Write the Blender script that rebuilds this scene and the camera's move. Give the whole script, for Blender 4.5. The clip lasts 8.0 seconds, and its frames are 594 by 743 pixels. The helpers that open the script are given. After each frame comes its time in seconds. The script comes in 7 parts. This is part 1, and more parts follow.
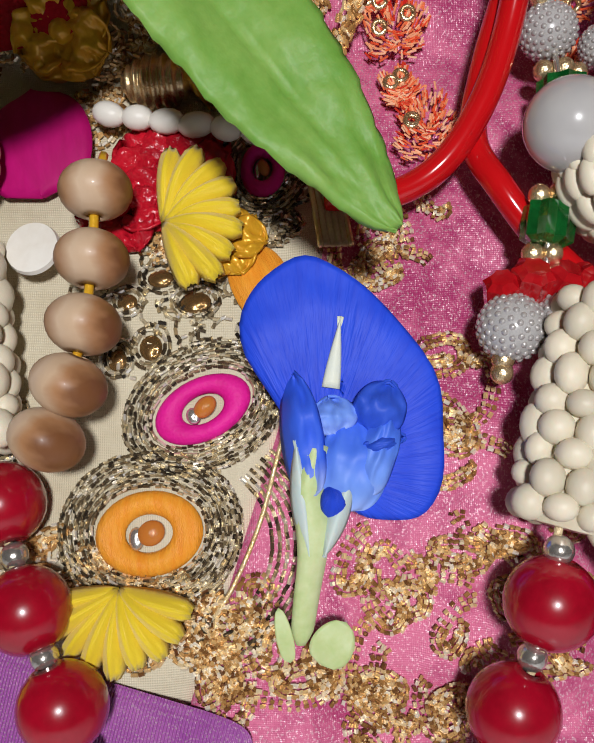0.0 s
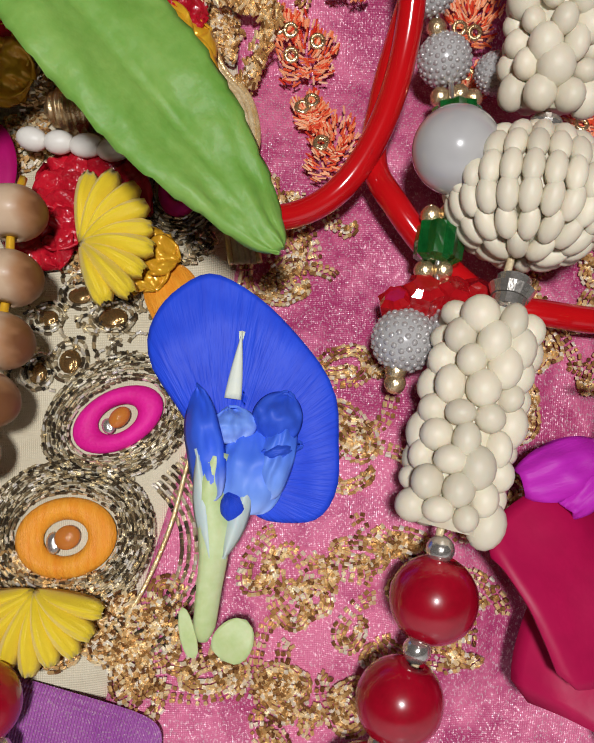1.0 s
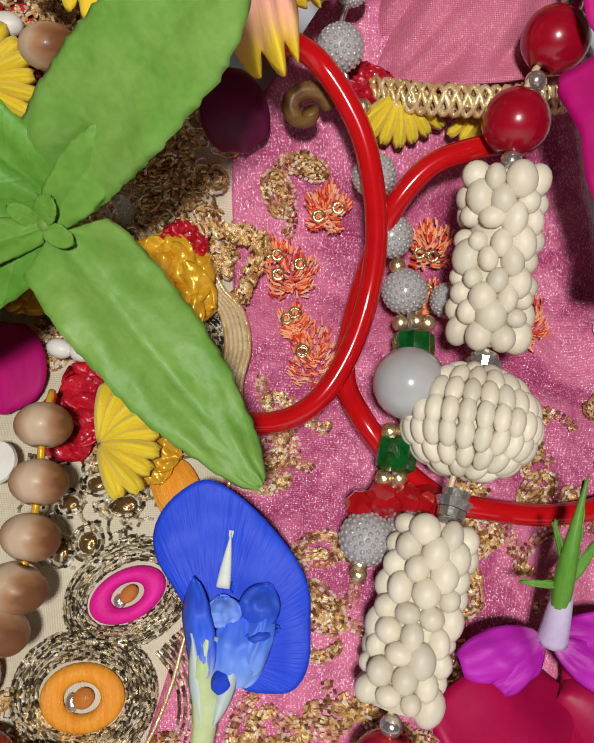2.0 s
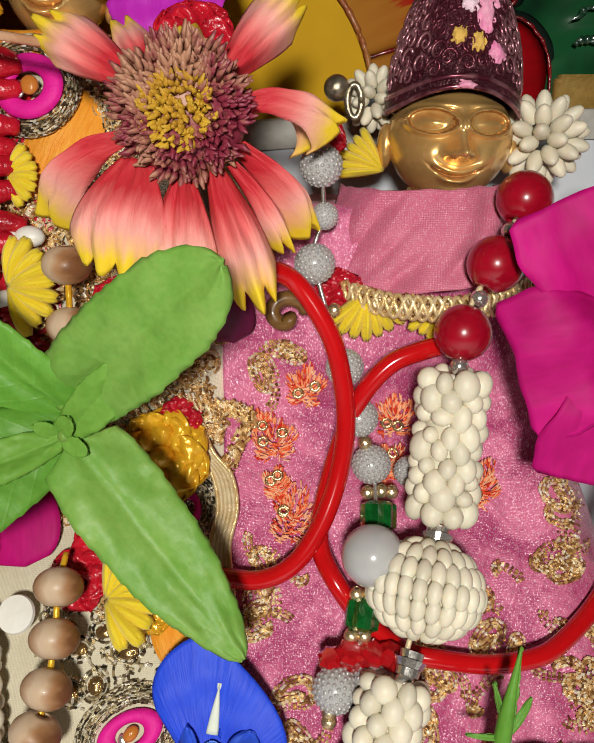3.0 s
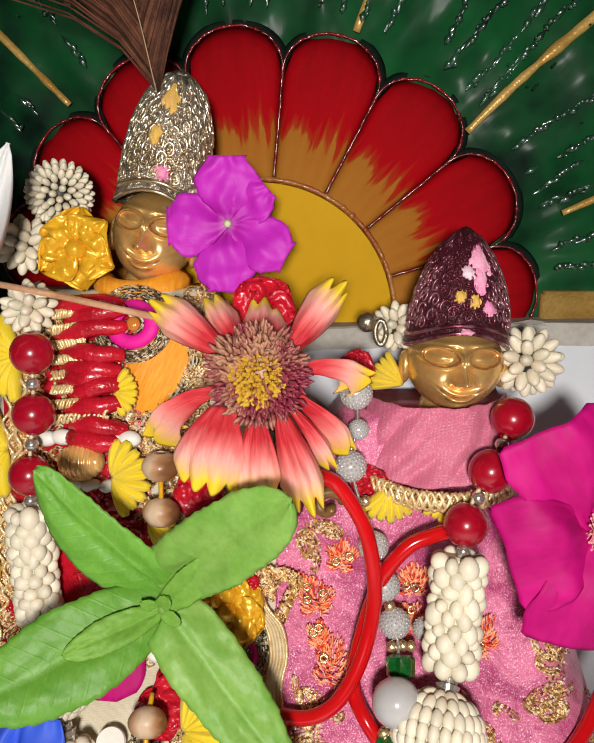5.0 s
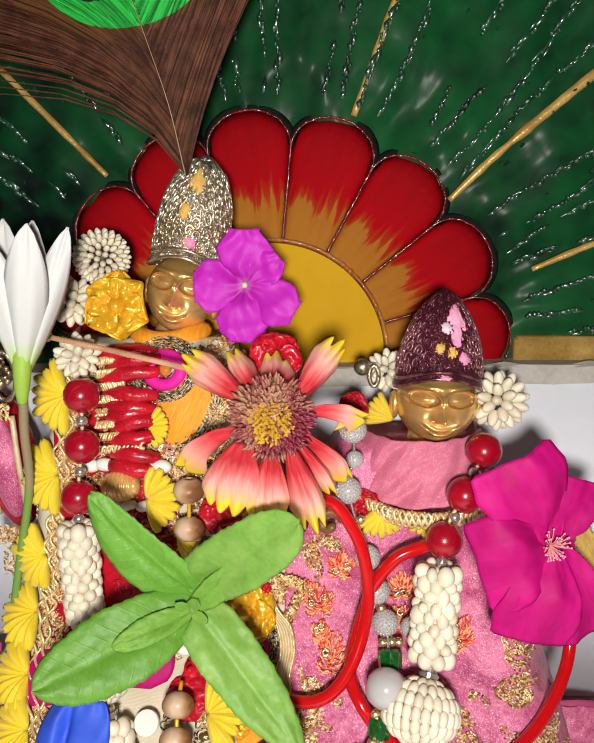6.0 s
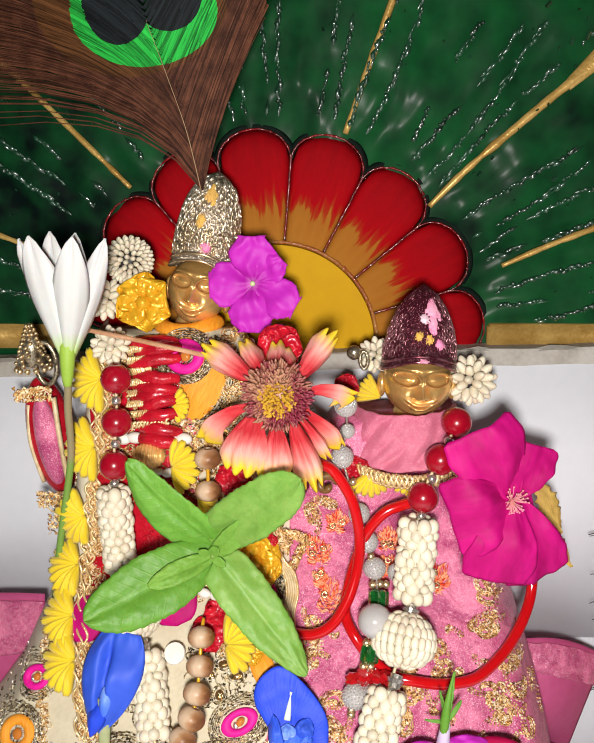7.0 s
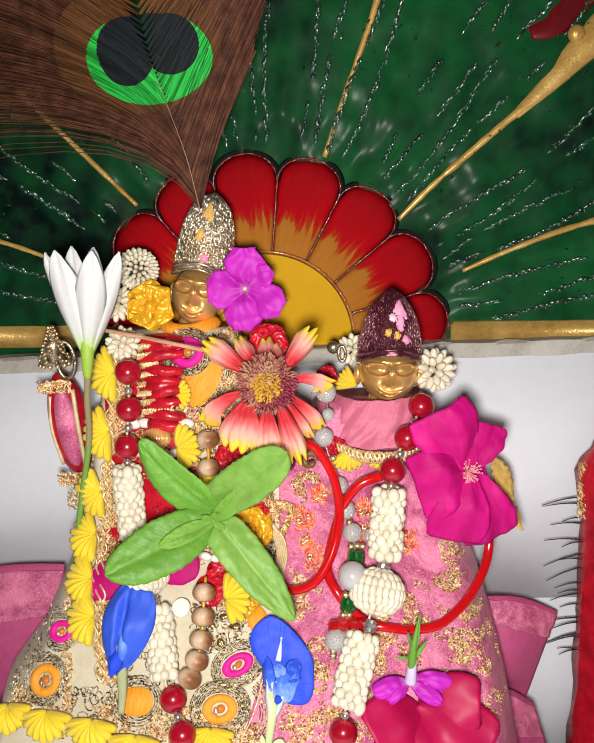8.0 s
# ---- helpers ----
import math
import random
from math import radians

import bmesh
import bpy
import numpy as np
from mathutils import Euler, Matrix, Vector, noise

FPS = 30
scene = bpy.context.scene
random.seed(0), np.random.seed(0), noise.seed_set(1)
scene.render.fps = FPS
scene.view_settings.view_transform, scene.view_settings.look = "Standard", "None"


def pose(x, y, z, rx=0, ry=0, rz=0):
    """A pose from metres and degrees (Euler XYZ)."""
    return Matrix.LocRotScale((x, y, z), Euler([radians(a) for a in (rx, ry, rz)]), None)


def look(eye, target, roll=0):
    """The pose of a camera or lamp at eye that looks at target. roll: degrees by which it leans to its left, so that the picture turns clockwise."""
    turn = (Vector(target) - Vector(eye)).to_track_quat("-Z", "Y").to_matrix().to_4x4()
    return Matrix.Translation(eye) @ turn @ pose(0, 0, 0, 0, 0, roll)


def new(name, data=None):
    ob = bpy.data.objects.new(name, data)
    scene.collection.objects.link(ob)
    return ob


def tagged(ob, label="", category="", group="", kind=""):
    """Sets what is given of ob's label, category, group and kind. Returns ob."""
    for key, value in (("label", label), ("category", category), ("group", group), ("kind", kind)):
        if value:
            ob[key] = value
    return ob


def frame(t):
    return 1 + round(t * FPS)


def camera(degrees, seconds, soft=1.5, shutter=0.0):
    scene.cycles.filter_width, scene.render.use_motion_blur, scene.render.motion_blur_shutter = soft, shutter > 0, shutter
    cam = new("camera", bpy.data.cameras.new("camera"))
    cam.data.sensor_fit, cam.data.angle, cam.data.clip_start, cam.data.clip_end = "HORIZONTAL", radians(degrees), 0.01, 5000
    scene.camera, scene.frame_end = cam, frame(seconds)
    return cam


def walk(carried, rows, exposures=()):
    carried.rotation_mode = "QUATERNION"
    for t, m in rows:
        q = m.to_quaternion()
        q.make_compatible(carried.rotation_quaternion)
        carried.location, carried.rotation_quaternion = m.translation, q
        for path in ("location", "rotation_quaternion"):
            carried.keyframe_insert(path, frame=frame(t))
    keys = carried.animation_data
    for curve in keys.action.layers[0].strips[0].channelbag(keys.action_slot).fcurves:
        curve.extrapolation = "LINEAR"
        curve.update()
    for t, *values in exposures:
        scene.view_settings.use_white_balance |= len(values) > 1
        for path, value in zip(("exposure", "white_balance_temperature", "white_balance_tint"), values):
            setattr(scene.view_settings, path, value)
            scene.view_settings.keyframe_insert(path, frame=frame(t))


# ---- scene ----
cam = camera(42.2, 8.0)
PATH = [
    (0, (0.005, -0.01, 0.123), (-0.081, 1.824, -0.668), -2.1),
    (0.5, (0.011, -0.012, 0.123), (-0.062, 1.823, -0.67), -2.1),
    (1, (0.018, -0.015, 0.126), (-0.05, 1.825, -0.656), -2.3),
    (1.5, (0.025, -0.022, 0.144), (-0.056, 1.838, -0.586), -2.6),
    (1.7, (0.024, -0.023, 0.15), (-0.061, 1.843, -0.564), -2.3),
    (2.8, (0.027, -0.036, 0.192), (-0.056, 1.841, -0.493), -1.7),
    (3, (0.03, -0.037, 0.197), (-0.058, 1.855, -0.446), -1.9),
    (3.5, (0.028, -0.043, 0.206), (-0.066, 1.867, -0.382), -1.7),
    (4, (0.026, -0.048, 0.215), (-0.079, 1.871, -0.338), -1.7),
    (4.5, (0.027, -0.06, 0.227), (-0.084, 1.873, -0.276), -1.7),
    (5, (0.026, -0.075, 0.24), (-0.1, 1.868, -0.219), -1.7),
    (5.2, (0.026, -0.082, 0.246), (-0.106, 1.864, -0.195), -1.7),
    (6.3, (0.028, -0.124, 0.263), (-0.106, 1.823, -0.175), -1.7),
    (6.5, (0.027, -0.132, 0.266), (-0.117, 1.811, -0.185), -1.9),
    (7, (0.031, -0.156, 0.27), (-0.108, 1.78, -0.21), -2.3),
    (7.5, (0.035, -0.179, 0.268), (-0.083, 1.748, -0.253), -2.5),
    (8, (0.037, -0.204, 0.277), (-0.084, 1.735, -0.197), -2.8),
]
walk(cam, [(t, look(eye, target, roll)) for t, eye, target, roll in PATH], exposures=[(0, -0.86, 6150, 13), (1.5, -0.93, 6200, 13), (3.5, -0.66, 6550, 7), (4.5, -0.52, 6550, 11), (6.5, -0.25, 6550, 13), (8, -0.20, 6500, 13)])

# ---------------------------------------------------------------- light
world = bpy.data.worlds.new("world")
scene.world = world
world.use_nodes = True
world.node_tree.nodes["Background"].inputs[0].default_value = (0.80, 0.88, 1.0, 1)
world.node_tree.nodes["Background"].inputs[1].default_value = 0.006

# the phone's lamp, just under and behind the last camera position
flash = bpy.data.lights.new("phone_lamp", "POINT")
flash.energy, flash.shadow_soft_size, flash.color = 9.5, 0.018, (1.0, 0.97, 0.92)
new("phone_lamp", flash).matrix_world = pose(0.029, -0.222, 0.257)


# ---------------------------------------------------------------- materials
def mat(name, a, b=None, rough=0.5, metal=0.0, scale=250, bump=0.15, coat=0.0, sheen=0.0, trans=0.0, mix=0.5, ior=1.45, stretch=(1, 1, 1), sub=0.0, vary=0.0, spec=0.35, warp=0.0, coat_rough=0.05):
    m = bpy.data.materials.new(name)
    m.use_nodes = True
    nt = m.node_tree
    n, li = nt.nodes, nt.links
    p = n["Principled BSDF"]
    p.inputs["Roughness"].default_value, p.inputs["Metallic"].default_value = rough, metal
    p.inputs["Coat Weight"].default_value, p.inputs["Sheen Weight"].default_value = coat, sheen
    p.inputs["Coat Roughness"].default_value = coat_rough
    p.inputs["Specular IOR Level"].default_value = spec
    p.inputs["Transmission Weight"].default_value, p.inputs["IOR"].default_value = trans, ior
    p.inputs["Subsurface Weight"].default_value, p.inputs["Subsurface Scale"].default_value = sub, 0.002
    tc, mp = n.new("ShaderNodeTexCoord"), n.new("ShaderNodeMapping")
    mp.inputs["Scale"].default_value = stretch
    li.new(tc.outputs["Object"], mp.inputs["Vector"])
    big, fine = n.new("ShaderNodeTexNoise"), n.new("ShaderNodeTexNoise")
    big.inputs["Scale"].default_value, fine.inputs["Scale"].default_value = scale * 0.35, scale * 4
    big.inputs["Detail"].default_value, big.inputs["Distortion"].default_value = 5, warp
    for t in (big, fine):
        li.new(mp.outputs["Vector"], t.inputs["Vector"])
    ramp = n.new("ShaderNodeValToRGB")
    b = b or [c * 0.7 for c in a]
    ramp.color_ramp.elements[0].position, ramp.color_ramp.elements[1].position = 0.5 - mix * 0.4, 0.5 + mix * 0.4
    ramp.color_ramp.elements[0].color, ramp.color_ramp.elements[1].color = (*b, 1), (*a, 1)
    add = n.new("ShaderNodeMath")
    add.operation = "MULTIPLY_ADD"
    add.inputs[1].default_value = 0.35
    li.new(fine.outputs["Fac"], add.inputs[0])
    sub_ = n.new("ShaderNodeMath")
    sub_.operation = "SUBTRACT"
    sub_.inputs[1].default_value = 0.175
    li.new(big.outputs["Fac"], sub_.inputs[0])
    li.new(sub_.outputs[0], add.inputs[2])
    li.new(add.outputs[0], ramp.inputs["Fac"])
    out = ramp.outputs["Color"]
    if vary:
        info, hsv, mr = n.new("ShaderNodeObjectInfo"), n.new("ShaderNodeHueSaturation"), n.new("ShaderNodeMapRange")
        mr.inputs["To Min"].default_value, mr.inputs["To Max"].default_value = 1 - vary, 1 + vary
        li.new(info.outputs["Random"], mr.inputs["Value"])
        li.new(mr.outputs["Result"], hsv.inputs["Value"])
        li.new(out, hsv.inputs["Color"])
        out = hsv.outputs["Color"]
    li.new(out, p.inputs["Base Color"])
    bp = n.new("ShaderNodeBump")
    bp.inputs["Strength"].default_value, bp.inputs["Distance"].default_value = bump, 0.001
    li.new(add.outputs[0], bp.inputs["Height"])
    li.new(bp.outputs["Normal"], p.inputs["Normal"])
    return m


def base_socket(m):
    """The principled node of m and the socket that colours it."""
    p = m.node_tree.nodes["Principled BSDF"]
    return p, p.inputs["Base Color"].links[0].from_socket


def axis_blend(m, axis, stops, noise_amount=0.0, noise_scale=(900, 60, 300), keep=0.35):
    """Blends a colour ramp along an object axis over the colour of m: stops of (metres, colour)."""
    nt = m.node_tree
    n, li = nt.nodes, nt.links
    p, old = base_socket(m)
    tc, sep, mr, ramp = n.new("ShaderNodeTexCoord"), n.new("ShaderNodeSeparateXYZ"), n.new("ShaderNodeMapRange"), n.new("ShaderNodeValToRGB")
    li.new(tc.outputs["Object"], sep.inputs[0])
    lo, hi = stops[0][0], stops[-1][0]
    mr.inputs["From Min"].default_value, mr.inputs["From Max"].default_value = lo, hi
    mp, nz, ma = n.new("ShaderNodeMapping"), n.new("ShaderNodeTexNoise"), n.new("ShaderNodeMath")
    mp.inputs["Scale"].default_value = noise_scale
    nz.inputs["Scale"].default_value = 1.0
    li.new(tc.outputs["Object"], mp.inputs["Vector"])
    li.new(mp.outputs["Vector"], nz.inputs["Vector"])
    ma.operation = "MULTIPLY_ADD"
    ma.inputs[1].default_value = noise_amount
    li.new(nz.outputs["Fac"], ma.inputs[0])
    li.new(sep.outputs["XYZ".index(axis)], ma.inputs[2])
    li.new(ma.outputs[0], mr.inputs["Value"])
    li.new(mr.outputs["Result"], ramp.inputs["Fac"])
    cr = ramp.color_ramp
    while len(cr.elements) < len(stops):
        cr.elements.new(0.5)
    for e, (pos, c) in zip(cr.elements, stops):
        e.position, e.color = (pos - lo) / (hi - lo), (*c, 1)
    mx = n.new("ShaderNodeMix")
    mx.data_type = "RGBA"
    mx.inputs["Factor"].default_value = 1 - keep
    li.new(old, mx.inputs["A"])
    li.new(ramp.outputs["Color"], mx.inputs["B"])
    li.new(mx.outputs["Result"], p.inputs["Base Color"])
    return m


def weave(m, per_m=2600, strength=0.5, glint=0.0):
    """Adds a cloth weave to the relief of m, and metallic thread glints."""
    nt = m.node_tree
    n, li = nt.nodes, nt.links
    p = n["Principled BSDF"]
    old = p.inputs["Normal"].links[0].from_socket
    tc = n.new("ShaderNodeTexCoord")
    waves = []
    for d in ("X", "Z"):
        w = n.new("ShaderNodeTexWave")
        w.bands_direction = d
        w.inputs["Scale"].default_value, w.inputs["Distortion"].default_value = per_m / 6.28, 0.6
        li.new(tc.outputs["Object"], w.inputs["Vector"])
        waves.append(w)
    mul = n.new("ShaderNodeMath")
    mul.operation = "ADD"
    li.new(waves[0].outputs["Fac"], mul.inputs[0])
    li.new(waves[1].outputs["Fac"], mul.inputs[1])
    b = n.new("ShaderNodeBump")
    b.inputs["Strength"].default_value, b.inputs["Distance"].default_value = strength, 0.0003
    li.new(mul.outputs[0], b.inputs["Height"])
    li.new(old, b.inputs["Normal"])
    li.new(b.outputs["Normal"], p.inputs["Normal"])
    if glint:
        mp, nz, ramp = n.new("ShaderNodeMapping"), n.new("ShaderNodeTexNoise"), n.new("ShaderNodeValToRGB")
        mp.inputs["Scale"].default_value = (3400, 3400, 1900)
        nz.inputs["Scale"].default_value = 1.0
        nz.inputs["Detail"].default_value = 3
        li.new(tc.outputs["Object"], mp.inputs["Vector"])
        li.new(mp.outputs["Vector"], nz.inputs["Vector"])
        ramp.color_ramp.elements[0].position, ramp.color_ramp.elements[1].position = 0.53, 0.70
        ramp.color_ramp.elements[1].color = (glint, glint, glint, 1)
        li.new(nz.outputs["Fac"], ramp.inputs["Fac"])
        li.new(ramp.outputs["Color"], p.inputs["Metallic"])
        p2, col = base_socket(m)
        mx = n.new("ShaderNodeMix")
        mx.data_type = "RGBA"
        mx.inputs["B"].default_value = (0.98, 0.74, 0.80, 1)
        li.new(ramp.outputs["Color"], mx.inputs["Factor"])
        li.new(col, mx.inputs["A"])
        li.new(mx.outputs["Result"], p.inputs["Base Color"])
    return m


def grooves(m, scale, strength, distance=0.00016, detail=2.0, dist=3.0):
    """Engraved scrolls: ridged, warped noise in the relief of m."""
    nt = m.node_tree
    n, li = nt.nodes, nt.links
    p = n["Principled BSDF"]
    tc, nz, ab, b = n.new("ShaderNodeTexCoord"), n.new("ShaderNodeTexNoise"), n.new("ShaderNodeMath"), n.new("ShaderNodeBump")
    nz.inputs["Scale"].default_value, nz.inputs["Detail"].default_value, nz.inputs["Distortion"].default_value = scale, detail, dist
    li.new(tc.outputs["Object"], nz.inputs["Vector"])
    ab.operation = "PINGPONG"
    ab.inputs[1].default_value = 0.07
    li.new(nz.outputs["Fac"], ab.inputs[0])
    sc = n.new("ShaderNodeMath")
    sc.operation = "MULTIPLY"
    sc.inputs[1].default_value = 12.0
    li.new(ab.outputs[0], sc.inputs[0])
    b.inputs["Strength"].default_value, b.inputs["Distance"].default_value = strength, distance
    li.new(sc.outputs[0], b.inputs["Height"])
    li.new(p.inputs["Normal"].links[0].from_socket, b.inputs["Normal"])
    li.new(b.outputs["Normal"], p.inputs["Normal"])
    return m


PINK = weave(mat("pink_tissue_cloth", (0.64, 0.150, 0.28), (0.38, 0.035, 0.135), rough=0.40, scale=150, bump=0.9, sheen=0.08, mix=0.30, warp=1.0), 7200, 0.22, 0.6)
PINK_SHAWL = weave(mat("pink_shawl_tissue", (0.60, 0.155, 0.235), (0.49, 0.090, 0.175), rough=0.38, scale=60, bump=0.3, sheen=0.08, mix=0.5), 5600, 0.3, 0.28)
PINK_PLAIN = weave(mat("pink_satin", (0.50, 0.085, 0.21), (0.38, 0.045, 0.15), rough=0.5, scale=60, bump=0.2, sheen=0.05), 6000, 0.3)
CREAM = weave(mat("cream_net_cloth", (0.68, 0.62, 0.46), (0.56, 0.49, 0.34), rough=0.55, scale=150, bump=0.3, sheen=0.05), 6000, 0.35)
GOLD = mat("gold_thread", (0.92, 0.74, 0.44), (0.50, 0.30, 0.13), rough=0.26, metal=0.85, scale=900, bump=0.3, vary=0.2)
ANTIQUE = mat("antique_metal_thread", (0.66, 0.58, 0.42), (0.10, 0.08, 0.05), rough=0.26, metal=0.85, scale=900, bump=0.3)
BRASS = mat("brass_face", (0.90, 0.58, 0.22), (0.66, 0.37, 0.11), rough=0.26, metal=0.65, scale=160, bump=0.06, spec=0.6)
BRAID = mat("bright_gold_braid", (0.95, 0.78, 0.46), (0.70, 0.46, 0.18), rough=0.25, metal=0.5, scale=900, bump=0.4)
SILVER = mat("silver", (0.88, 0.86, 0.80), (0.55, 0.50, 0.44), rough=0.2, metal=0.85, scale=400, bump=0.15)
CROWN = grooves(mat("engraved_silver_crown", (0.66, 0.58, 0.46), (0.20, 0.15, 0.09), rough=0.26, metal=0.9, scale=220, bump=0.2), 300, 0.9)
CROWN_RELIEF = mat("bright_silver_relief", (0.92, 0.84, 0.68), (0.60, 0.46, 0.28), rough=0.22, metal=0.9, scale=120, bump=0.2, mix=0.3)
CROWN_DARK_RELIEF = mat("purple_dusted_relief", (0.52, 0.25, 0.28), (0.10, 0.018, 0.030), rough=0.24, metal=0.6, scale=90, bump=0.2, mix=0.3)
CROWN_DARK = grooves(mat("purple_dusted_crown", (0.11, 0.020, 0.035), (0.04, 0.008, 0.012), rough=0.32, metal=0.45, scale=150, bump=0.3), 300, 0.9)
CREASE_SHADE = mat("copper_crease_shade", (0.42, 0.19, 0.055), (0.28, 0.11, 0.03), rough=0.35, metal=0.5, scale=200, bump=0.1)
POWDER = mat("pink_powder", (0.72, 0.18, 0.38), (0.80, 0.45, 0.52), rough=0.85, scale=300, bump=0.6)
# White patch that puts a highlight of the crown into colour
CROWN_HIGHLIGHT = mat("white_highlight", (0.78, 0.66, 0.70), (0.74, 0.40, 0.52), rough=0.85, scale=300, bump=0.6)
YELLOW_POWDER = mat("turmeric_powder", (0.70, 0.45, 0.08), (0.55, 0.30, 0.10), rough=0.85, scale=300, bump=0.6)
RED_BEAD = mat("red_pearl_paint", (0.38, 0.003, 0.018), (0.25, 0.002, 0.011), rough=0.26, scale=200, bump=0.05, coat=0.6, spec=0.4, coat_rough=0.06)
SHELL = mat("cream_seed", (0.74, 0.69, 0.55), (0.62, 0.54, 0.39), rough=0.38, scale=300, bump=0.1, sub=0.1, vary=0.10)
PEARL = mat("grey_pearl", (0.45, 0.44, 0.42), (0.36, 0.35, 0.35), rough=0.22, scale=60, bump=0.02, coat=0.9)
DIAMANTE = mat("studded_silver_bead", (0.56, 0.54, 0.52), (0.36, 0.34, 0.33), rough=0.18, metal=0.3, scale=700, bump=0.05, coat=0.6, spec=0.6)
GREEN_GLASS = mat("green_crystal", (0.02, 0.34, 0.06), (0.003, 0.10, 0.015), rough=0.03, scale=300, bump=0.05, trans=0.6, ior=1.6, coat=1.0, spec=0.7)
RED_GLASS = mat("red_crystal", (0.75, 0.015, 0.02), (0.45, 0.004, 0.01), rough=0.03, scale=300, bump=0.05, trans=0.35, ior=1.55, coat=1.0, spec=0.7)
RED_TUBE = mat("red_plastic_cord", (0.55, 0.006, 0.008), (0.45, 0.004, 0.006), rough=0.16, scale=80, bump=0.05, coat=0.5)
RED_FOIL = mat("red_foil_cloth", (0.55, 0.01, 0.025), (0.30, 0.004, 0.012), rough=0.25, scale=350, bump=0.6, coat=0.3)
WOOD = mat("brown_wooden_bead", (0.46, 0.29, 0.16), (0.17, 0.07, 0.025), rough=0.42, scale=130, bump=0.25, coat=0.05, stretch=(1, 1, 0.5), vary=0.15, mix=0.35)
YELLOW = mat("yellow_satin_ruffle", (0.84, 0.66, 0.025), (0.72, 0.50, 0.01), rough=0.35, scale=300, bump=0.3, sheen=0.2, stretch=(4, 1, 1))
AMBER = mat("amber_foil_cloth", (0.80, 0.47, 0.025), (0.58, 0.27, 0.012), rough=0.28, metal=0.2, scale=200, bump=0.5, coat=0.3)
DRY_PETAL = mat("dry_yellow_petal", (0.60, 0.42, 0.09), (0.38, 0.22, 0.06), rough=0.7, scale=160, bump=0.6, stretch=(4, 1, 1))
ORANGE = mat("orange_silk_thread", (0.88, 0.38, 0.035), (0.82, 0.27, 0.015), rough=0.4, scale=500, bump=0.5, stretch=(6, 1, 1))
HOT_PINK = mat("hot_pink_felt", (0.75, 0.01, 0.30), (0.62, 0.005, 0.22), rough=0.6, scale=500, bump=0.3)
WHITE_BEAD = mat("white_bead", (0.80, 0.78, 0.72), (0.70, 0.66, 0.58), rough=0.3, scale=200, bump=0.1)
CORD = mat("cream_gold_cord", (0.74, 0.62, 0.40), (0.52, 0.38, 0.19), rough=0.4, metal=0.15, scale=600, bump=0.6)
WALL_WHITE = mat("white_tile", (0.72, 0.74, 0.78), (0.66, 0.68, 0.72), rough=0.25, scale=40, bump=0.03)
GREY_STONE = mat("worn_grey_ledge", (0.42, 0.40, 0.36), (0.26, 0.24, 0.20), rough=0.7, scale=120, bump=0.5)
BLACK = mat("black_hair", (0.02, 0.02, 0.02), rough=0.5)
BOARD = mat("glossy_dark_green_paint", (0.004, 0.072, 0.018), (0.0012, 0.005, 0.004), rough=0.55, scale=22, bump=0.8, coat=0.03, spec=0.06, mix=0.40, coat_rough=0.20)
PETAL_RED = mat("glossy_red_paint", (0.32, 0.002, 0.006), (0.15, 0.0015, 0.003), rough=0.7, scale=70, bump=0.5, spec=0.04)
PETAL_RIM = mat("thick_dark_red_rim", (0.20, 0.003, 0.006), (0.05, 0.004, 0.004), rough=0.3, scale=300, bump=0.8, coat=0.7, spec=0.3, coat_rough=0.15)
axis_blend(PETAL_RED, "Y", [(0.030, (0.36, 0.16, 0.022)), (0.0445, (0.32, 0.13, 0.016)), (0.0470, (0.30, 0.03, 0.006)), (0.052, (0.33, 0.002, 0.005)), (0.1, (0.11, 0.002, 0.004))], -0.030, (330, 45, 200), 0.15)
# Near-black colour for the shade round the outer petal edges
EDGE_SHADE = mat("black_green_edge_shade", (0.006, 0.012, 0.009), (0.003, 0.005, 0.004), rough=0.7, scale=200, bump=0.6, spec=0.05)
DISC_YELLOW = mat("ochre_yellow_paint", (0.55, 0.31, 0.004), (0.48, 0.26, 0.004), rough=0.6, scale=40, bump=0.06, coat=0.0, spec=0.1)
RELIEF_RED = mat("dark_red_relief", (0.12, 0.004, 0.006), (0.06, 0.002, 0.004), rough=0.5, scale=60, bump=0.2, coat=0.3, spec=0.1)
VEIN = mat("glossy_green_vein", (0.012, 0.060, 0.028), (0.002, 0.012, 0.006), rough=0.3, scale=200, bump=0.6, coat=1.0, spec=0.5, coat_rough=0.08)
GILT = mat("old_gold_paint", (0.55, 0.36, 0.11), (0.34, 0.19, 0.04), rough=0.35, metal=0.3, scale=200, bump=0.5, coat=0.3)
VIOLET_SATIN = weave(mat("violet_satin_lining", (0.46, 0.14, 0.44), (0.30, 0.06, 0.32), rough=0.35, scale=80, bump=0.4, sheen=0.1), 4200, 0.7, 0.4)
LEAF = mat("basil_leaf", (0.125, 0.300, 0.036), (0.060, 0.190, 0.014), rough=0.48, scale=200, bump=0.25, sub=0.08, vary=0.20, spec=0.3)
# A paler green for two of the large leaves
LEAF_PALE = mat("pale_basil_leaf", (0.21, 0.36, 0.075), (0.12, 0.28, 0.036), rough=0.48, scale=200, bump=0.25, sub=0.08, spec=0.3)
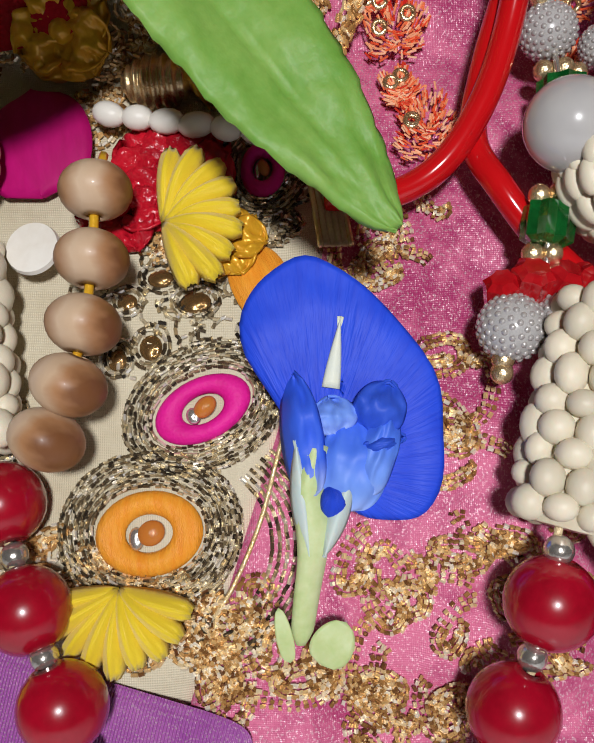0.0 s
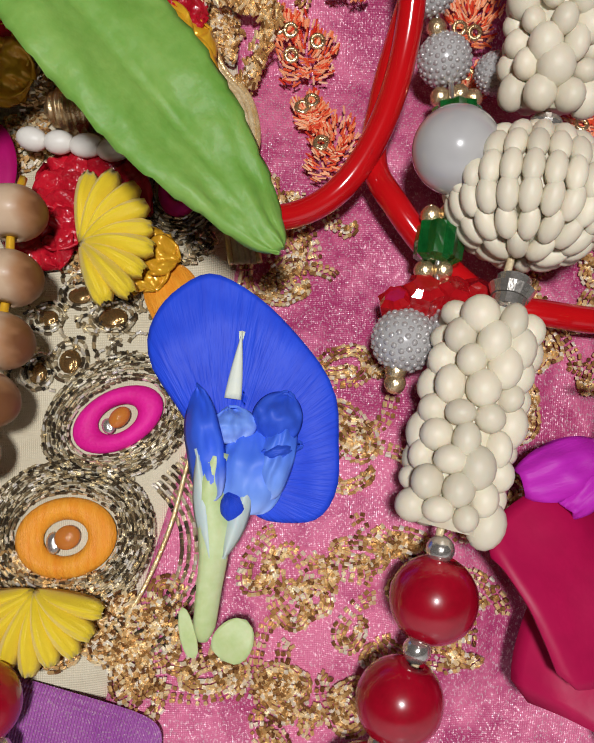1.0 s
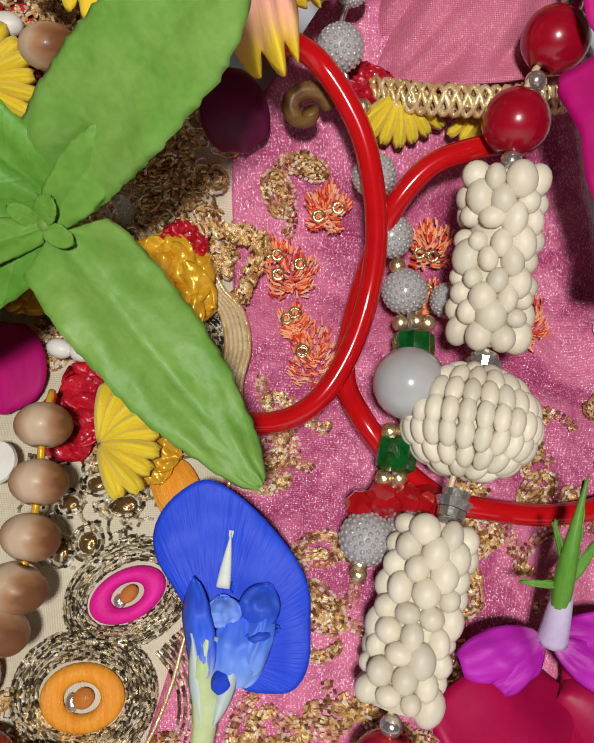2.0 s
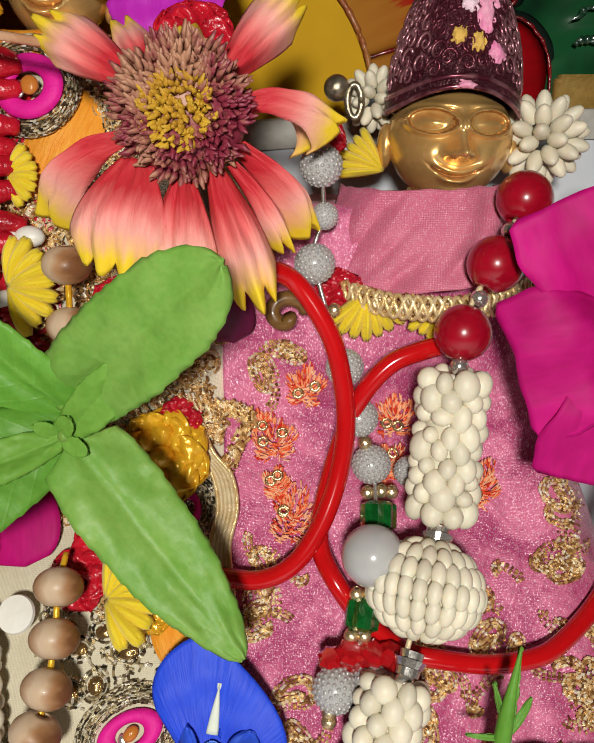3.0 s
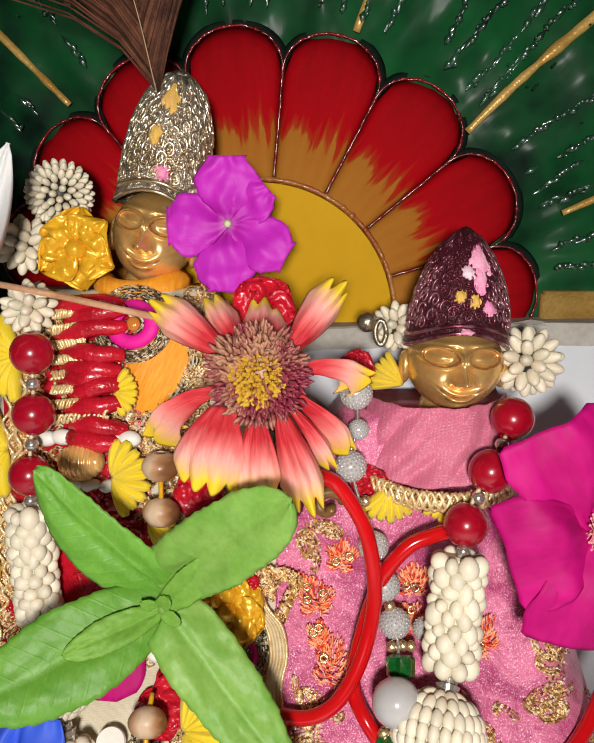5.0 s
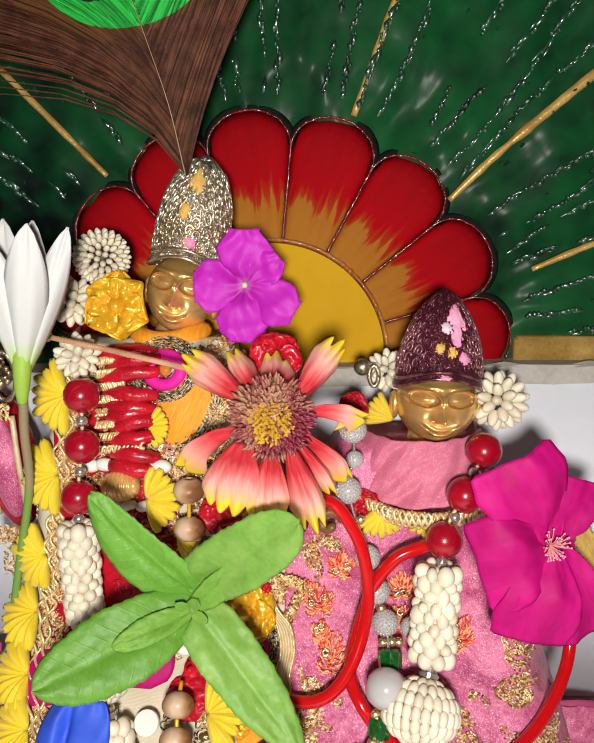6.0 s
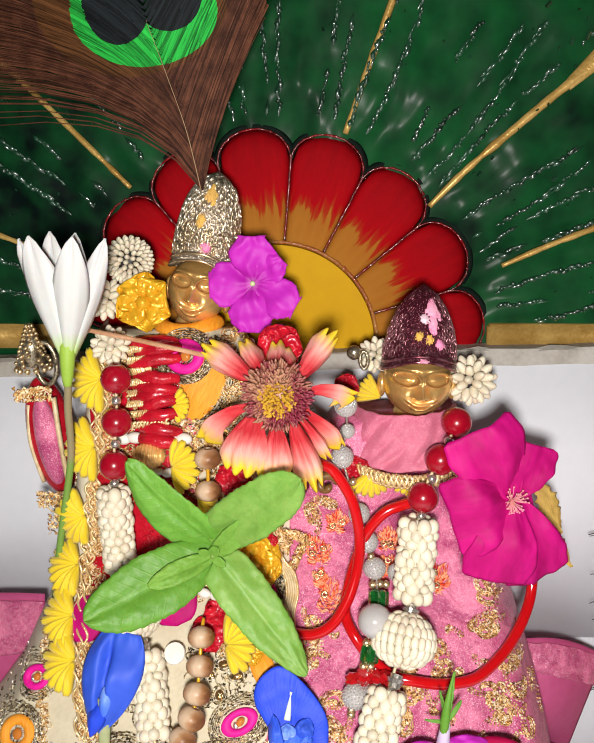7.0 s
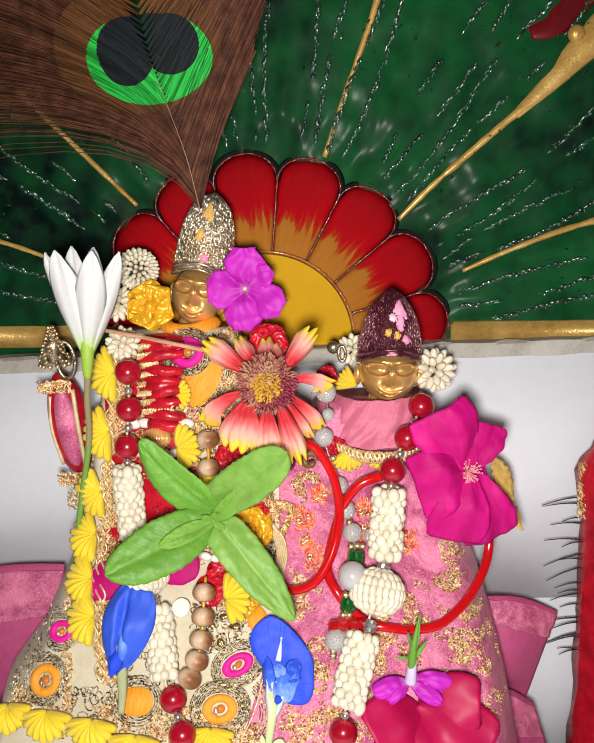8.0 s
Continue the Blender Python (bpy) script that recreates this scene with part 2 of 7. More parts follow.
BLUE = mat("blue_pea_petal", (0.022, 0.085, 0.76), (0.014, 0.055, 0.62), rough=0.55, scale=60, bump=0.2)
BLUE_FOLD = mat("blue_pea_fold", (0.03, 0.11, 0.74), (0.02, 0.06, 0.56), rough=0.55, scale=120, bump=0.2)
axis_blend(BLUE_FOLD, "Y", [(0.0, (0.62, 0.68, 0.66)), (0.0025, (0.36, 0.46, 0.80)), (0.006, (0.05, 0.14, 0.74)), (0.02, (0.025, 0.085, 0.66))], 0.003, (300, 60, 300), 0.2)
BLUE_HOOD = mat("blue_pea_hood", (0.045, 0.120, 0.66), (0.020, 0.070, 0.54), rough=0.55, scale=60, bump=0.3)
BLUE_PALE = mat("pale_blue_keel", (0.12, 0.26, 0.84), (0.025, 0.085, 0.62), rough=0.5, scale=90, bump=0.4, mix=0.35)
axis_blend(BLUE_PALE, "Y", [(0.0, (0.55, 0.68, 0.90)), (0.004, (0.24, 0.42, 0.88)), (0.010, (0.09, 0.22, 0.82)), (0.016, (0.03, 0.10, 0.70))], 0.004, (200, 80, 200), 0.4)
STEM = mat("pale_green_calyx", (0.60, 0.66, 0.38), (0.42, 0.53, 0.20), rough=0.45, scale=200, bump=0.15, sub=0.1)
PALE_FOLD = mat("pale_calyx_fold", (0.62, 0.68, 0.58), (0.46, 0.56, 0.56), rough=0.5, scale=120, bump=0.2, sub=0.1)
DRY_CALYX = mat("dry_calyx", (0.42, 0.43, 0.26), (0.30, 0.34, 0.16), rough=0.55, scale=150, bump=0.2, sub=0.1)
THROAT = mat("pale_throat", (0.78, 0.78, 0.58), (0.62, 0.68, 0.62), rough=0.5, scale=200, bump=0.1)
STALK = mat("green_stalk", (0.15, 0.28, 0.05), (0.20, 0.24, 0.07), rough=0.5, scale=80, bump=0.2)
WHITE_PETAL = mat("white_lily_petal", (0.54, 0.55, 0.53), (0.42, 0.45, 0.42), rough=0.5, scale=150, bump=0.15, stretch=(5, 5, 1), sub=0.1)
VIOLET = mat("violet_petal", (0.48, 0.014, 0.38), (0.32, 0.006, 0.27), rough=0.55, scale=150, bump=0.2, stretch=(5, 1, 1))
MAGENTA = mat("magenta_petal", (0.54, 0.004, 0.185), (0.34, 0.002, 0.10), rough=0.6, scale=45, bump=0.3, stretch=(3, 1, 1), spec=0.2)
CRIMSON = mat("crimson_petal", (0.44, 0.003, 0.065), (0.34, 0.002, 0.05), rough=0.5, scale=100, bump=0.2)
GAIL = mat("gaillardia_petal", (0.72, 0.20, 0.13), (0.55, 0.06, 0.05), rough=0.6, scale=200, bump=0.35, stretch=(8, 1, 1))
axis_blend(GAIL, "Y", [(0.0, (0.36, 0.003, 0.012)), (0.0080, (0.48, 0.010, 0.026)), (0.0120, (0.66, 0.13, 0.13)), (0.0165, (0.80, 0.37, 0.31)), (0.0200, (0.84, 0.50, 0.20)), (0.0225, (0.86, 0.64, 0.02))], 0.005, (900, 70, 300), 0.12)
FLORET = mat("purple_floret", (0.20, 0.022, 0.042), (0.40, 0.20, 0.12), rough=0.45, scale=260, bump=0.3, mix=0.25)
FLORET_Y = mat("yellow_floret", (0.55, 0.34, 0.03), (0.35, 0.16, 0.02), rough=0.5, scale=500, bump=0.3)



def thread_glints(m, stops):
    """Colours each loose piece of metal thread by chance."""
    nt = m.node_tree
    n, li = nt.nodes, nt.links
    p = n["Principled BSDF"]
    g, ramp = n.new("ShaderNodeNewGeometry"), n.new("ShaderNodeValToRGB")
    li.new(g.outputs["Random Per Island"], ramp.inputs["Fac"])
    cr = ramp.color_ramp
    while len(cr.elements) < len(stops):
        cr.elements.new(0.5)
    for e, (q, c) in zip(cr.elements, stops):
        e.position, e.color = q, (*c, 1)
    li.new(ramp.outputs["Color"], p.inputs["Base Color"])
    return m


# The palest gold stops put white glints into the thread colour
GOLD_THREAD = thread_glints(mat("gold_thread_pieces", (0.9, 0.7, 0.4), rough=0.24, metal=0.4, scale=900, bump=0.2, spec=0.8), [(0.0, (0.16, 0.06, 0.02)), (0.26, (0.46, 0.25, 0.08)), (0.54, (0.80, 0.52, 0.21)), (0.80, (0.97, 0.80, 0.48)), (1.0, (1.0, 0.96, 0.84))])
DARK_THREAD = thread_glints(mat("antique_thread_pieces", (0.5, 0.4, 0.3), rough=0.25, metal=0.6, scale=900, bump=0.2), [(0.0, (0.03, 0.025, 0.02)), (0.34, (0.16, 0.12, 0.07)), (0.60, (0.58, 0.47, 0.27)), (0.84, (0.90, 0.82, 0.60)), (1.0, (1.0, 0.97, 0.9))])
CORAL_THREAD = thread_glints(mat("coral_silk_pieces", (0.8, 0.2, 0.1), rough=0.4, scale=500, bump=0.3), [(0.0, (0.55, 0.015, 0.012)), (0.28, (0.80, 0.10, 0.03)), (0.60, (0.90, 0.36, 0.16)), (1.0, (0.94, 0.58, 0.38))])
# Pale middle, dark sides: the beads' rounded shading put into the wood colour
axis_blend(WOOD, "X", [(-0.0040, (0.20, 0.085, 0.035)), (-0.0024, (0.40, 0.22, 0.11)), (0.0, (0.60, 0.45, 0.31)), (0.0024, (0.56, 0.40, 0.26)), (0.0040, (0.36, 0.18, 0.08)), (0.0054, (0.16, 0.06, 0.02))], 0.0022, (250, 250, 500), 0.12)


def leaf_veins(m):
    """Side veins that leave the midrib at a slant, paler and sunken."""
    nt = m.node_tree
    n, li = nt.nodes, nt.links
    p, col = base_socket(m)
    tc, sep = n.new("ShaderNodeTexCoord"), n.new("ShaderNodeSeparateXYZ")
    li.new(tc.outputs["Object"], sep.inputs[0])

    def node(op, a, b):
        q = n.new("ShaderNodeMath")
        q.operation = op
        for i, v in enumerate((a, b)):
            if isinstance(v, (int, float)):
                q.inputs[i].default_value = v
            else:
                li.new(v, q.inputs[i])
        return q.outputs[0]
    ax = node("ABSOLUTE", sep.outputs["X"], 0)
    w = node("SINE", node("MULTIPLY", node("SUBTRACT", sep.outputs["Y"], node("MULTIPLY", ax, 0.8)), 1500), 0)
    vein = node("POWER", node("MAXIMUM", w, 0.0), 14)
    mx = n.new("ShaderNodeMix")
    mx.data_type = "RGBA"
    mx.inputs["B"].default_value = (0.26, 0.46, 0.13, 1)
    li.new(node("MULTIPLY", vein, 0.03), mx.inputs["Factor"])
    li.new(col, mx.inputs["A"])
    li.new(mx.outputs["Result"], p.inputs["Base Color"])
    b = n.new("ShaderNodeBump")
    b.inputs["Strength"].default_value, b.inputs["Distance"].default_value = 0.18, 0.0003
    li.new(vein, b.inputs["Height"])
    li.new(p.inputs["Normal"].links[0].from_socket, b.inputs["Normal"])
    li.new(b.outputs["Normal"], p.inputs["Normal"])


def fan_veins(m, origin, freq, dark, amount):
    """Fine veins that spread from one point of a petal."""
    nt = m.node_tree
    n, li = nt.nodes, nt.links
    p, col = base_socket(m)
    tc, off, sep = n.new("ShaderNodeTexCoord"), n.new("ShaderNodeVectorMath"), n.new("ShaderNodeSeparateXYZ")
    off.operation = "SUBTRACT"
    off.inputs[1].default_value = origin
    li.new(tc.outputs["Object"], off.inputs[0])
    li.new(off.outputs[0], sep.inputs[0])
    at, ln, mul, cmb, nz, ramp = n.new("ShaderNodeMath"), n.new("ShaderNodeVectorMath"), n.new("ShaderNodeMath"), n.new("ShaderNodeCombineXYZ"), n.new("ShaderNodeTexNoise"), n.new("ShaderNodeValToRGB")
    at.operation, ln.operation, mul.operation = "ARCTAN2", "LENGTH", "MULTIPLY"
    li.new(sep.outputs["X"], at.inputs[0])
    li.new(sep.outputs["Y"], at.inputs[1])
    li.new(off.outputs[0], ln.inputs[0])
    mul.inputs[1].default_value = freq
    li.new(at.outputs[0], mul.inputs[0])
    sc = n.new("ShaderNodeMath")
    sc.operation = "MULTIPLY"
    sc.inputs[1].default_value = 130
    li.new(ln.outputs["Value"], sc.inputs[0])
    li.new(mul.outputs[0], cmb.inputs[0])
    li.new(sc.outputs[0], cmb.inputs[1])
    li.new(cmb.outputs[0], nz.inputs["Vector"])
    nz.inputs["Scale"].default_value, nz.inputs["Detail"].default_value = 1.0, 3
    ramp.color_ramp.elements[0].position, ramp.color_ramp.elements[1].position = 0.45, 0.70
    ramp.color_ramp.elements[1].color = (amount, amount, amount, 1)
    li.new(nz.outputs["Fac"], ramp.inputs["Fac"])
    mx = n.new("ShaderNodeMix")
    mx.data_type = "RGBA"
    mx.inputs["B"].default_value = (*dark, 1)
    li.new(ramp.outputs["Color"], mx.inputs["Factor"])
    li.new(col, mx.inputs["A"])
    li.new(mx.outputs["Result"], p.inputs["Base Color"])
    b = n.new("ShaderNodeBump")
    b.inputs["Strength"].default_value, b.inputs["Distance"].default_value = 0.6, 0.0004
    li.new(nz.outputs["Fac"], b.inputs["Height"])
    li.new(p.inputs["Normal"].links[0].from_socket, b.inputs["Normal"])
    li.new(b.outputs["Normal"], p.inputs["Normal"])


fan_veins(BLUE, (0.0, 0.004, 0.0), 26, (0.010, 0.030, 0.46), 0.32)
LEAF_YOUNG = mat("young_basil_leaf", (0.19, 0.36, 0.06), (0.11, 0.25, 0.03), rough=0.5, scale=110, bump=0.5, sub=0.08, spec=0.2)

# ---------------------------------------------------------------- builders
def link(name, bm, material, smooth=True):
    bmesh.ops.recalc_face_normals(bm, faces=bm.faces[:])
    me = bpy.data.meshes.new(name)
    bm.to_mesh(me)
    bm.free()
    for m in material if isinstance(material, (list, tuple)) else [material]:
        me.materials.append(m)
    if smooth:
        for p in me.polygons:
            p.use_smooth = True
    return new(name, me)


def part(name, bm, material, parent, label="", at=None, smooth=True):
    ob = link(name, bm, material, smooth)
    ob.parent = parent
    if at is not None:
        ob.matrix_basis = at
    return tagged(ob, label=label)


def again(name, ob, parent, at, material=None):
    """Another part on the mesh of ob."""
    o = new(name, ob.data)
    o.parent, o.matrix_basis = parent, at
    return o


def thing(name, label, category, group="", at=None, kind=""):
    ob = new(name)
    ob.empty_display_size = 0.005
    if at is not None:
        ob.matrix_basis = at
    return tagged(ob, label, category, group, kind)


def solo(name, bm, material, label, category, group="", at=None, kind="", smooth=True):
    ob = link(name, bm, material, smooth)
    if at is not None:
        ob.matrix_basis = at
    return tagged(ob, label, category, group, kind)


def ball(bm, m=None, seg=16, rings=10):
    return bmesh.ops.create_uvsphere(bm, u_segments=seg, v_segments=rings, radius=1.0, matrix=m or Matrix())["verts"]


def scaled(x, y, z):
    return Matrix.Diagonal((x, y, z, 1))


def sphere(r, seg=20, rings=14, sx=1, sy=1, sz=1):
    bm = bmesh.new()
    ball(bm, scaled(r * sx, r * sy, r * sz), seg, rings)
    return bm


def box(bm, x0, x1, y0, y1, z0, z1, bevel=0.0):
    vs = bmesh.ops.create_cube(bm, size=1.0, matrix=Matrix.Translation(((x0 + x1) / 2, (y0 + y1) / 2, (z0 + z1) / 2)) @ scaled(x1 - x0, y1 - y0, z1 - z0))["verts"]
    if bevel:
        es = list({e for v in vs for e in v.link_edges})
        bmesh.ops.bevel(bm, geom=es, offset=bevel, segments=2, affect="EDGES")


def spline(pts, n=8):
    """A smooth line through the points."""
    p = [Vector(q) for q in pts]
    p = [2 * p[0] - p[1]] + p + [2 * p[-1] - p[-2]]
    out = []
    for i in range(1, len(p) - 2):
        for k in range(n):
            t = k / n
            a, b, c, d = p[i - 1:i + 3]
            out.append(0.5 * (2 * b + (c - a) * t + (2 * a - 5 * b + 4 * c - d) * t * t + (3 * b - a - 3 * c + d) * t ** 3))
    return out + [p[-2]]


def sweep(bm, line, r, seg=8, taper=None, flat=1.0):
    """A tube of radius r along the line; taper(u) scales it."""
    line = [Vector(q) for q in line]
    rings, up = [], Vector((0.13, -0.9, 0.4))
    for i, q in enumerate(line):
        t = (line[min(i + 1, len(line) - 1)] - line[max(i - 1, 0)]).normalized()
        a = t.cross(up).normalized()
        b = a.cross(t).normalized()
        k = r * (taper(i / (len(line) - 1)) if taper else 1)
        rings.append([bm.verts.new(q + a * math.cos(j * math.tau / seg) * k + b * math.sin(j * math.tau / seg) * k * flat) for j in range(seg)])
    for r0, r1 in zip(rings, rings[1:]):
        for j in range(seg):
            bm.faces.new((r0[j], r0[(j + 1) % seg], r1[(j + 1) % seg], r1[j]))
    bm.faces.new(rings[0][::-1])
    bm.faces.new(rings[-1])


def tube(line, r, seg=8, taper=None, flat=1.0):
    bm = bmesh.new()
    sweep(bm, line, r, seg, taper, flat)
    return bm


def thicken(bm, thick):
    """Gives an open sheet a second skin and a rim."""
    bm.normal_update()
    bm.verts.index_update()
    verts, faces = bm.verts[:], bm.faces[:]
    rim = [e for e in bm.edges if e.is_boundary]
    twin = {v: bm.verts.new(v.co - v.normal * thick) for v in verts}
    for e in rim:
        a, b = e.verts
        loop = e.link_loops[0]
        if loop.vert is not a:
            a, b = b, a
        bm.faces.new((b, a, twin[a], twin[b]))
    for f in faces:
        bm.faces.new([twin[v] for v in reversed(f.verts)])


def petal(length, width, shape, lift=lambda u, v: 0.0, nu=14, nv=10, thick=0.0004):
    """A petal along +Y, wide in X: shape(u) is its half width from 0 to 1, lift(u, v) its height; with real thickness."""
    bm = bmesh.new()
    rows = []
    for i in range(nu + 1):
        u = i / nu
        w = max(shape(u), 0.015) * width / 2
        rows.append([bm.verts.new((w * (2 * j / nv - 1), u * length, lift(u, 2 * j / nv - 1))) for j in range(nv + 1)])
    for a, b in zip(rows, rows[1:]):
        for j in range(nv):
            bm.faces.new((a[j], a[j + 1], b[j + 1], b[j]))
    thicken(bm, thick)
    return bm


def round_tip(u):
    return math.sqrt(max(0.0, 1 - (2 * min(u, 1) ** 0.82 - 1) ** 2))


def lance(u):
    return math.sin(math.pi * min(1, u * 0.96 + 0.02) ** 0.85)


def dress_folds(x, z):
    """Soft folds of the cloth, deeper on the pink dress."""
    deep = 0.0008 + 0.0042 * min(1.0, max(0.0, (x + 0.002) / 0.012)) * min(1.0, max(0.0, (0.165 - z) / 0.03))
    q = noise.noise((x * 42 + z * 20 + 3, z * 26 - x * 10, 5.0))
    r = noise.noise((x * 120 - z * 40, z * 60, 9.0))
    return deep * ((1 - 2.4 * abs(q)) * 0.6 + 0.35 * (1 - 2.4 * abs(r)) * 0.5)


BODY_Z = (-0.06, 0.0, 0.05, 0.08, 0.12, 0.16, 0.20, 0.24)
BODY_Y = (0.030, 0.050, 0.074, 0.094, 0.127, 0.131, 0.142, 0.155)


def body_y(x, z):
    """The front of the dressed figures."""
    return float(np.interp(z, BODY_Z, BODY_Y)) + 1.3 * x * x


def on_body(x, z, off=0.0, turn=0.0):
    """A pose on the front of the dresses: local Z outwards, local Y up, turned by degrees about Z."""
    e = 0.004
    fx, fz = (body_y(x + e, z) - body_y(x - e, z)) / (2 * e), (body_y(x, z + e) - body_y(x, z - e)) / (2 * e)
    n = Vector((fx, -1, fz)).normalized()
    up = Vector((0, fz, 1))
    up = (up - n * up.dot(n)).normalized()
    m = Matrix((up.cross(n), up, n)).transposed().to_4x4()
    m.translation = Vector((x, body_y(x, z), z)) + n * off
    return m @ pose(0, 0, 0, 0, 0, turn)


def facing(p, out, up=(0, 0, 1), turn=0.0):
    """A pose at p whose local Z points along out and local Y up."""
    n = Vector(out).normalized()
    u = Vector(up)
    u = (u - n * u.dot(n)).normalized()
    m = Matrix((u.cross(n), u, n)).transposed().to_4x4()
    m.translation = p
    return m @ pose(0, 0, 0, 0, 0, turn)


def along(p, q, out=(0, -1, 0.3)):
    """A pose at p whose local Y points to q and whose Z looks out."""
    y = (Vector(q) - Vector(p)).normalized()
    n = Vector(out)
    n = (n - y * n.dot(y)).normalized()
    m = Matrix((y.cross(n), y, n)).transposed().to_4x4()
    m.translation = p
    return m


def LEFT_EDGE(z):
    return float(np.interp(z, (-0.07, 0.0, 0.049, 0.070, 0.093, 0.11, 0.15, 0.21), (-0.16, -0.148, -0.135, -0.118, -0.108, -0.1, -0.094, -0.080)))


def RIGHT_EDGE(z):
    return float(np.interp(z, (-0.07, 0.0, 0.049, 0.070, 0.093, 0.11, 0.15, 0.18), (0.125, 0.115, 0.109, 0.105, 0.099, 0.094, 0.083, 0.074)))


def cloth_y(x, z):
    """The front of the cloth with its folds and rounded sides; None beyond them."""
    seam = float(np.interp(z, (-0.07, 0.0, 0.049, 0.07, 0.093), (-0.0455, -0.0305, -0.011, -0.003, 0.0045)))
    left, right = LEFT_EDGE(z), RIGHT_EDGE(z)
    if x < left + 0.001 or x > right - 0.001:
        return None
    y = body_y(x, z) + dress_folds(x, z)
    y += 0.035 * max(0.0, 1 - (right - x) / (0.12 * (right - seam))) ** 2
    return y + 0.035 * max(0.0, 1 - (x - left) / (0.12 * (seam - left))) ** 2


class Bits:
    """Many short metal-thread pieces, joined."""

    def __init__(self):
        self.v, self.f = [], []

    def add(self, p, t, n, length, r):
        t = t.normalized()
        s = t.cross(n).normalized()
        o = len(self.v)
        for e in (-0.5, 0.5):
            for a, b in ((1, 0), (0, 1), (-1, 0), (0, -0.6)):
                self.v.append(tuple(p + t * (e * length) + s * (a * r) + n * (b * r)))
        self.f += [(o, o + 1, o + 5, o + 4), (o + 1, o + 2, o + 6, o + 5), (o + 2, o + 3, o + 7, o + 6), (o + 3, o, o + 4, o + 7), (o + 3, o + 2, o + 1, o), (o + 4, o + 5, o + 6, o + 7)]

    def loop(self, x, z, rx, rz, turn, off=0.0006, length=0.0011, r=0.00028, a0=0, a1=360, jitter=0.14):
        """Pieces set in a line round an ellipse on the dress."""
        m = on_body(x, z, off, turn)
        n = m.to_3x3() @ Vector((0, 0, 1))
        count = max(4, int(math.radians(a1 - a0) * (rx + rz) / 2 / (length * 0.85)))
        for i in range(count):
            a = math.radians(a0 + (a1 - a0) * i / count)
            p = m @ Vector((rx * math.cos(a), rz * math.sin(a), random.uniform(0, 0.0005)))
            depth = cloth_y(p.x, p.z)
            if depth is None:
                continue
            p.y = depth - off - random.uniform(0, 0.0006)
            t = m.to_3x3() @ Vector((-rx * math.sin(a) + random.uniform(-1, 1) * jitter * rx, rz * math.cos(a) + random.uniform(-1, 1) * jitter * rz, random.uniform(-0.3, 0.3) * rx))
            self.add(p, t, n, length * random.uniform(0.7, 1.1), r)

    def patch(self, x, z, radius, loops, size=0.0024, off=0.0006, inner=0.8):
        for _ in range(loops):
            a, d = random.uniform(0, math.tau), radius * math.sqrt(random.random())
            s = size * random.uniform(0.5, 1.3)
            lx, lz = x + d * math.cos(a), z + d * math.sin(a) * 0.8
            turn = random.uniform(0, 180)
            self.loop(lx, lz, s, s * random.uniform(0.4, 0.9), turn, off, a1=random.choice((200, 300, 360)))
            if s > size * inner:
                self.loop(lx, lz, s * 0.6, s * 0.35, turn, off)

    def wire(self, x, z, size, turn, squash, turns=2.0, r=0.00030, off=0.0007):
        """One continuous coil of metal wire laid as a flat spiral on the dress."""
        m = on_body(x, z, off, turn)
        n = m.to_3x3() @ Vector((0, 0, 1))
        count = max(14, int(turns * math.tau * size * 0.55 / 0.00060))
        pts = []
        for i in range(count):
            w = i / (count - 1)
            a = w * turns * math.tau
            k = size * (1 - 0.72 * w)
            p = m @ Vector((k * math.cos(a) * (1 + 0.25 * math.cos(a)), k * squash * math.sin(a), 0))
            depth = cloth_y(p.x, p.z)
            if depth is None:
                break
            p.y = depth - off - 0.0004 * w
            pts.append(p)
        if len(pts) < 4:
            return
        for row in (-0.0008, 0.0, 0.0008):
            for i in range(len(pts) - 1):
                t = (pts[i + 1] - pts[i]).normalized()
                side = t.cross(n).normalized()
                p = pts[i] + side * (row + random.uniform(-0.00012, 0.00012)) + n * random.uniform(0, 0.0004)
                self.add(p, t + side * random.uniform(-0.5, 0.5) + n * random.uniform(-0.4, 0.4), n, random.uniform(0.0005, 0.0009), r * random.uniform(0.8, 1.2))

    def wire_patch(self, x, z, radius, loops, size):
        for _ in range(loops):
            a, d = random.uniform(0, math.tau), radius * math.sqrt(random.random())
            self.wire(x + d * math.cos(a), z + d * math.sin(a) * 0.85, size * random.uniform(0.6, 1.25), random.uniform(0, 360), random.uniform(0.4, 0.65), random.choice((0.7, 1.0, 1.4)))

    def obj(self, name, material, parent, label):
        me = bpy.data.meshes.new(name)
        me.from_pydata(self.v, [], self.f)
        me.materials.append(material)
        ob = new(name, me)
        ob.parent = parent
        return tagged(ob, label=label, kind="stuff")


# ---------------------------------------------------------------- setting
def structure(name, bm, material, label, category, smooth=False):
    return solo(name, bm, material, label, category, kind="structure", smooth=smooth)


bm = bmesh.new()
box(bm, -0.9, 0.9, -0.8, 0.21, -0.12, -0.07)
structure("floor", bm, WALL_WHITE, "white tiled altar floor", "floor")
bm = bmesh.new()
box(bm, -0.9, 0.9, 0.210, 0.25, -0.12, 0.9)
structure("wall_north", bm, GREY_STONE, "dim plain wall behind the altar", "wall")

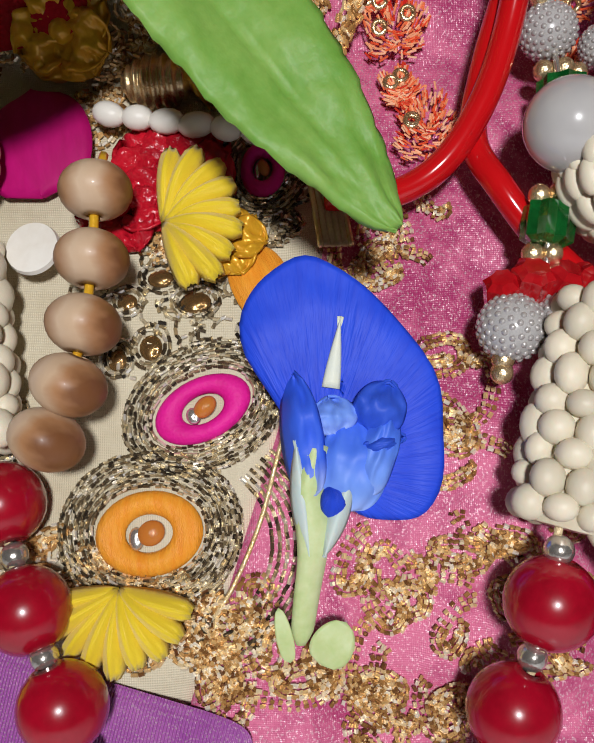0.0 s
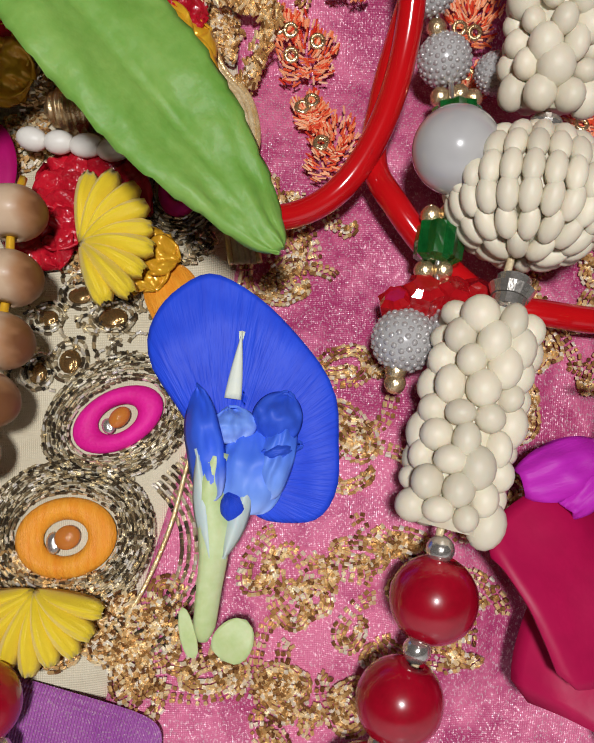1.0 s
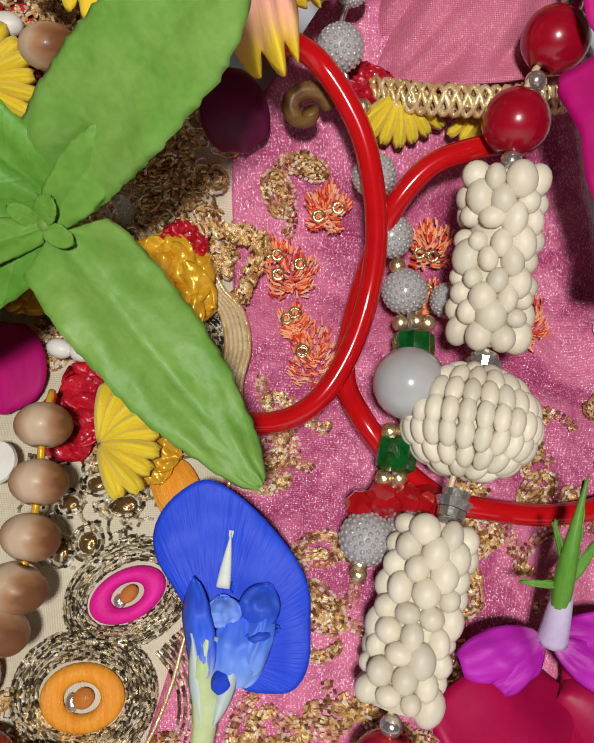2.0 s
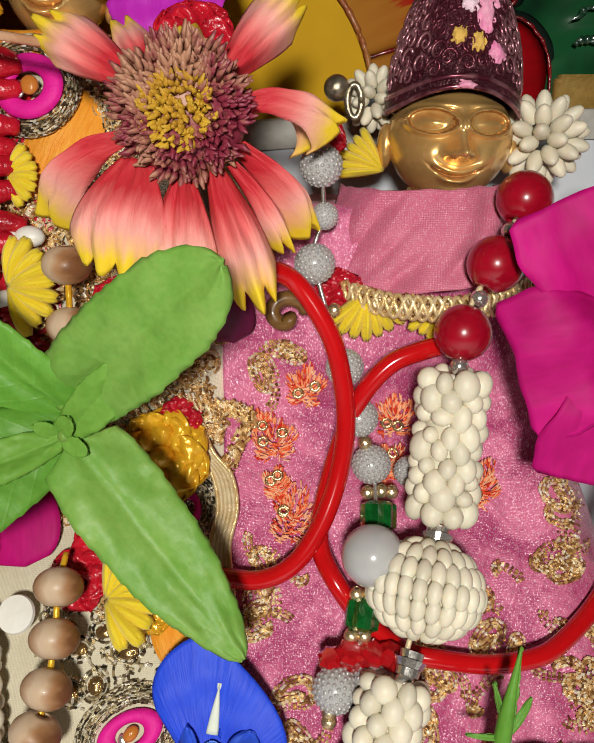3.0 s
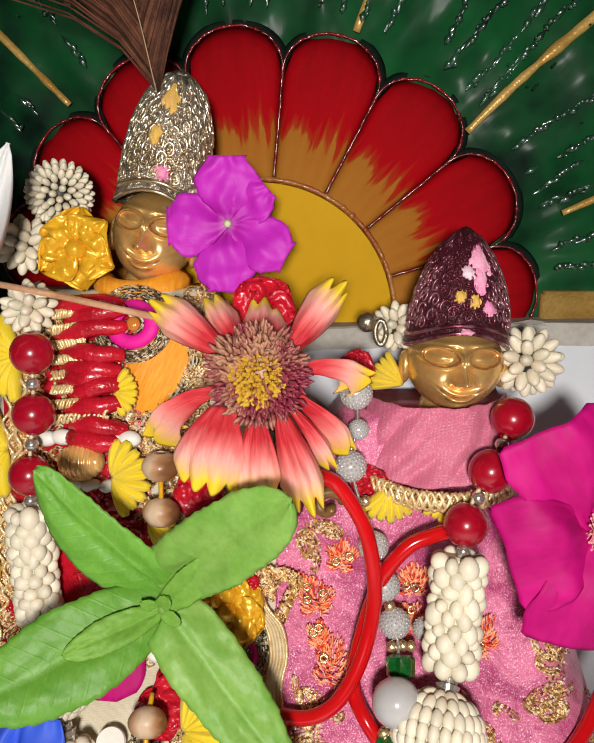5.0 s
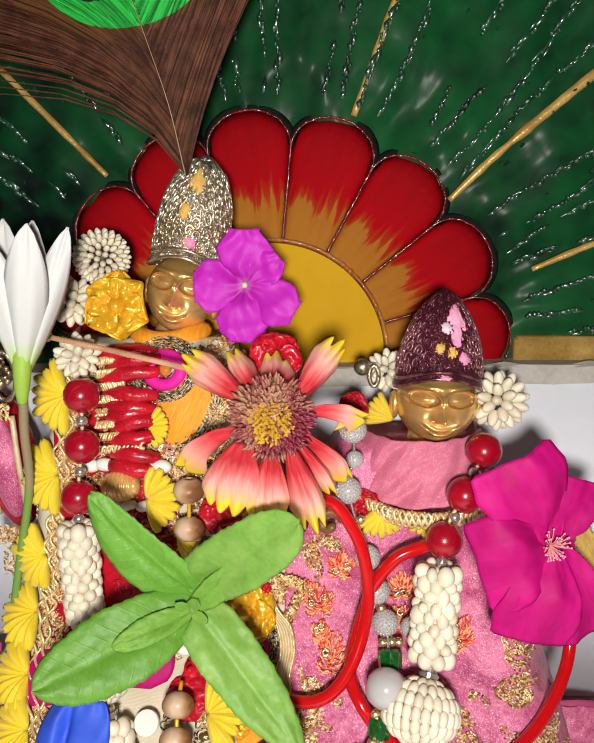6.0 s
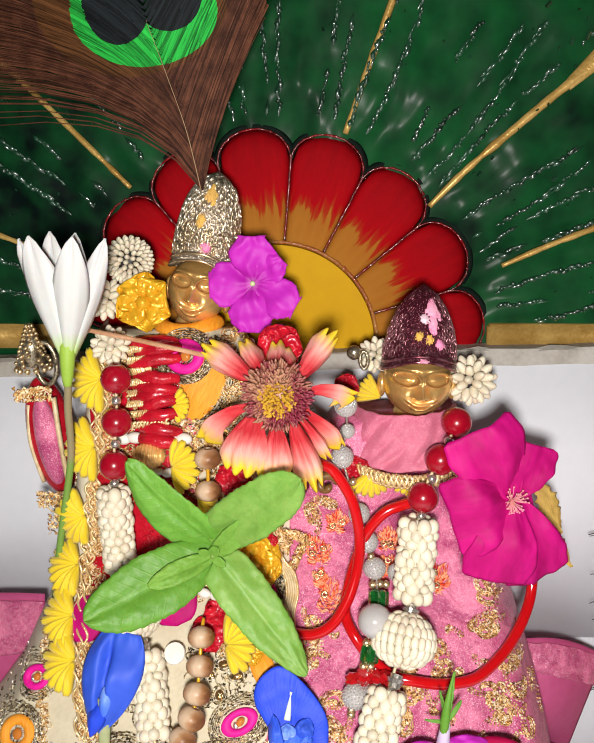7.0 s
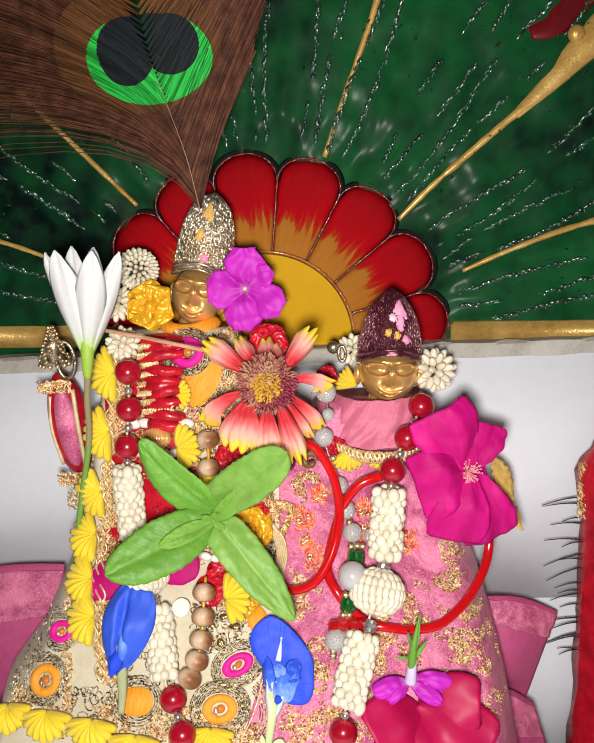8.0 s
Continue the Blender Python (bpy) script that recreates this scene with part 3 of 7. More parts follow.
# unseen plain walls and ceiling added to close the room, dark against bounce light
PLASTER = mat("dim_brown_plaster", (0.075, 0.060, 0.048), (0.055, 0.042, 0.034), rough=0.8, scale=12, bump=0.2)
for name, dims in (("wall_west", (-0.94, -0.9, -0.84, 0.25, -0.12, 0.9)), ("wall_east", (0.9, 0.94, -0.84, 0.25, -0.12, 0.9)), ("wall_south", (-0.9, 0.9, -0.84, -0.8, -0.12, 0.9))):
    bm = bmesh.new()
    box(bm, *dims)
    structure(name, bm, PLASTER, "unseen plain dim brown wall added to close the room", "wall")
bm = bmesh.new()
box(bm, -0.94, 0.94, -0.84, 0.25, 0.9, 0.94)
structure("ceiling", bm, PLASTER, "unseen plain dim brown ceiling added to close the room", "ceiling")

plinth = structure("wall_plinth", bmesh.new(), WALL_WHITE, "low white tiled wall with a dark joint", "wall")
for x0, x1, z0, z1 in ((-0.6, 0.6, 0.0508, 0.187), (-0.6, 0.6, -0.07, 0.0496)):
    bm = bmesh.new()
    box(bm, x0, x1, 0.181, 0.2095, z0, z1, 0.0004)
    part("tile", bm, WALL_WHITE, plinth)
bm = bmesh.new()
box(bm, -0.6, 0.6, 0.184, 0.2094, 0.0497, 0.0507)
part("joint", bm, BLACK, plinth, "dark mortar joint")
bm = bmesh.new()
vs = bmesh.ops.create_grid(bm, x_segments=160, y_segments=3, size=1.0)["verts"]
for v in vs:
    x, k = v.co.x * 0.5, v.co.y
    wear = 0.0012 * noise.noise((x * 60, k, 2)) + 0.0006 * noise.noise((x * 220, k * 2, 4))
    v.co = (x, 0.1798 + wear + (0.0 if k < 0.5 else 0.030), 0.1872 + (0.0076 if k > -0.5 else 0.0) + 0.5 * wear)
thicken(bm, 0.0012)
part("ledge", bm, GREY_STONE, plinth, "worn grey ledge of the low wall", smooth=False)

# painted lotus board
DISC = (-0.003, 0.196, 0.1978)
board = thing("throne_back", "dark green lotus throne back with glossy red petals", "throne", at=pose(*DISC, 0, -1.6 + 3.2, 0))
bm = bmesh.new()
NA, NR = 260, 60
grid = []
for i in range(NA + 1):
    a = math.radians(-3 + 186 * i / NA)
    row = []
    for j in range(NR + 1):
        r = 0.03 + 0.27 * j / NR
        lobe = abs(math.sin((a - math.radians(17)) * 180 / 22.6 / 2)) if r > 0.09 else 0.5
        fine = math.sin(a * 60 + 3 * noise.noise((a * 3, r * 20, 0)))
        h = 0.004 * lobe * min(1, max(0, (r - 0.085) / 0.03)) + 0.00018 * fine * (r > 0.1) + 0.0022 * noise.noise((math.cos(a) * r * 60, math.sin(a) * r * 60, 1)) + 0.0008 * noise.noise((math.cos(a) * r * 190, math.sin(a) * r * 190, 4))
        row.append(bm.verts.new((r * math.cos(a), -h, r * math.sin(a))))
    grid.append(row)
for a, b in zip(grid, grid[1:]):
    for j in range(NR):
        bm.faces.new((a[j], b[j], b[j + 1], a[j + 1]))
thicken(bm, -0.006)
part("back_panel", bm, BOARD, board, "glossy dark green painted panel with embossed leaves")


def board_pt(x, z, y=0.0):
    """Board coordinates of a place in the world."""
    return board.matrix_basis.inverted() @ Vector((x, DISC[1] + y, z))


def rib(pts, r, material, name, label):
    part(name, tube(spline([board_pt(x, z, -0.004) for x, z in pts], 10), r, 8, lambda u: 0.7 + 0.5 * u + 0.35 * noise.noise((u * 14, pts[0][0] * 90, 0)), 0.7), material, board, label)


rib([(0.031, 0.289), (0.044, 0.322), (0.059, 0.360), (0.07, 0.40)], 0.0017, GILT, "rib", "gilt raised rib")
rib([(0.067, 0.257), (0.083, 0.272), (0.104, 0.289), (0.126, 0.306), (0.150, 0.322)], 0.0019, GILT, "rib", "gilt raised rib")
rib([(0.099, 0.230), (0.124, 0.240), (0.155, 0.250), (0.20, 0.26)], 0.0016, GILT, "rib", "gilt raised rib")
rib([(-0.065, 0.270), (-0.080, 0.286), (-0.110, 0.318), (-0.14, 0.35)], 0.0015, GILT, "rib", "gilt raised rib")
rib([(-0.098, 0.238), (-0.13, 0.252), (-0.17, 0.265)], 0.0013, GILT, "rib", "gilt raised rib")


def lumpy_ridge(line, r, seed, gap=0.35):
    """Broken raised brush ridge: many small lumps along a line."""
    rnd = random.Random(seed)
    v, f = [], []
    for p, q in zip(line, line[1:]):
        t = (q - p)
        step = t.length
        t.normalize()
        s = Vector((t.z, 0, -t.x))
        if noise.noise((p.x * 60, p.z * 60, seed)) > gap:
            continue
        k = r * rnd.uniform(0.25, 0.8)
        c = p + s * rnd.uniform(-0.5, 0.5) * r
        L = step * rnd.uniform(0.5, 2.4)
        o = len(v)
        v += [tuple(c - t * L), tuple(c + s * k), tuple(c + t * L), tuple(c - s * k), tuple(c + Vector((0, -k * 0.9, 0)) + t * L * 0.3), tuple(c + Vector((0, -k * 0.8, 0)) - t * L * 0.4)]
        f += [(o, o + 1, o + 5), (o + 1, o + 4, o + 5), (o + 1, o + 2, o + 4), (o + 2, o + 3, o + 4), (o + 3, o + 5, o + 4), (o + 3, o, o + 5)]
    me = bpy.data.meshes.new("leaf_vein")
    me.from_pydata(v, [], f)
    me.materials.append(VEIN)
    for q in me.polygons:
        q.use_smooth = True
    ob = new("leaf_vein", me)
    ob.parent = board
    return tagged(ob, kind="stuff")


for a in (5, 9, 13, 21, 25, 29, 33, 44, 48, 52, 56, 66, 70, 75, 79, 88, 92, 96, 100, 111, 116, 121, 125, 138, 143, 148, 158, 163, 169):
    line = []
    for k in range(26):
        r = 0.102 + 0.0066 * k
        t = math.radians(a + 0.8 * math.sin(k * 0.35 + a) + (a - 90) * -0.02 * k / 10)
        line.append((r * math.cos(t), -0.0040 - 0.004 * abs(math.sin((t - math.radians(17)) * 180 / 22.6 / 2)) * 0.6, r * math.sin(t)))
    fine_line = [Vector(q) + 0.0005 * noise.noise_vector(Vector(q) * 250) for q in spline(line, 5)]
    lumpy_ridge(fine_line, 0.0017, a, 0.22)

# tiny glossy lumps added over the panel to give it scattered glints
drops = Bits()
for i in range(900):
    r, a = 0.104 + 0.18 * math.sqrt(random.random()), math.radians(random.uniform(2, 178))
    p = Vector((r * math.cos(a), -0.0030 - 0.004 * abs(math.sin((a - math.radians(17)) * 180 / 22.6 / 2)), r * math.sin(a)))
    k = 0.0003 + 0.0005 * random.random() ** 3
    drops.add(p, Vector((math.cos(a) + random.uniform(-0.5, 0.5), random.uniform(-0.4, 0.4), math.sin(a) + random.uniform(-0.5, 0.5))), Vector((0, -1, 0)), k * random.uniform(2, 5), k)
drops.obj("glint_lumps", VEIN, board, "small raised green lumps added to catch glints")

rp = rim = None
for k in range(8):
    a = 5.5 + 22.6 * k
    if rp is None:
        bm = bmesh.new()
        half = math.radians(22.6 / 2) * 0.997
        rows = []
        for i in range(15):
            u = i / 14
            row = []
            for j in range(13):
                v = 2 * j / 12 - 1
                rmax = 0.0812 + 0.0138 * math.sqrt(max(0, 1 - v * v)) 
                r = 0.0445 + (rmax - 0.0445) * u
                edge = (1 - 0.55 * v ** 10) * min(1, (1 - u) * 9) ** 0.5
                row.append(bm.verts.new((r * math.sin(v * half), r * math.cos(v * half), 0.001 + 0.0034 * edge + 0.0003 * noise.noise((v * 2, u * 4, 0)))))
            rows.append(row)
        for p0, p1 in zip(rows, rows[1:]):
            for j in range(12):
                bm.faces.new((p0[j], p0[j + 1], p1[j + 1], p1[j]))
        thicken(bm, 0.003)
    at = pose(0, 0, 0, 90, 0, 0) @ pose(0, 0, 0, 0, 0, a - 90)
    if rp is None:
        rp = part("lotus_petal", bm, PETAL_RED, board, "glossy red petal brushed with gold at the base", at)
    else:
        again("lotus_petal", rp, board, at)
    if rim is None:
        side_l = [(r * math.sin(-half), r * math.cos(-half), 0.0030) for r in np.linspace(0.046, 0.081, 26)]
        arc = [((0.0812 + 0.0138 * math.sqrt(max(0, 1 - v * v))) * math.sin(v * half), (0.0812 + 0.0138 * math.sqrt(max(0, 1 - v * v))) * math.cos(v * half), 0.0034) for v in np.linspace(-0.995, 0.995, 60)]
        side_r = [(-x, y, z) for x, y, z in side_l[::-1]]
        edge = [Vector(q) + 0.0003 * noise.noise_vector(Vector(q) * 400) for q in side_l + arc + side_r]
        # dark strip behind the edge stands in for the petal's shade on the panel
        outline = part("petal_edge_shade", tube([(x * 1.014, y * 1.014, -0.0006) for x, y, z in arc], 0.0020, 8, None, 0.9), EDGE_SHADE, board, "dark strip put in for the shade round the petal", at)
        rim = part("petal_rim", tube(edge, 0.0006, 7, lambda u: 0.8 + 1.1 * noise.noise((u * 60, 3, 0)), 1.0), PETAL_RIM, board, "thick lumpy painted rim", at)
    else:
        again("petal_edge_shade", outline, board, at)
        again("petal_rim", rim, board, at)
bm = bmesh.new()
bmesh.ops.create_cone(bm, cap_ends=True, segments=96, radius1=0.0455, radius2=0.0450, depth=0.006, matrix=pose(0, -0.004, 0, 90))
part("disc", bm, DISC_YELLOW, board, "flat ochre yellow centre disc", smooth=False)
ring = [(0.0462 * math.cos(t), -0.0055, 0.0462 * math.sin(t)) for t in np.linspace(0, math.pi, 60)]
part("disc_rim", tube(spline(ring, 4), 0.0011, 7, lambda u: 0.8 + 0.7 * noise.noise((u * 70, 1, 0))), mat("red_gold_rim", (0.42, 0.20, 0.05), (0.22, 0.02, 0.008), rough=0.3, scale=200, bump=0.8, coat=0.8), board, "lumpy red and gold rim")
for x0, x1 in ((0.096, 0.32), (-0.32, -0.096)):
    bm = bmesh.new()
    box(bm, x0, x1, -0.008, 0.004, -0.0023, 0.0088, 0.001)
    part("base_rail", bm, GILT, board, "ochre gilt base rail")
# painted bird at the upper corner
bm = bmesh.new()
sweep(bm, spline([board_pt(x, z, -0.004) for x, z in ((0.124, 0.304), (0.140, 0.318), (0.152, 0.330), (0.166, 0.342), (0.182, 0.350))], 8), 0.011, 14, lambda u: 0.2 + 0.85 * u, 0.45)
ball(bm, Matrix.Translation(board_pt(0.151, 0.339, -0.006)) @ scaled(0.004, 0.003, 0.004), 14, 10)
part("bird_neck", bm, GILT, board, "gilt relief of a bird's neck")
bm = bmesh.new()
sweep(bm, spline([board_pt(x, z, -0.002) for x, z in ((0.130, 0.342), (0.140, 0.346), (0.152, 0.356), (0.170, 0.372))], 8), 0.009, 14, lambda u: 0.35 + 0.65 * math.sin(math.pi * (0.1 + 0.8 * u)), 0.3)
part("bird_wing", bm, RELIEF_RED, board, "dark red relief wing")

# ---------------------------------------------------------------- the two figures
ARCH = 0.0062


def figure(name, chin, lean, hw, hh, hat_r, hat_z0, hat_z1, crown, relief, label, spin=0, pointed=False, smears=()):
    """A small cast figure as one mesh: hidden body, face and tall crown."""
    bm = bmesh.new()
    vs = ball(bm, None, 200, 150)
    unit = {v: v.co.copy() for v in vs}
    # ball's pole axis is Z; the face looks along -Y
    for v in vs:
        d = v.co.copy()
        x, z = d.x, d.z
        front = max(0.0, -d.y)
        push = 0.0
        if front > 0.1:
            g = lambda cx, cz, sx, sz: math.exp(-((x - cx) / sx) ** 2 - ((z - cz) / sz) ** 2)
            push += 0.44 * g(0, -0.12, 0.15, 0.14) + 0.22 * g(0, 0.16, 0.10, 0.28)
            push += 0.16 * (g(-0.17, -0.16, 0.08, 0.08) + g(0.17, -0.16, 0.08, 0.08))
            push -= 0.20 * (g(-0.40, 0.33, 0.28, 0.20) + g(0.40, 0.33, 0.28, 0.20))
            push += 0.24 * (g(-0.43, 0.32, 0.24, 0.13) + g(0.43, 0.32, 0.24, 0.13))
            ring = math.hypot((abs(x) - 0.43) / 0.36, (z - 0.32) / 0.20)
            push += 0.15 * math.exp(-((ring - 1) / 0.15) ** 2)
            push += 0.13 * (g(-0.42, 0.58, 0.30, 0.06) + g(0.42, 0.58, 0.30, 0.06))
            sm = 0.85 * x * x
            push += 0.15 * math.exp(-(x / 0.34) ** 4 - ((z + 0.44 - sm) / 0.055) ** 2)
            push += 0.16 * math.exp(-(x / 0.28) ** 4 - ((z + 0.60 - sm) / 0.060) ** 2)
            push -= 0.09 * math.exp(-(x / 0.42) ** 4 - ((z + 0.52 - sm) / 0.024) ** 2)
            push += 0.10 * (g(-0.48, -0.25, 0.22, 0.24) + g(0.48, -0.25, 0.22, 0.24))
            push += 0.09 * g(0, -0.84, 0.24, 0.12)
        v.co = Vector((d.x * hw * (1 - 0.10 * max(0, -z)), (d.y - push) * hw * 1.02, hh * 0.5 + z * hh * 0.62))
    for s in (-1, 1):
        ball(bm, pose(s * hw * 1.0, hw * 0.1, hh * 0.42) @ scaled(hw * 0.14, hw * 0.25, hh * 0.24), 12, 10)
    ball(bm, pose(0, 0.004, -0.012) @ scaled(hw * 0.7, hw * 0.7, 0.02), 20, 12)
    ball(bm, pose(0, 0.012, -0.09) @ scaled(0.022, 0.012, 0.08), 20, 16)
    # darker copper in lid, mouth and nostril creases puts their shade into the colour
    for f in bm.faces:
        if f.verts[0] in unit and f.verts[2] in unit:
            c = (unit[f.verts[0]] + unit[f.verts[2]]) / 2
            if c.y < -0.3:
                x, z = abs(c.x), c.z
                ring = math.hypot((x - 0.43) / 0.36, (z - 0.32) / 0.20)
                if abs(ring - 0.90) < 0.05 or (x < 0.42 and abs(z + 0.52 - 0.85 * x * x) < 0.022) or (0.09 < x < 0.17 and abs(z + 0.21) < 0.02):
                    f.material_index = 5
    brass_faces = len(bm.faces)
    # crown
    prof = [(1.0, 0.0), (1.03, 0.02), (1.06, 0.05), (1.02, 0.075), (1.0, 0.10), (1.01, 0.25), (0.99, 0.42), (0.92, 0.60), (0.78, 0.76), (0.58, 0.88), (0.34, 0.96), (0.12, 1.0), (0.02, 1.015)]
    if pointed:
        prof = [(1.0, 0.0), (1.02, 0.03), (1.02, 0.07), (1.0, 0.10), (0.99, 0.22), (0.95, 0.36), (0.87, 0.50), (0.75, 0.64), (0.59, 0.77), (0.40, 0.88), (0.20, 0.96), (0.07, 1.0), (0.01, 1.01)]
    rings = []
    for rr, zz in prof:
        rings.append([bm.verts.new((rr * hat_r * math.cos(t), rr * hat_r * 0.92 * math.sin(t), hat_z0 + zz * (hat_z1 - hat_z0) + ARCH * max(0.0, -math.sin(t)) ** 2 * (1 - min(1, zz)) ** 2)) for t in np.linspace(0, math.tau, 49)[:-1]])
    for r0, r1 in zip(rings, rings[1:]):
        for j in range(48):
            bm.faces.new((r0[j], r0[(j + 1) % 48], r1[(j + 1) % 48], r1[j]))

    def crown_pt(t, u, lift=0.0):
        rr = float(np.interp(u, [q[1] for q in prof], [q[0] for q in prof]))
        return Vector(((rr * hat_r + lift) * math.cos(t), (rr * hat_r * 0.92 + lift) * math.sin(t), hat_z0 + u * (hat_z1 - hat_z0) + ARCH * max(0.0, -math.sin(t)) ** 2 * (1 - min(1, u)) ** 2))

    # raised scrolls; their paler metal over a darker ground paints shade into the crevices
    base_faces = len(bm.faces)
    for k in range(78):
        row, col = divmod(k, 13)
        sgn = 1 if (row + col) % 2 else -1
        t0 = math.pi * (1.0 + (col + 0.5 + random.uniform(-0.2, 0.2)) / 13)
        u0 = 0.20 + 0.125 * (row + 0.5 * (col % 2)) + random.uniform(-0.02, 0.02)
        turn = random.uniform(-0.5, 0.5) + (0 if sgn > 0 else math.pi)
        line = []
        for i in range(18):
            w = i / 17
            rad = 0.105 * (1 - 0.85 * w)
            line.append(crown_pt(t0 + rad * 1.25 * math.cos(turn + sgn * w * 8), min(0.99, max(0.13, u0 + rad * 0.75 * math.sin(turn + sgn * w * 8)))))
        sweep(bm, line, 0.00036, 5, lambda w: 1.2 - 0.6 * w)
    for k in range(150):
        t0, u0 = random.uniform(math.pi, math.tau), random.uniform(0.14, 0.9)
        dt, du = random.uniform(-0.10, 0.10), random.uniform(0.03, 0.07)
        sweep(bm, [crown_pt(t0 + dt * w * w, min(0.99, u0 + du * w)) for w in (0, 0.33, 0.66, 1)], 0.00034, 5, lambda w: 0.5 + math.sin(math.pi * w))
    for u in (0.02, 0.11):
        sweep(bm, [crown_pt(t, u) for t in np.linspace(0, math.tau, 50)], 0.0006, 5)
    crown_faces = len(bm.faces)
    # smears of coloured powder, thin and uneven; slot 6 is a painted white highlight
    for t0, u0, dt, du, slot in smears:
        rows = []
        for i in range(17):
            row = []
            for j in range(17):
                a, b = i / 8 - 1, j / 8 - 1
                k = 0.0016 * max(0, 1 - (a * a + b * b) * (1.1 + 1.2 * noise.noise((a * 3, b * 2, t0 * 9)))) ** 0.7 - 0.0003 + 0.0003 * noise.noise((a * 5, b * 5, t0))
                row.append(bm.verts.new(crown_pt(t0 + a * dt * (1 + 0.4 * noise.noise((b * 2, a, u0 * 7))), max(0.0, u0 + b * du), k)))
            rows.append(row)
        for p0, p1 in zip(rows, rows[1:]):
            for j in range(16):
                f = bm.faces.new((p0[j], p0[j + 1], p1[j + 1], p1[j]))
                f.material_index = slot
    bm.faces.ensure_lookup_table()
    for f in bm.faces[brass_faces:base_faces]:
        f.material_index = 1
    for f in bm.faces[base_faces:crown_faces]:
        f.material_index = 4
    ob = solo(name, bm, [BRASS, crown, POWDER, YELLOW_POWDER, relief, CREASE_SHADE, CROWN_HIGHLIGHT], label, "statue", at=pose(*chin, 0, lean, spin))
    return ob


figure("deity_statue", (-0.0340, 0.1590, 0.2165), 14, 0.0126, 0.0225, 0.0132, 0.0185, 0.0595, CROWN, CROWN_RELIEF, "brass deity statue wearing a tall engraved silver crown", smears=((4.72, 0.80, 0.26, 0.12, 3), (4.55, 0.50, 0.16, 0.09, 3), (4.85, 0.20, 0.16, 0.07, 2)))
figure("deity_statue", (0.0570, 0.1475, 0.1785), 4, 0.0142, 0.0215, 0.0148, 0.0155, 0.0500, CROWN_DARK, CROWN_DARK_RELIEF, "brass deity statue with a purple powder-dusted crown", 2, True, ((5.05, 0.76, 0.34, 0.15, 2), (4.98, 0.58, 0.16, 0.14, 2), (4.68, 0.64, 0.20, 0.07, 6), (4.55, 0.42, 0.13, 0.07, 3), (4.85, 0.38, 0.10, 0.08, 3), (5.15, 0.32, 0.14, 0.08, 2), (4.72, 0.03, 0.16, 0.05, 2)))


# ---------------------------------------------------------------- dresses
def dress(name, zs, left, right, round_l, round_r, material, label, folds, z0, z1, seed):
    """A closed, padded dress between two borders, with soft folds."""
    bm = bmesh.new()
    nu, nv = 70, 90
    front, back = [], []
    for i in range(nv + 1):
        z = z0 + (z1 - z0) * i / nv
        xl, xr = float(np.interp(z, zs, left)), float(np.interp(z, zs, right))
        fr, bk = [], []
        for j in range(nu + 1):
            u = j / nu
            x = xl + (xr - xl) * u
            y = body_y(x, z)
            y += round_l * max(0, 1 - u / 0.12) ** 2 + round_r * max(0, 1 - (1 - u) / 0.12) ** 2
            y += dress_folds(x, z)
            fr.append(bm.verts.new((x, y, z)))
            bk.append(bm.verts.new((x, max(y + 0.004, 0.168), z)))
        front.append(fr)
        back.append(bk)
    for i in range(nv):
        for j in range(nu):
            bm.faces.new((front[i][j], front[i][j + 1], front[i + 1][j + 1], front[i + 1][j]))
            bm.faces.new((back[i][j + 1], back[i][j], back[i + 1][j], back[i + 1][j + 1]))
        bm.faces.new((front[i][0], front[i + 1][0], back[i + 1][0], back[i][0]))
        bm.faces.new((front[i + 1][nu], front[i][nu], back[i][nu], back[i + 1][nu]))
    for j in range(nu):
        bm.faces.new((front[nv][j], front[nv][j + 1], back[nv][j + 1], back[nv][j]))
        bm.faces.new((front[0][j + 1], front[0][j], back[0][j], back[0][j + 1]))
    t = thing(name, label, "dress")
    part("skirt", bm, material, t)
    return t


cream_dress = dress("cream_dress", (-0.07, 0.0, 0.049, 0.070, 0.093, 0.11, 0.15, 0.21), (-0.16, -0.148, -0.135, -0.118, -0.108, -0.1, -0.094, -0.080),
                    (-0.045, -0.03, -0.0105, -0.0025, 0.0050, 0.0046, 0.006, -0.014), 0.035, 0.002, CREAM, "cream net dress with metal-thread embroidery on the statue", 0.0012, -0.07, 0.212, 1.0)
pink_dress = dress("pink_dress", (-0.07, 0.0, 0.049, 0.070, 0.093, 0.11, 0.15, 0.18), (-0.0455, -0.0305, -0.011, -0.003, 0.0045, 0.0041, 0.0055, 0.028),
                   (0.125, 0.115, 0.109, 0.105, 0.099, 0.094, 0.083, 0.074), 0.0, 0.035, PINK, "pink tissue dress with gold embroidery on the statue", 0.0042, -0.07, 0.176, 5.0)


# ---------------------------------------------------------------- bead garlands
def axis_pose(p, q, at=0.5):
    """A pose between p and q with local Z along p to q."""
    d = Vector(q) - Vector(p)
    m = d.to_track_quat("Z", "Y").to_matrix().to_4x4()
    m.translation = Vector(p) + d * at
    return m


def mesh_of(name, bm, material, smooth=True):
    bmesh.ops.recalc_face_normals(bm, faces=bm.faces[:])
    me = bpy.data.meshes.new(name)
    bm.to_mesh(me)
    bm.free()
    me.materials.append(material)
    if smooth:
        for p in me.polygons:
            p.use_smooth = True
    return me


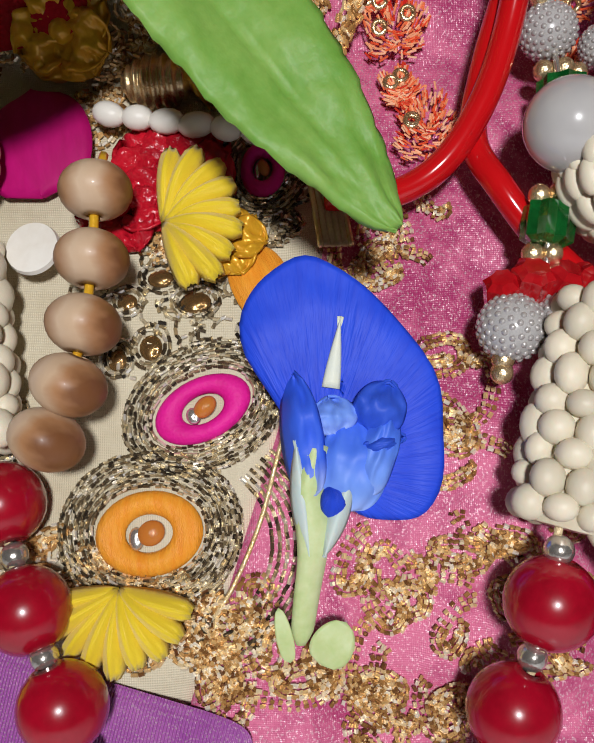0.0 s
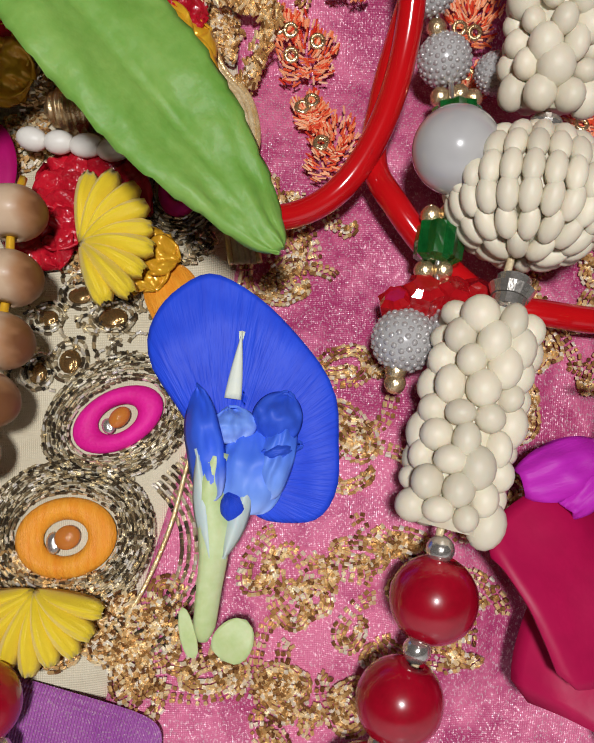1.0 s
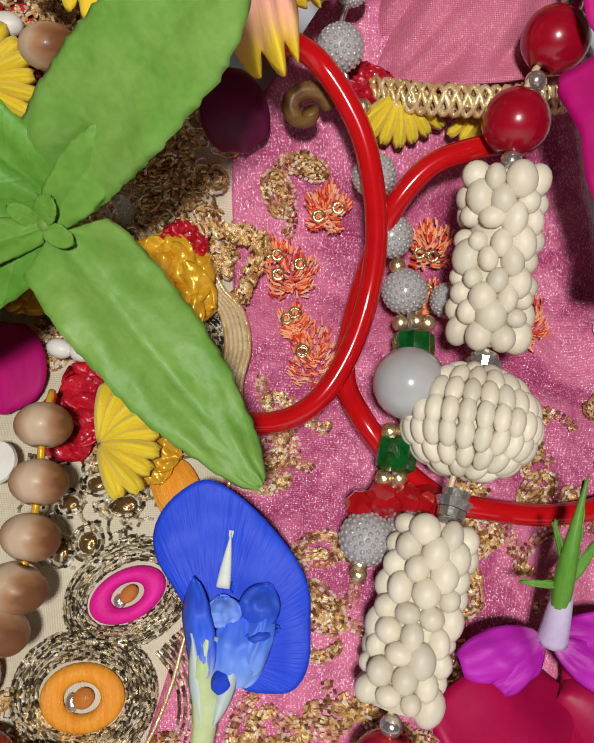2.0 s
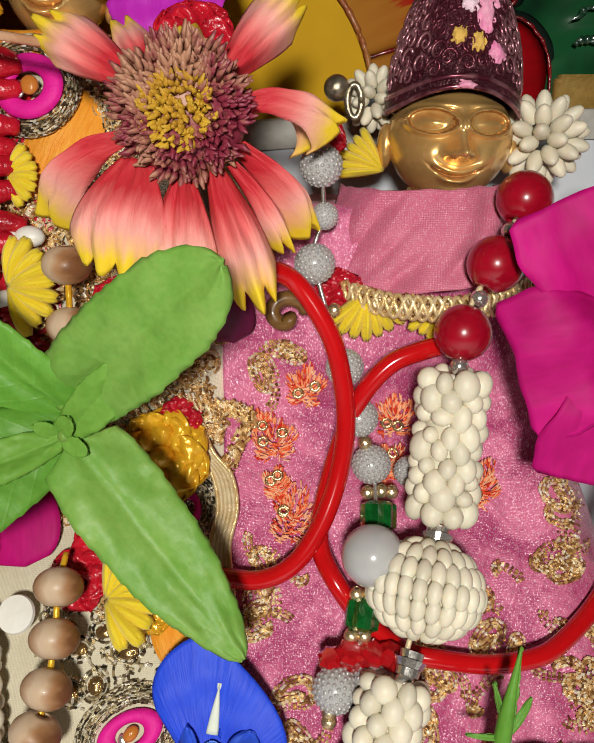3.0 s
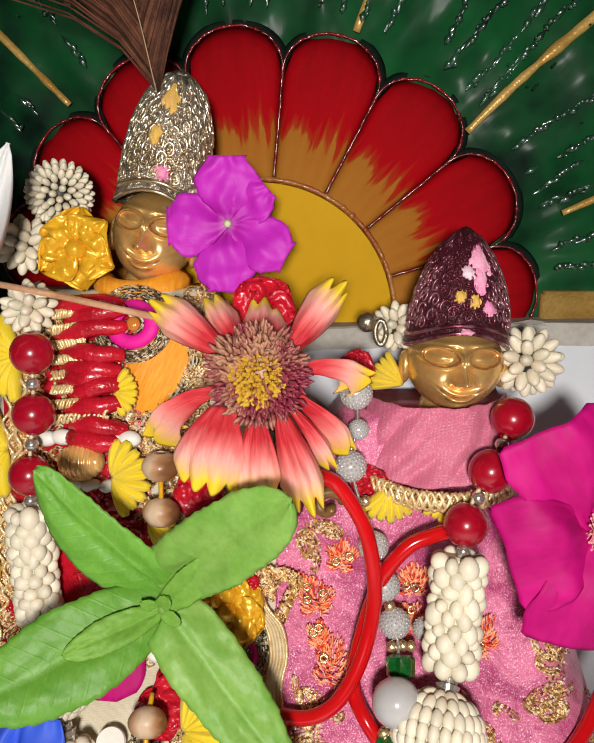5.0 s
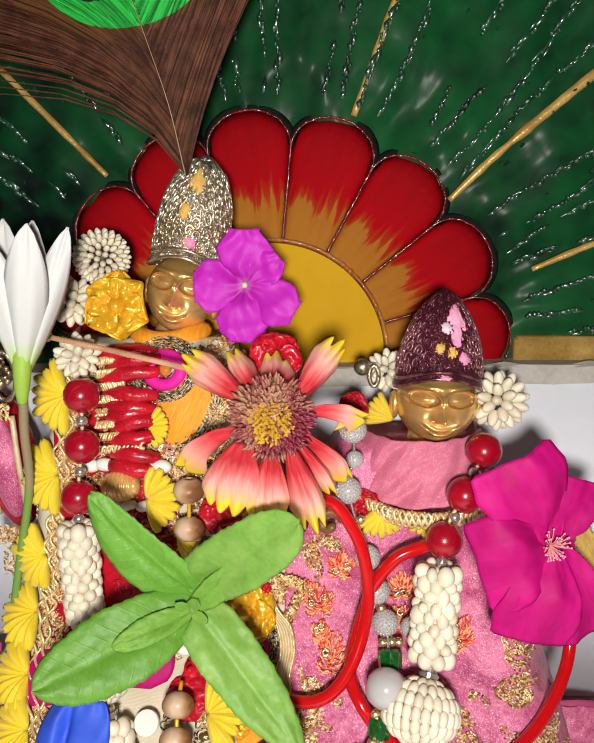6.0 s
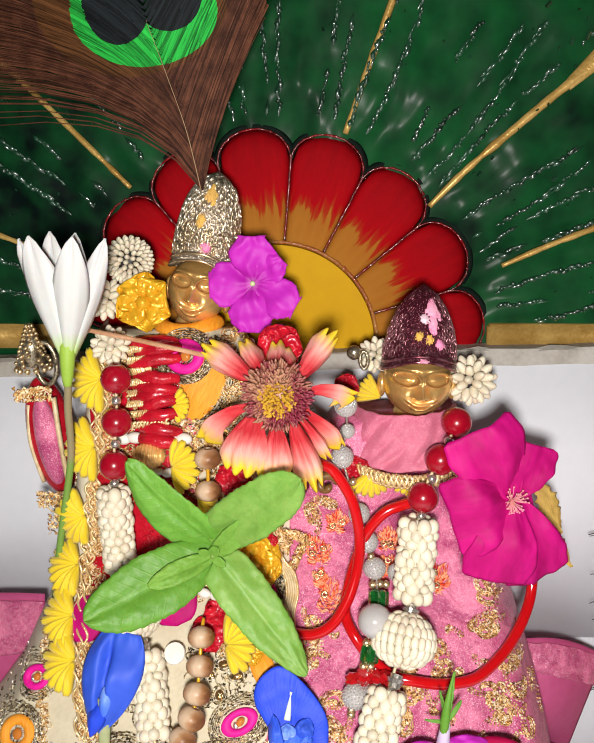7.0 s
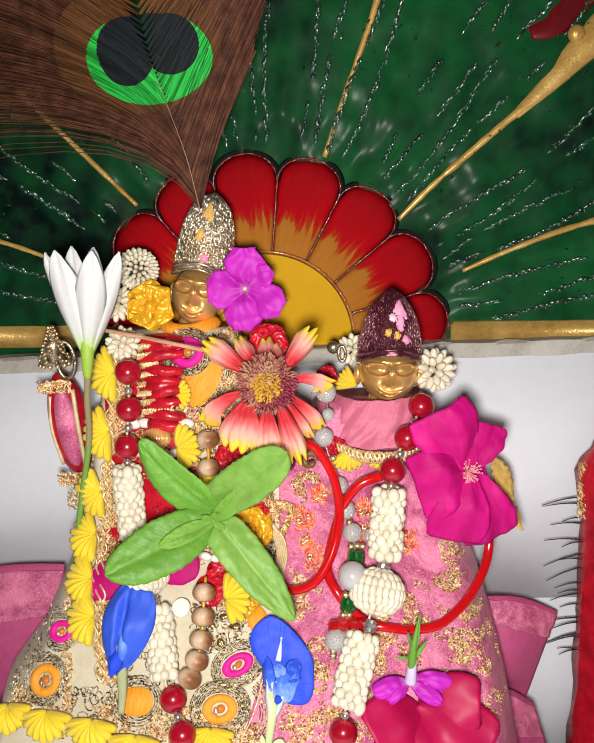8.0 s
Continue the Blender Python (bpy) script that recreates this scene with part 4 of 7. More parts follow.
def put(name, me, parent, at, label=""):
    o = new(name, me)
    o.parent, o.matrix_basis = parent, at
    return tagged(o, label=label)


def bead_bm(r, hole=0.18, seg=24, flat=1.0):
    """A turned bead with a drilled hole along Z."""
    bm = bmesh.new()
    prof = [(hole * r, 0.86 * r * flat)] + [(max(hole * r, r * math.sin(t)), r * flat * math.cos(t)) for t in np.linspace(0.22, math.pi - 0.22, 13)] + [(hole * r, -0.86 * r * flat)]
    rings = [[bm.verts.new((a * math.cos(t), a * math.sin(t), z)) for t in np.linspace(0, math.tau, seg + 1)[:-1]] for a, z in prof]
    for r0, r1 in zip(rings, rings[1:] + rings[:1]):
        for j in range(seg):
            bm.faces.new((r0[j], r1[j], r1[(j + 1) % seg], r0[(j + 1) % seg]))
    return bm


M_RED = mesh_of("red_bead", bead_bm(0.0059), RED_BEAD)
M_SILVER = mesh_of("silver_bead", bead_bm(0.0019, 0.3, 14), SILVER)
M_GOLDB = mesh_of("gold_bead", bead_bm(0.0016, 0.3, 12), GOLD)
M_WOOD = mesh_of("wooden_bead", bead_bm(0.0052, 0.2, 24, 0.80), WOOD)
M_SEED = mesh_of("seed", sphere(1.0, 12, 8), SHELL)


def spacer(name, r, h, material):
    bm = bmesh.new()
    for k in (-1, 0, 1):
        bmesh.ops.create_cone(bm, cap_ends=True, segments=18, radius1=r * (1 - 0.25 * abs(k)), radius2=r * (0.8 - 0.1 * abs(k)), depth=h * 0.3, matrix=pose(0, 0, k * h * 0.32))
    return mesh_of(name, bm, material, False)


M_CAP = spacer("spacer", 0.0033, 0.005, SILVER)


def seed_tube(garland, p, q, r=0.0056, rows=9, around=8):
    """A sleeve of cream seeds round a core."""
    m = axis_pose(p, q)
    length = (Vector(q) - Vector(p)).length
    bm = bmesh.new()
    bmesh.ops.create_cone(bm, cap_ends=True, segments=16, radius1=r * 0.9, radius2=r * 0.9, depth=length)
    core = part("seed_sleeve", bm, SHELL, garland, "sleeve of cream seeds", m)
    for i in range(rows):
        z = (i + 0.5) / rows * length - length / 2
        for j in range(around):
            a = (j + 0.5 * (i % 2)) * math.tau / around + random.uniform(-0.08, 0.08)
            k = random.uniform(0.82, 1.18)
            z += random.uniform(-0.0003, 0.0003)
            o = put("seed", M_SEED, core, Matrix.Translation((r * math.cos(a), r * math.sin(a), z)) @ pose(0, 0, 0, random.uniform(-12, 12), random.uniform(-15, 15), math.degrees(a)) @ scaled(0.0023 * k, 0.0023 * k * random.uniform(0.8, 1.1), 0.0023 * k * random.uniform(0.85, 1.3)))
    return core


def seed_ball(garland, c, axis, r=0.0115, squash=0.82):
    m = axis_pose(Vector(c) - Vector(axis), Vector(c) + Vector(axis))
    core = part("seed_ball", sphere(r * 0.86, 24, 16, 1, 1, squash), SHELL, garland, "ribbed ball of cream seeds", m)
    for i, lat in enumerate((-68, -46, -23, 0, 23, 46, 68)):
        n = max(6, int(24 * math.cos(math.radians(lat))))
        for j in range(n):
            a, b = (j + 0.5 * (i % 2)) * math.tau / n, math.radians(lat)
            p = Vector((r * math.cos(a) * math.cos(b), r * math.sin(a) * math.cos(b), r * squash * math.sin(b)))
            tilt = Matrix.Rotation(a, 4, "Z") @ Matrix.Rotation(-b, 4, "Y")
            put("seed", M_SEED, core, Matrix.Translation(p * 0.95) @ tilt @ scaled(0.0016, 0.00148 + 0.0001 * random.random(), 0.0026))
    return core


def string(garland, pts, r=0.0006, material=None):
    part("string", tube(spline(pts, 6), r, 6), material or CORD, garland, "thin thread")


g = thing("bead_garland", "garland of red beads and cream seed sleeves on the pink dress", "garland", "bead garlands")
reds = [(0.071, 0.128, 0.178), (0.064, 0.120, 0.166), (0.057, 0.115, 0.153)]
string(g, reds + [(0.052, 0.106, 0.112), (0.048, 0.097, 0.105), (0.033, 0.071, 0.066), (0.032, 0.066, 0.058), (0.027, 0.062, 0.045), (0.022, 0.059, 0.033)])
for a, b in zip(reds, reds[1:]):
    put("red_bead", M_RED, g, axis_pose(a, b, 0))
    put("silver_bead", M_SILVER, g, axis_pose(a, b))
put("red_bead", M_RED, g, axis_pose(reds[2], (0.055, 0.112, 0.144), 0))
put("silver_bead", M_SILVER, g, axis_pose((0.0562, 0.1125, 0.1475), (0.0558, 0.112, 0.146)))
seed_tube(g, (0.0552, 0.1125, 0.145), (0.0522, 0.107, 0.1155))
put("spacer", M_CAP, g, axis_pose((0.0520, 0.1055, 0.1145), (0.0505, 0.101, 0.110)), "ridged silver spacer")
seed_ball(g, (0.0482, 0.097, 0.1045), (0.0025, 0.006, 0.010))
put("spacer", M_CAP, g, axis_pose((0.0455, 0.091, 0.0950), (0.0435, 0.087, 0.0905)), "ridged silver spacer")
put("silver_bead", M_SILVER, g, pose(0.0432, 0.0865, 0.0908))
seed_tube(g, (0.0418, 0.0870, 0.0905), (0.0334, 0.0715, 0.0660), 0.0054, 9, 8)
put("silver_bead", M_SILVER, g, axis_pose((0.0330, 0.0700, 0.0650), (0.0325, 0.0685, 0.0635)))
for a, b in (((0.0318, 0.0670, 0.0580), (0.027, 0.062, 0.0455)), ((0.027, 0.062, 0.0455), (0.022, 0.059, 0.033)), ((0.022, 0.059, 0.033), (0.018, 0.056, 0.02))):
    put("red_bead", M_RED, g, axis_pose(a, b, 0))
    put("silver_bead", M_SILVER, g, axis_pose(a, b))

g = thing("bead_garland", "garland of red beads and cream seed sleeves on the cream dress", "garland", "bead garlands")
reds = [(-0.059, 0.125, 0.199), (-0.060, 0.124, 0.182), (-0.062, 0.122, 0.165)]
string(g, reds + [(-0.062, 0.118, 0.121), (-0.053, 0.104, 0.108), (-0.044, 0.082, 0.072), (-0.0405, 0.078, 0.065), (-0.0355, 0.0685, 0.055), (-0.030, 0.062, 0.045), (-0.025, 0.058, 0.033)])
for a, b in zip(reds, reds[1:] + [(-0.063, 0.121, 0.15)]):
    put("red_bead", M_RED, g, axis_pose(a, b, 0))
    put("silver_bead", M_SILVER, g, axis_pose(a, b))
seed_tube(g, (-0.0632, 0.121, 0.155), (-0.062, 0.118, 0.122), 0.0046, 11, 8)
seed_ball(g, (-0.0545, 0.106, 0.1085), (0.004, -0.006, -0.010), 0.0095)
put("spacer", M_CAP, g, axis_pose((-0.0510, 0.100, 0.1015), (-0.050, 0.099, 0.0985)), "ridged silver spacer")
seed_tube(g, (-0.0490, 0.0985, 0.0975), (-0.0440, 0.0825, 0.0725), 0.0045, 9, 8)
for a, b in (((-0.0405, 0.0790, 0.0655), (-0.0355, 0.0695, 0.0552)), ((-0.0355, 0.0695, 0.0552), (-0.030, 0.0625, 0.0455)), ((-0.030, 0.0625, 0.0455), (-0.025, 0.058, 0.033))):
    put("red_bead", M_RED, g, axis_pose(a, b, 0))
    put("silver_bead", M_SILVER, g, axis_pose(a, b))

g = thing("wooden_bead_string", "string of polished brown wooden beads on yellow thread", "beads")
wood = [(-0.0245, 0.120, 0.168), (-0.025, 0.119, 0.155), (-0.0275, 0.0985, 0.1045), (-0.0275, 0.0925, 0.0962), (-0.0280, 0.0865, 0.0888), (-0.0295, 0.0815, 0.0822), (-0.0325, 0.0785, 0.0757), (-0.035, 0.076, 0.071)]
string(g, wood[:2], 0.0007, AMBER)
string(g, [(-0.0275, 0.1050, 0.1085)] + wood[2:-1], 0.0007, AMBER)
# turned so that the painted pale middle faces the front
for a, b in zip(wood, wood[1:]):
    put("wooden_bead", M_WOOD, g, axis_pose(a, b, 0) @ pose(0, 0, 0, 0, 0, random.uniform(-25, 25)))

# studded beads, crystals and a pearl
g = thing("pearl_necklace", "necklace of studded silver beads, green crystals and a grey pearl", "necklace")
string(g, [(0.0288, 0.127, 0.188), (0.029, 0.127, 0.176), (0.027, 0.125, 0.166), (0.033, 0.121, 0.144), (0.036, 0.119, 0.133), (0.039, 0.116, 0.122), (0.0385, 0.104, 0.108), (0.0355, 0.096, 0.099), (0.0344, 0.093, 0.0905), (0.030, 0.0885, 0.083)], 0.0005, SILVER)
bm = bmesh.new()
for i in range(170):
    z = 1 - 2 * (i + 0.5) / 170
    a = i * 2.39996
    w = math.sqrt(1 - z * z)
    ball(bm, pose(0.95 * w * math.cos(a), 0.95 * w * math.sin(a), 0.95 * z) @ scaled(0.115, 0.115, 0.115), 8, 5)
M_STUDS = mesh_of("studs", bm, DIAMANTE)
M_STUD = mesh_of("studded_bead", sphere(1.0, 24, 16), PEARL)
for x, y, z, r in ((0.0288, 0.127, 0.186, 0.0043), (0.0293, 0.127, 0.1757, 0.0028), (0.027, 0.124, 0.1662, 0.0042), (0.033, 0.121, 0.144, 0.0040), (0.036, 0.119, 0.133, 0.0040), (0.0385, 0.117, 0.1228, 0.0042), (0.047, 0.118, 0.1205, 0.0034), (0.0298, 0.0895, 0.0860, 0.0046), (0.0375, 0.091, 0.0865, 0.0042)):
    bead = put("studded_bead", M_STUD, g, pose(x, y, z, 70, 20, 0) @ scaled(r, r, r))
    tagged(put("stud_cover", M_STUDS, bead, Matrix()), label="tiny silver studs", kind="stuff")
for x, y, z in ((0.031, 0.124, 0.156), (0.0345, 0.119, 0.1385), (0.0372, 0.118, 0.1275), (0.0375, 0.114, 0.1175), (0.0405, 0.114, 0.1178), (0.0428, 0.115, 0.1170), (0.0375, 0.1085, 0.1130), (0.0400, 0.1085, 0.1130), (0.0372, 0.0990, 0.1022), (0.0345, 0.0990, 0.1020), (0.0332, 0.095, 0.0948), (0.0358, 0.095, 0.0948), (0.0283, 0.0868, 0.0805), (0.0285, 0.0875, 0.0822)):
    put("gold_bead", M_GOLDB, g, pose(x, y, z))


def crystal(r, h, seg=8):
    bm = bmesh.new()
    seg *= 2
    prof = [(0.62, -0.5), (0.98, -0.38), (1, 0.0), (0.98, 0.38), (0.62, 0.5)]
    rings = [[bm.verts.new((a * r * (0.84 if k % 2 else 1) * math.cos(t), a * r * (0.84 if k % 2 else 1) * math.sin(t), z * h)) for k, t in enumerate(np.linspace(0, math.tau, seg + 1)[:-1])] for a, z in prof]
    for r0, r1 in zip(rings, rings[1:]):
        for j in range(seg):
            bm.faces.new((r0[j], r0[(j + 1) % seg], r1[(j + 1) % seg], r1[j]))
    bm.faces.new(rings[0][::-1]), bm.faces.new(rings[-1])
    return bm


part("green_crystal", crystal(0.0039, 0.0062), GREEN_GLASS, g, "faceted green crystal", axis_pose((0.0398, 0.1115, 0.1165), (0.0395, 0.1085, 0.1115)), False)
part("green_crystal", crystal(0.0037, 0.0065), GREEN_GLASS, g, "faceted green crystal", axis_pose((0.0362, 0.099, 0.1010), (0.0350, 0.0955, 0.0955)), False)
part("pearl", sphere(0.0064, 32, 22), PEARL, g, "large grey pearl", pose(0.0378, 0.0985, 0.1113))
for i, (dx, dz, w) in enumerate(((-0.0055, -0.001, 0.0028), (-0.002, 0.0004, 0.0032), (0.002, 0.0, 0.0032), (0.0056, -0.0004, 0.0030))):
    part("red_crystal", crystal(w, 0.0072, 7), RED_GLASS, g, "faceted red crystal", pose(0.0348 + dx, 0.0935, 0.0902 + dz, 25, 8 * (i - 1.5), 20 * i), False)

# red cord loops
for name, pts in (("red_cord", [(0.008, 0.112, 0.170), (0.017, 0.114, 0.1675), (0.023, 0.117, 0.164), (0.0285, 0.116, 0.156), (0.0315, 0.115, 0.148), (0.0330, 0.114, 0.1355), (0.0315, 0.112, 0.124), (0.0275, 0.108, 0.1135), (0.0215, 0.105, 0.1055), (0.014, 0.105, 0.1015), (0.005, 0.107, 0.101)]),
                  ("red_cord", [(0.0555, 0.121, 0.149), (0.049, 0.119, 0.1480), (0.0425, 0.118, 0.1455), (0.0365, 0.117, 0.1390), (0.0325, 0.117, 0.130), (0.0285, 0.113, 0.118), (0.0268, 0.109, 0.1085), (0.0300, 0.103, 0.1025), (0.036, 0.100, 0.0950), (0.0440, 0.0985, 0.0885), (0.0520, 0.0975, 0.0868), (0.0630, 0.0985, 0.0848), (0.074, 0.101, 0.0850), (0.082, 0.106, 0.0875), (0.0900, 0.113, 0.0920), (0.097, 0.121, 0.0985), (0.1010, 0.127, 0.1060), (0.1020, 0.131, 0.1150), (0.100, 0.136, 0.125)])):
    solo(name, tube(spline(pts, 10), 0.0021, 14), RED_TUBE, "glossy red plastic cord looped over the pink dress", "cord", "red cords")


# ---------------------------------------------------------------- flowers and leaves
def leaf(parent, p, q, width, out, name="leaf", bend=0.10, serrate=0.05, mate=None, label="", base=0.45, wide=0.45, side=0.0, keel=0.045, taper=2.6):
    """A thick leaf from p to q with a sunken midrib and an unevenly toothed rim; widest at the share wide of its length."""
    length = (Vector(q) - Vector(p)).length
    seed = random.uniform(0, 50)
    bm = bmesh.new()
    rows = []
    nu, nv = 60, 20
    for i in range(nu + 1):
        u = i / nu
        if u < wide:
            w = base + (1 - base) * math.sin(math.pi / 2 * u / wide)
            w *= min(1.0, 0.25 + u * 16)
        else:
            w = max(0.0, 1 - ((u - wide) / (1 - wide)) ** taper) ** 0.6 * 0.94 + 0.06
        row = []
        for j in range(nv + 1):
            v = 2 * j / nv - 1
            a = abs(v)
            teeth = (u * 13 + (0.37 if v > 0 else 0) + 0.6 * noise.noise((u * 5, v > 0, seed))) % 1.0
            k = w * (1 + serrate * a ** 3 * (teeth - 0.5) * (0.4 + u) + 0.09 * noise.noise((u * 4, 3 * (v > 0), seed)))
            x = v * k * width / 2 + side * length * 4 * u * (1 - u)
            pucker = 0.005 * math.sin(u * 34 - a * 8) * a * (1 - 0.4 * a) + 0.008 * noise.noise((u * 9, v * 3, seed)) + 0.006 * noise.noise((u * 24, v * 7, seed))
            z = length * (-bend * u * u + keel * a * w * math.sin(math.pi * min(1, 0.1 + u)) - 0.03 * a ** 4 - 0.012 * w * math.exp(-(v * 9) ** 2) + 0.03 * noise.noise((u * 2.5, v * 1.5, seed)) + pucker)
            row.append(bm.verts.new((x, u * length, z)))
        rows.append(row)
    for r0, r1 in zip(rows, rows[1:]):
        for j in range(nv):
            bm.faces.new((r0[j], r0[j + 1], r1[j + 1], r1[j]))
    thicken(bm, 0.0005)
    return part(name, bm, mate or LEAF, parent, label, along(p, q, out))


axis_blend(LEAF, "X", [(-0.0006, (0.12, 0.27, 0.035)), (-0.0002, (0.24, 0.42, 0.10)), (0.0002, (0.24, 0.42, 0.10)), (0.0006, (0.12, 0.27, 0.035))], 0.0, keep=0.75)
leaf_veins(LEAF)
c = (-0.0195, 0.0960, 0.1410)
t = thing("basil_sprig", "fresh green holy basil sprig with broad leaves on the dresses", "sprig")
leaf(t, (-0.0185, 0.0960, 0.1440), (-0.0475, 0.0880, 0.1765), 0.0180, (-0.3, -1, 0.2), base=0.75, wide=0.35, side=-0.06, taper=2.0)
leaf(t, (-0.0215, 0.0960, 0.1460), (0.0138, 0.0765, 0.1755), 0.0195, (0.1, -1, 0.25), base=0.80, wide=0.50, bend=0.0, mate=LEAF_PALE, label="broad paler green leaf")
leaf(t, (-0.0190, 0.0960, 0.1420), (-0.0600, 0.0690, 0.1300), 0.0235, (-0.1, -1, 0.45), base=0.45, wide=0.50, bend=0.03, side=-0.02, taper=2.0, label="broad dark green leaf")
leaf(t, (-0.0185, 0.0930, 0.1400), (0.0138, 0.0765, 0.1040), 0.0185, (0.30, -1, 0.7), bend=0.03, base=0.85, wide=0.28, taper=1.7, mate=LEAF_PALE, label="broad paler green leaf")
c2 = (-0.0195, 0.0925, 0.1410)
leaf(t, c2, (-0.0050, 0.0900, 0.1560), 0.0088, (0.3, -1, 0.2), bend=-0.03, mate=LEAF_YOUNG, label="small young leaf")
leaf(t, c2, (-0.0400, 0.0790, 0.1370), 0.0080, (0, -1, 0.6), bend=0.02, mate=LEAF_YOUNG, label="small young leaf")
leaf(t, (-0.0205, 0.0925, 0.1415), (-0.0175, 0.0890, 0.1455), 0.0040, (0, -1, 0.2), mate=LEAF_YOUNG)
leaf(t, (-0.0205, 0.0925, 0.1415), (-0.0235, 0.0890, 0.1445), 0.0030, (0, -1, 0.2), mate=LEAF_YOUNG)
leaf(t, (-0.0200, 0.0920, 0.1410), (-0.0150, 0.0890, 0.1390), 0.0034, (0, -1, 0.2), mate=LEAF_YOUNG)
part("stem", tube(spline([(-0.0195, 0.0915, 0.1415), (-0.020, 0.098, 0.140), (-0.026, 0.112, 0.135)]), 0.0011, 8), STALK, t, "green stem")

# gaillardia
gc = Vector((0.0054, 0.0990, 0.1975))
t = thing("gaillardia", "red gaillardia flower with yellow-tipped petals, wilting", "flower")


def trident(u):
    return 0.30 + 0.70 * math.sin(math.pi * 0.5 * min(1, u * 1.5)) if u < 0.86 else 0.99 - (u - 0.86) * 1.4


def gail_petal(p, q, width, out, droop, lobes=3, roll=0.16):
    """A ray petal with rounded teeth at its tip, pleated along its length."""
    p, q = Vector(p), Vector(q)
    full = (q - p).length
    length = 0.0235
    width *= length / full
    seed, notch, twist = random.uniform(0, 50), random.uniform(0.10, 0.20), random.uniform(-0.16, 0.16)
    bm = bmesh.new()
    nu, nv = 24, 28
    rows = []
    for i in range(nu + 1):
        u = i / nu
        row = []
        for j in range(nv + 1):
            v = 2 * j / nv - 1
            tooth = abs(math.sin((v + 1) * math.pi / 2 * lobes))
            tip = 1.0 - (notch * (1 - tooth) ** 1.3 + 0.10 * v * v + 0.08 * twist * v) * u ** 5
            x = v * width / 2 * trident(u * 0.86) * (1 - 0.14 * abs(v) * max(0, u - 0.75) * 4)
            z = length * (0.20 * math.sin(math.pi * u) * droop + 0.030 * math.cos((v + 1) * math.pi * lobes) * u * -1 - roll * v * v * (0.4 + u) + twist * v * u + 0.05 * noise.noise((u * 3, v * 2, seed)) + 0.02 * noise.noise((u * 4, v * 9, seed)))
            row.append(bm.verts.new((x, u * length * tip, z)))
        rows.append(row)
    for a, b in zip(rows, rows[1:]):
        for j in range(nv):
            bm.faces.new((a[j], a[j + 1], b[j + 1], b[j]))
    thicken(bm, 0.0005)
    part("petal", bm, GAIL, t, "", along(p, q, out) @ scaled(full / length, full / length, full / length))


for p, q, w, out, droop, lobes, roll in (
        ((-0.0030, 0.103, 0.2030), (-0.0225, 0.1130, 0.2145), 0.0105, (-0.2, -1, 0.4), 0.5, 3, 0.16),
        ((0.0000, 0.105, 0.2050), (-0.0085, 0.1190, 0.2150), 0.0080, (-0.1, -1, 0.6), 0.3, 2, 0.2),
        ((0.0060, 0.107, 0.2050), (0.0055, 0.1230, 0.2130), 0.0110, (0.0, -1, 0.9), 0.3, 3, 0.2),
        ((0.0130, 0.103, 0.2030), (0.0265, 0.1140, 0.2180), 0.0100, (0.3, -1, 0.2), 0.3, 3, 0.2),
        ((0.0150, 0.103, 0.1995), (0.0335, 0.1130, 0.1945), 0.0062, (0.2, -1, 1.2), 0.9, 3, 0.3),
        ((0.0155, 0.103, 0.1920), (0.0285, 0.1120, 0.1740), 0.0052, (0.9, -1, 0.4), 0.9, 2, 0.3),
        ((0.0140, 0.102, 0.1885), (0.0235, 0.1080, 0.1715), 0.0062, (0.6, -1, 0.2), 0.9, 3, 0.26),
        ((0.0105, 0.101, 0.1880), (0.0178, 0.1010, 0.1615), 0.0105, (0.3, -1, -0.1), 0.8, 3, 0.2),
        ((0.0045, 0.101, 0.1870), (0.0040, 0.0975, 0.1665), 0.0120, (0.0, -1, -0.1), 0.8, 3, 0.16),
        ((-0.0035, 0.101, 0.1900), (-0.0085, 0.0965, 0.1695), 0.0190, (-0.2, -1, -0.1), 0.9, 4, 0.14),
        ((-0.0060, 0.103, 0.1945), (-0.0262, 0.1125, 0.1790), 0.0070, (-0.4, -1, 0.9), 1.0, 3, 0.26)):
    gail_petal(p, q, w, out, droop, lobes, roll)
bm = bmesh.new()
ball(bm, pose(*gc, 0, 0, 0) @ Matrix.Translation((0, 0.004, 0)) @ scaled(0.0112, 0.0075, 0.0112), 28, 18)
head = part("flower_head", bm, FLORET, t, "domed purple and yellow disc of florets")
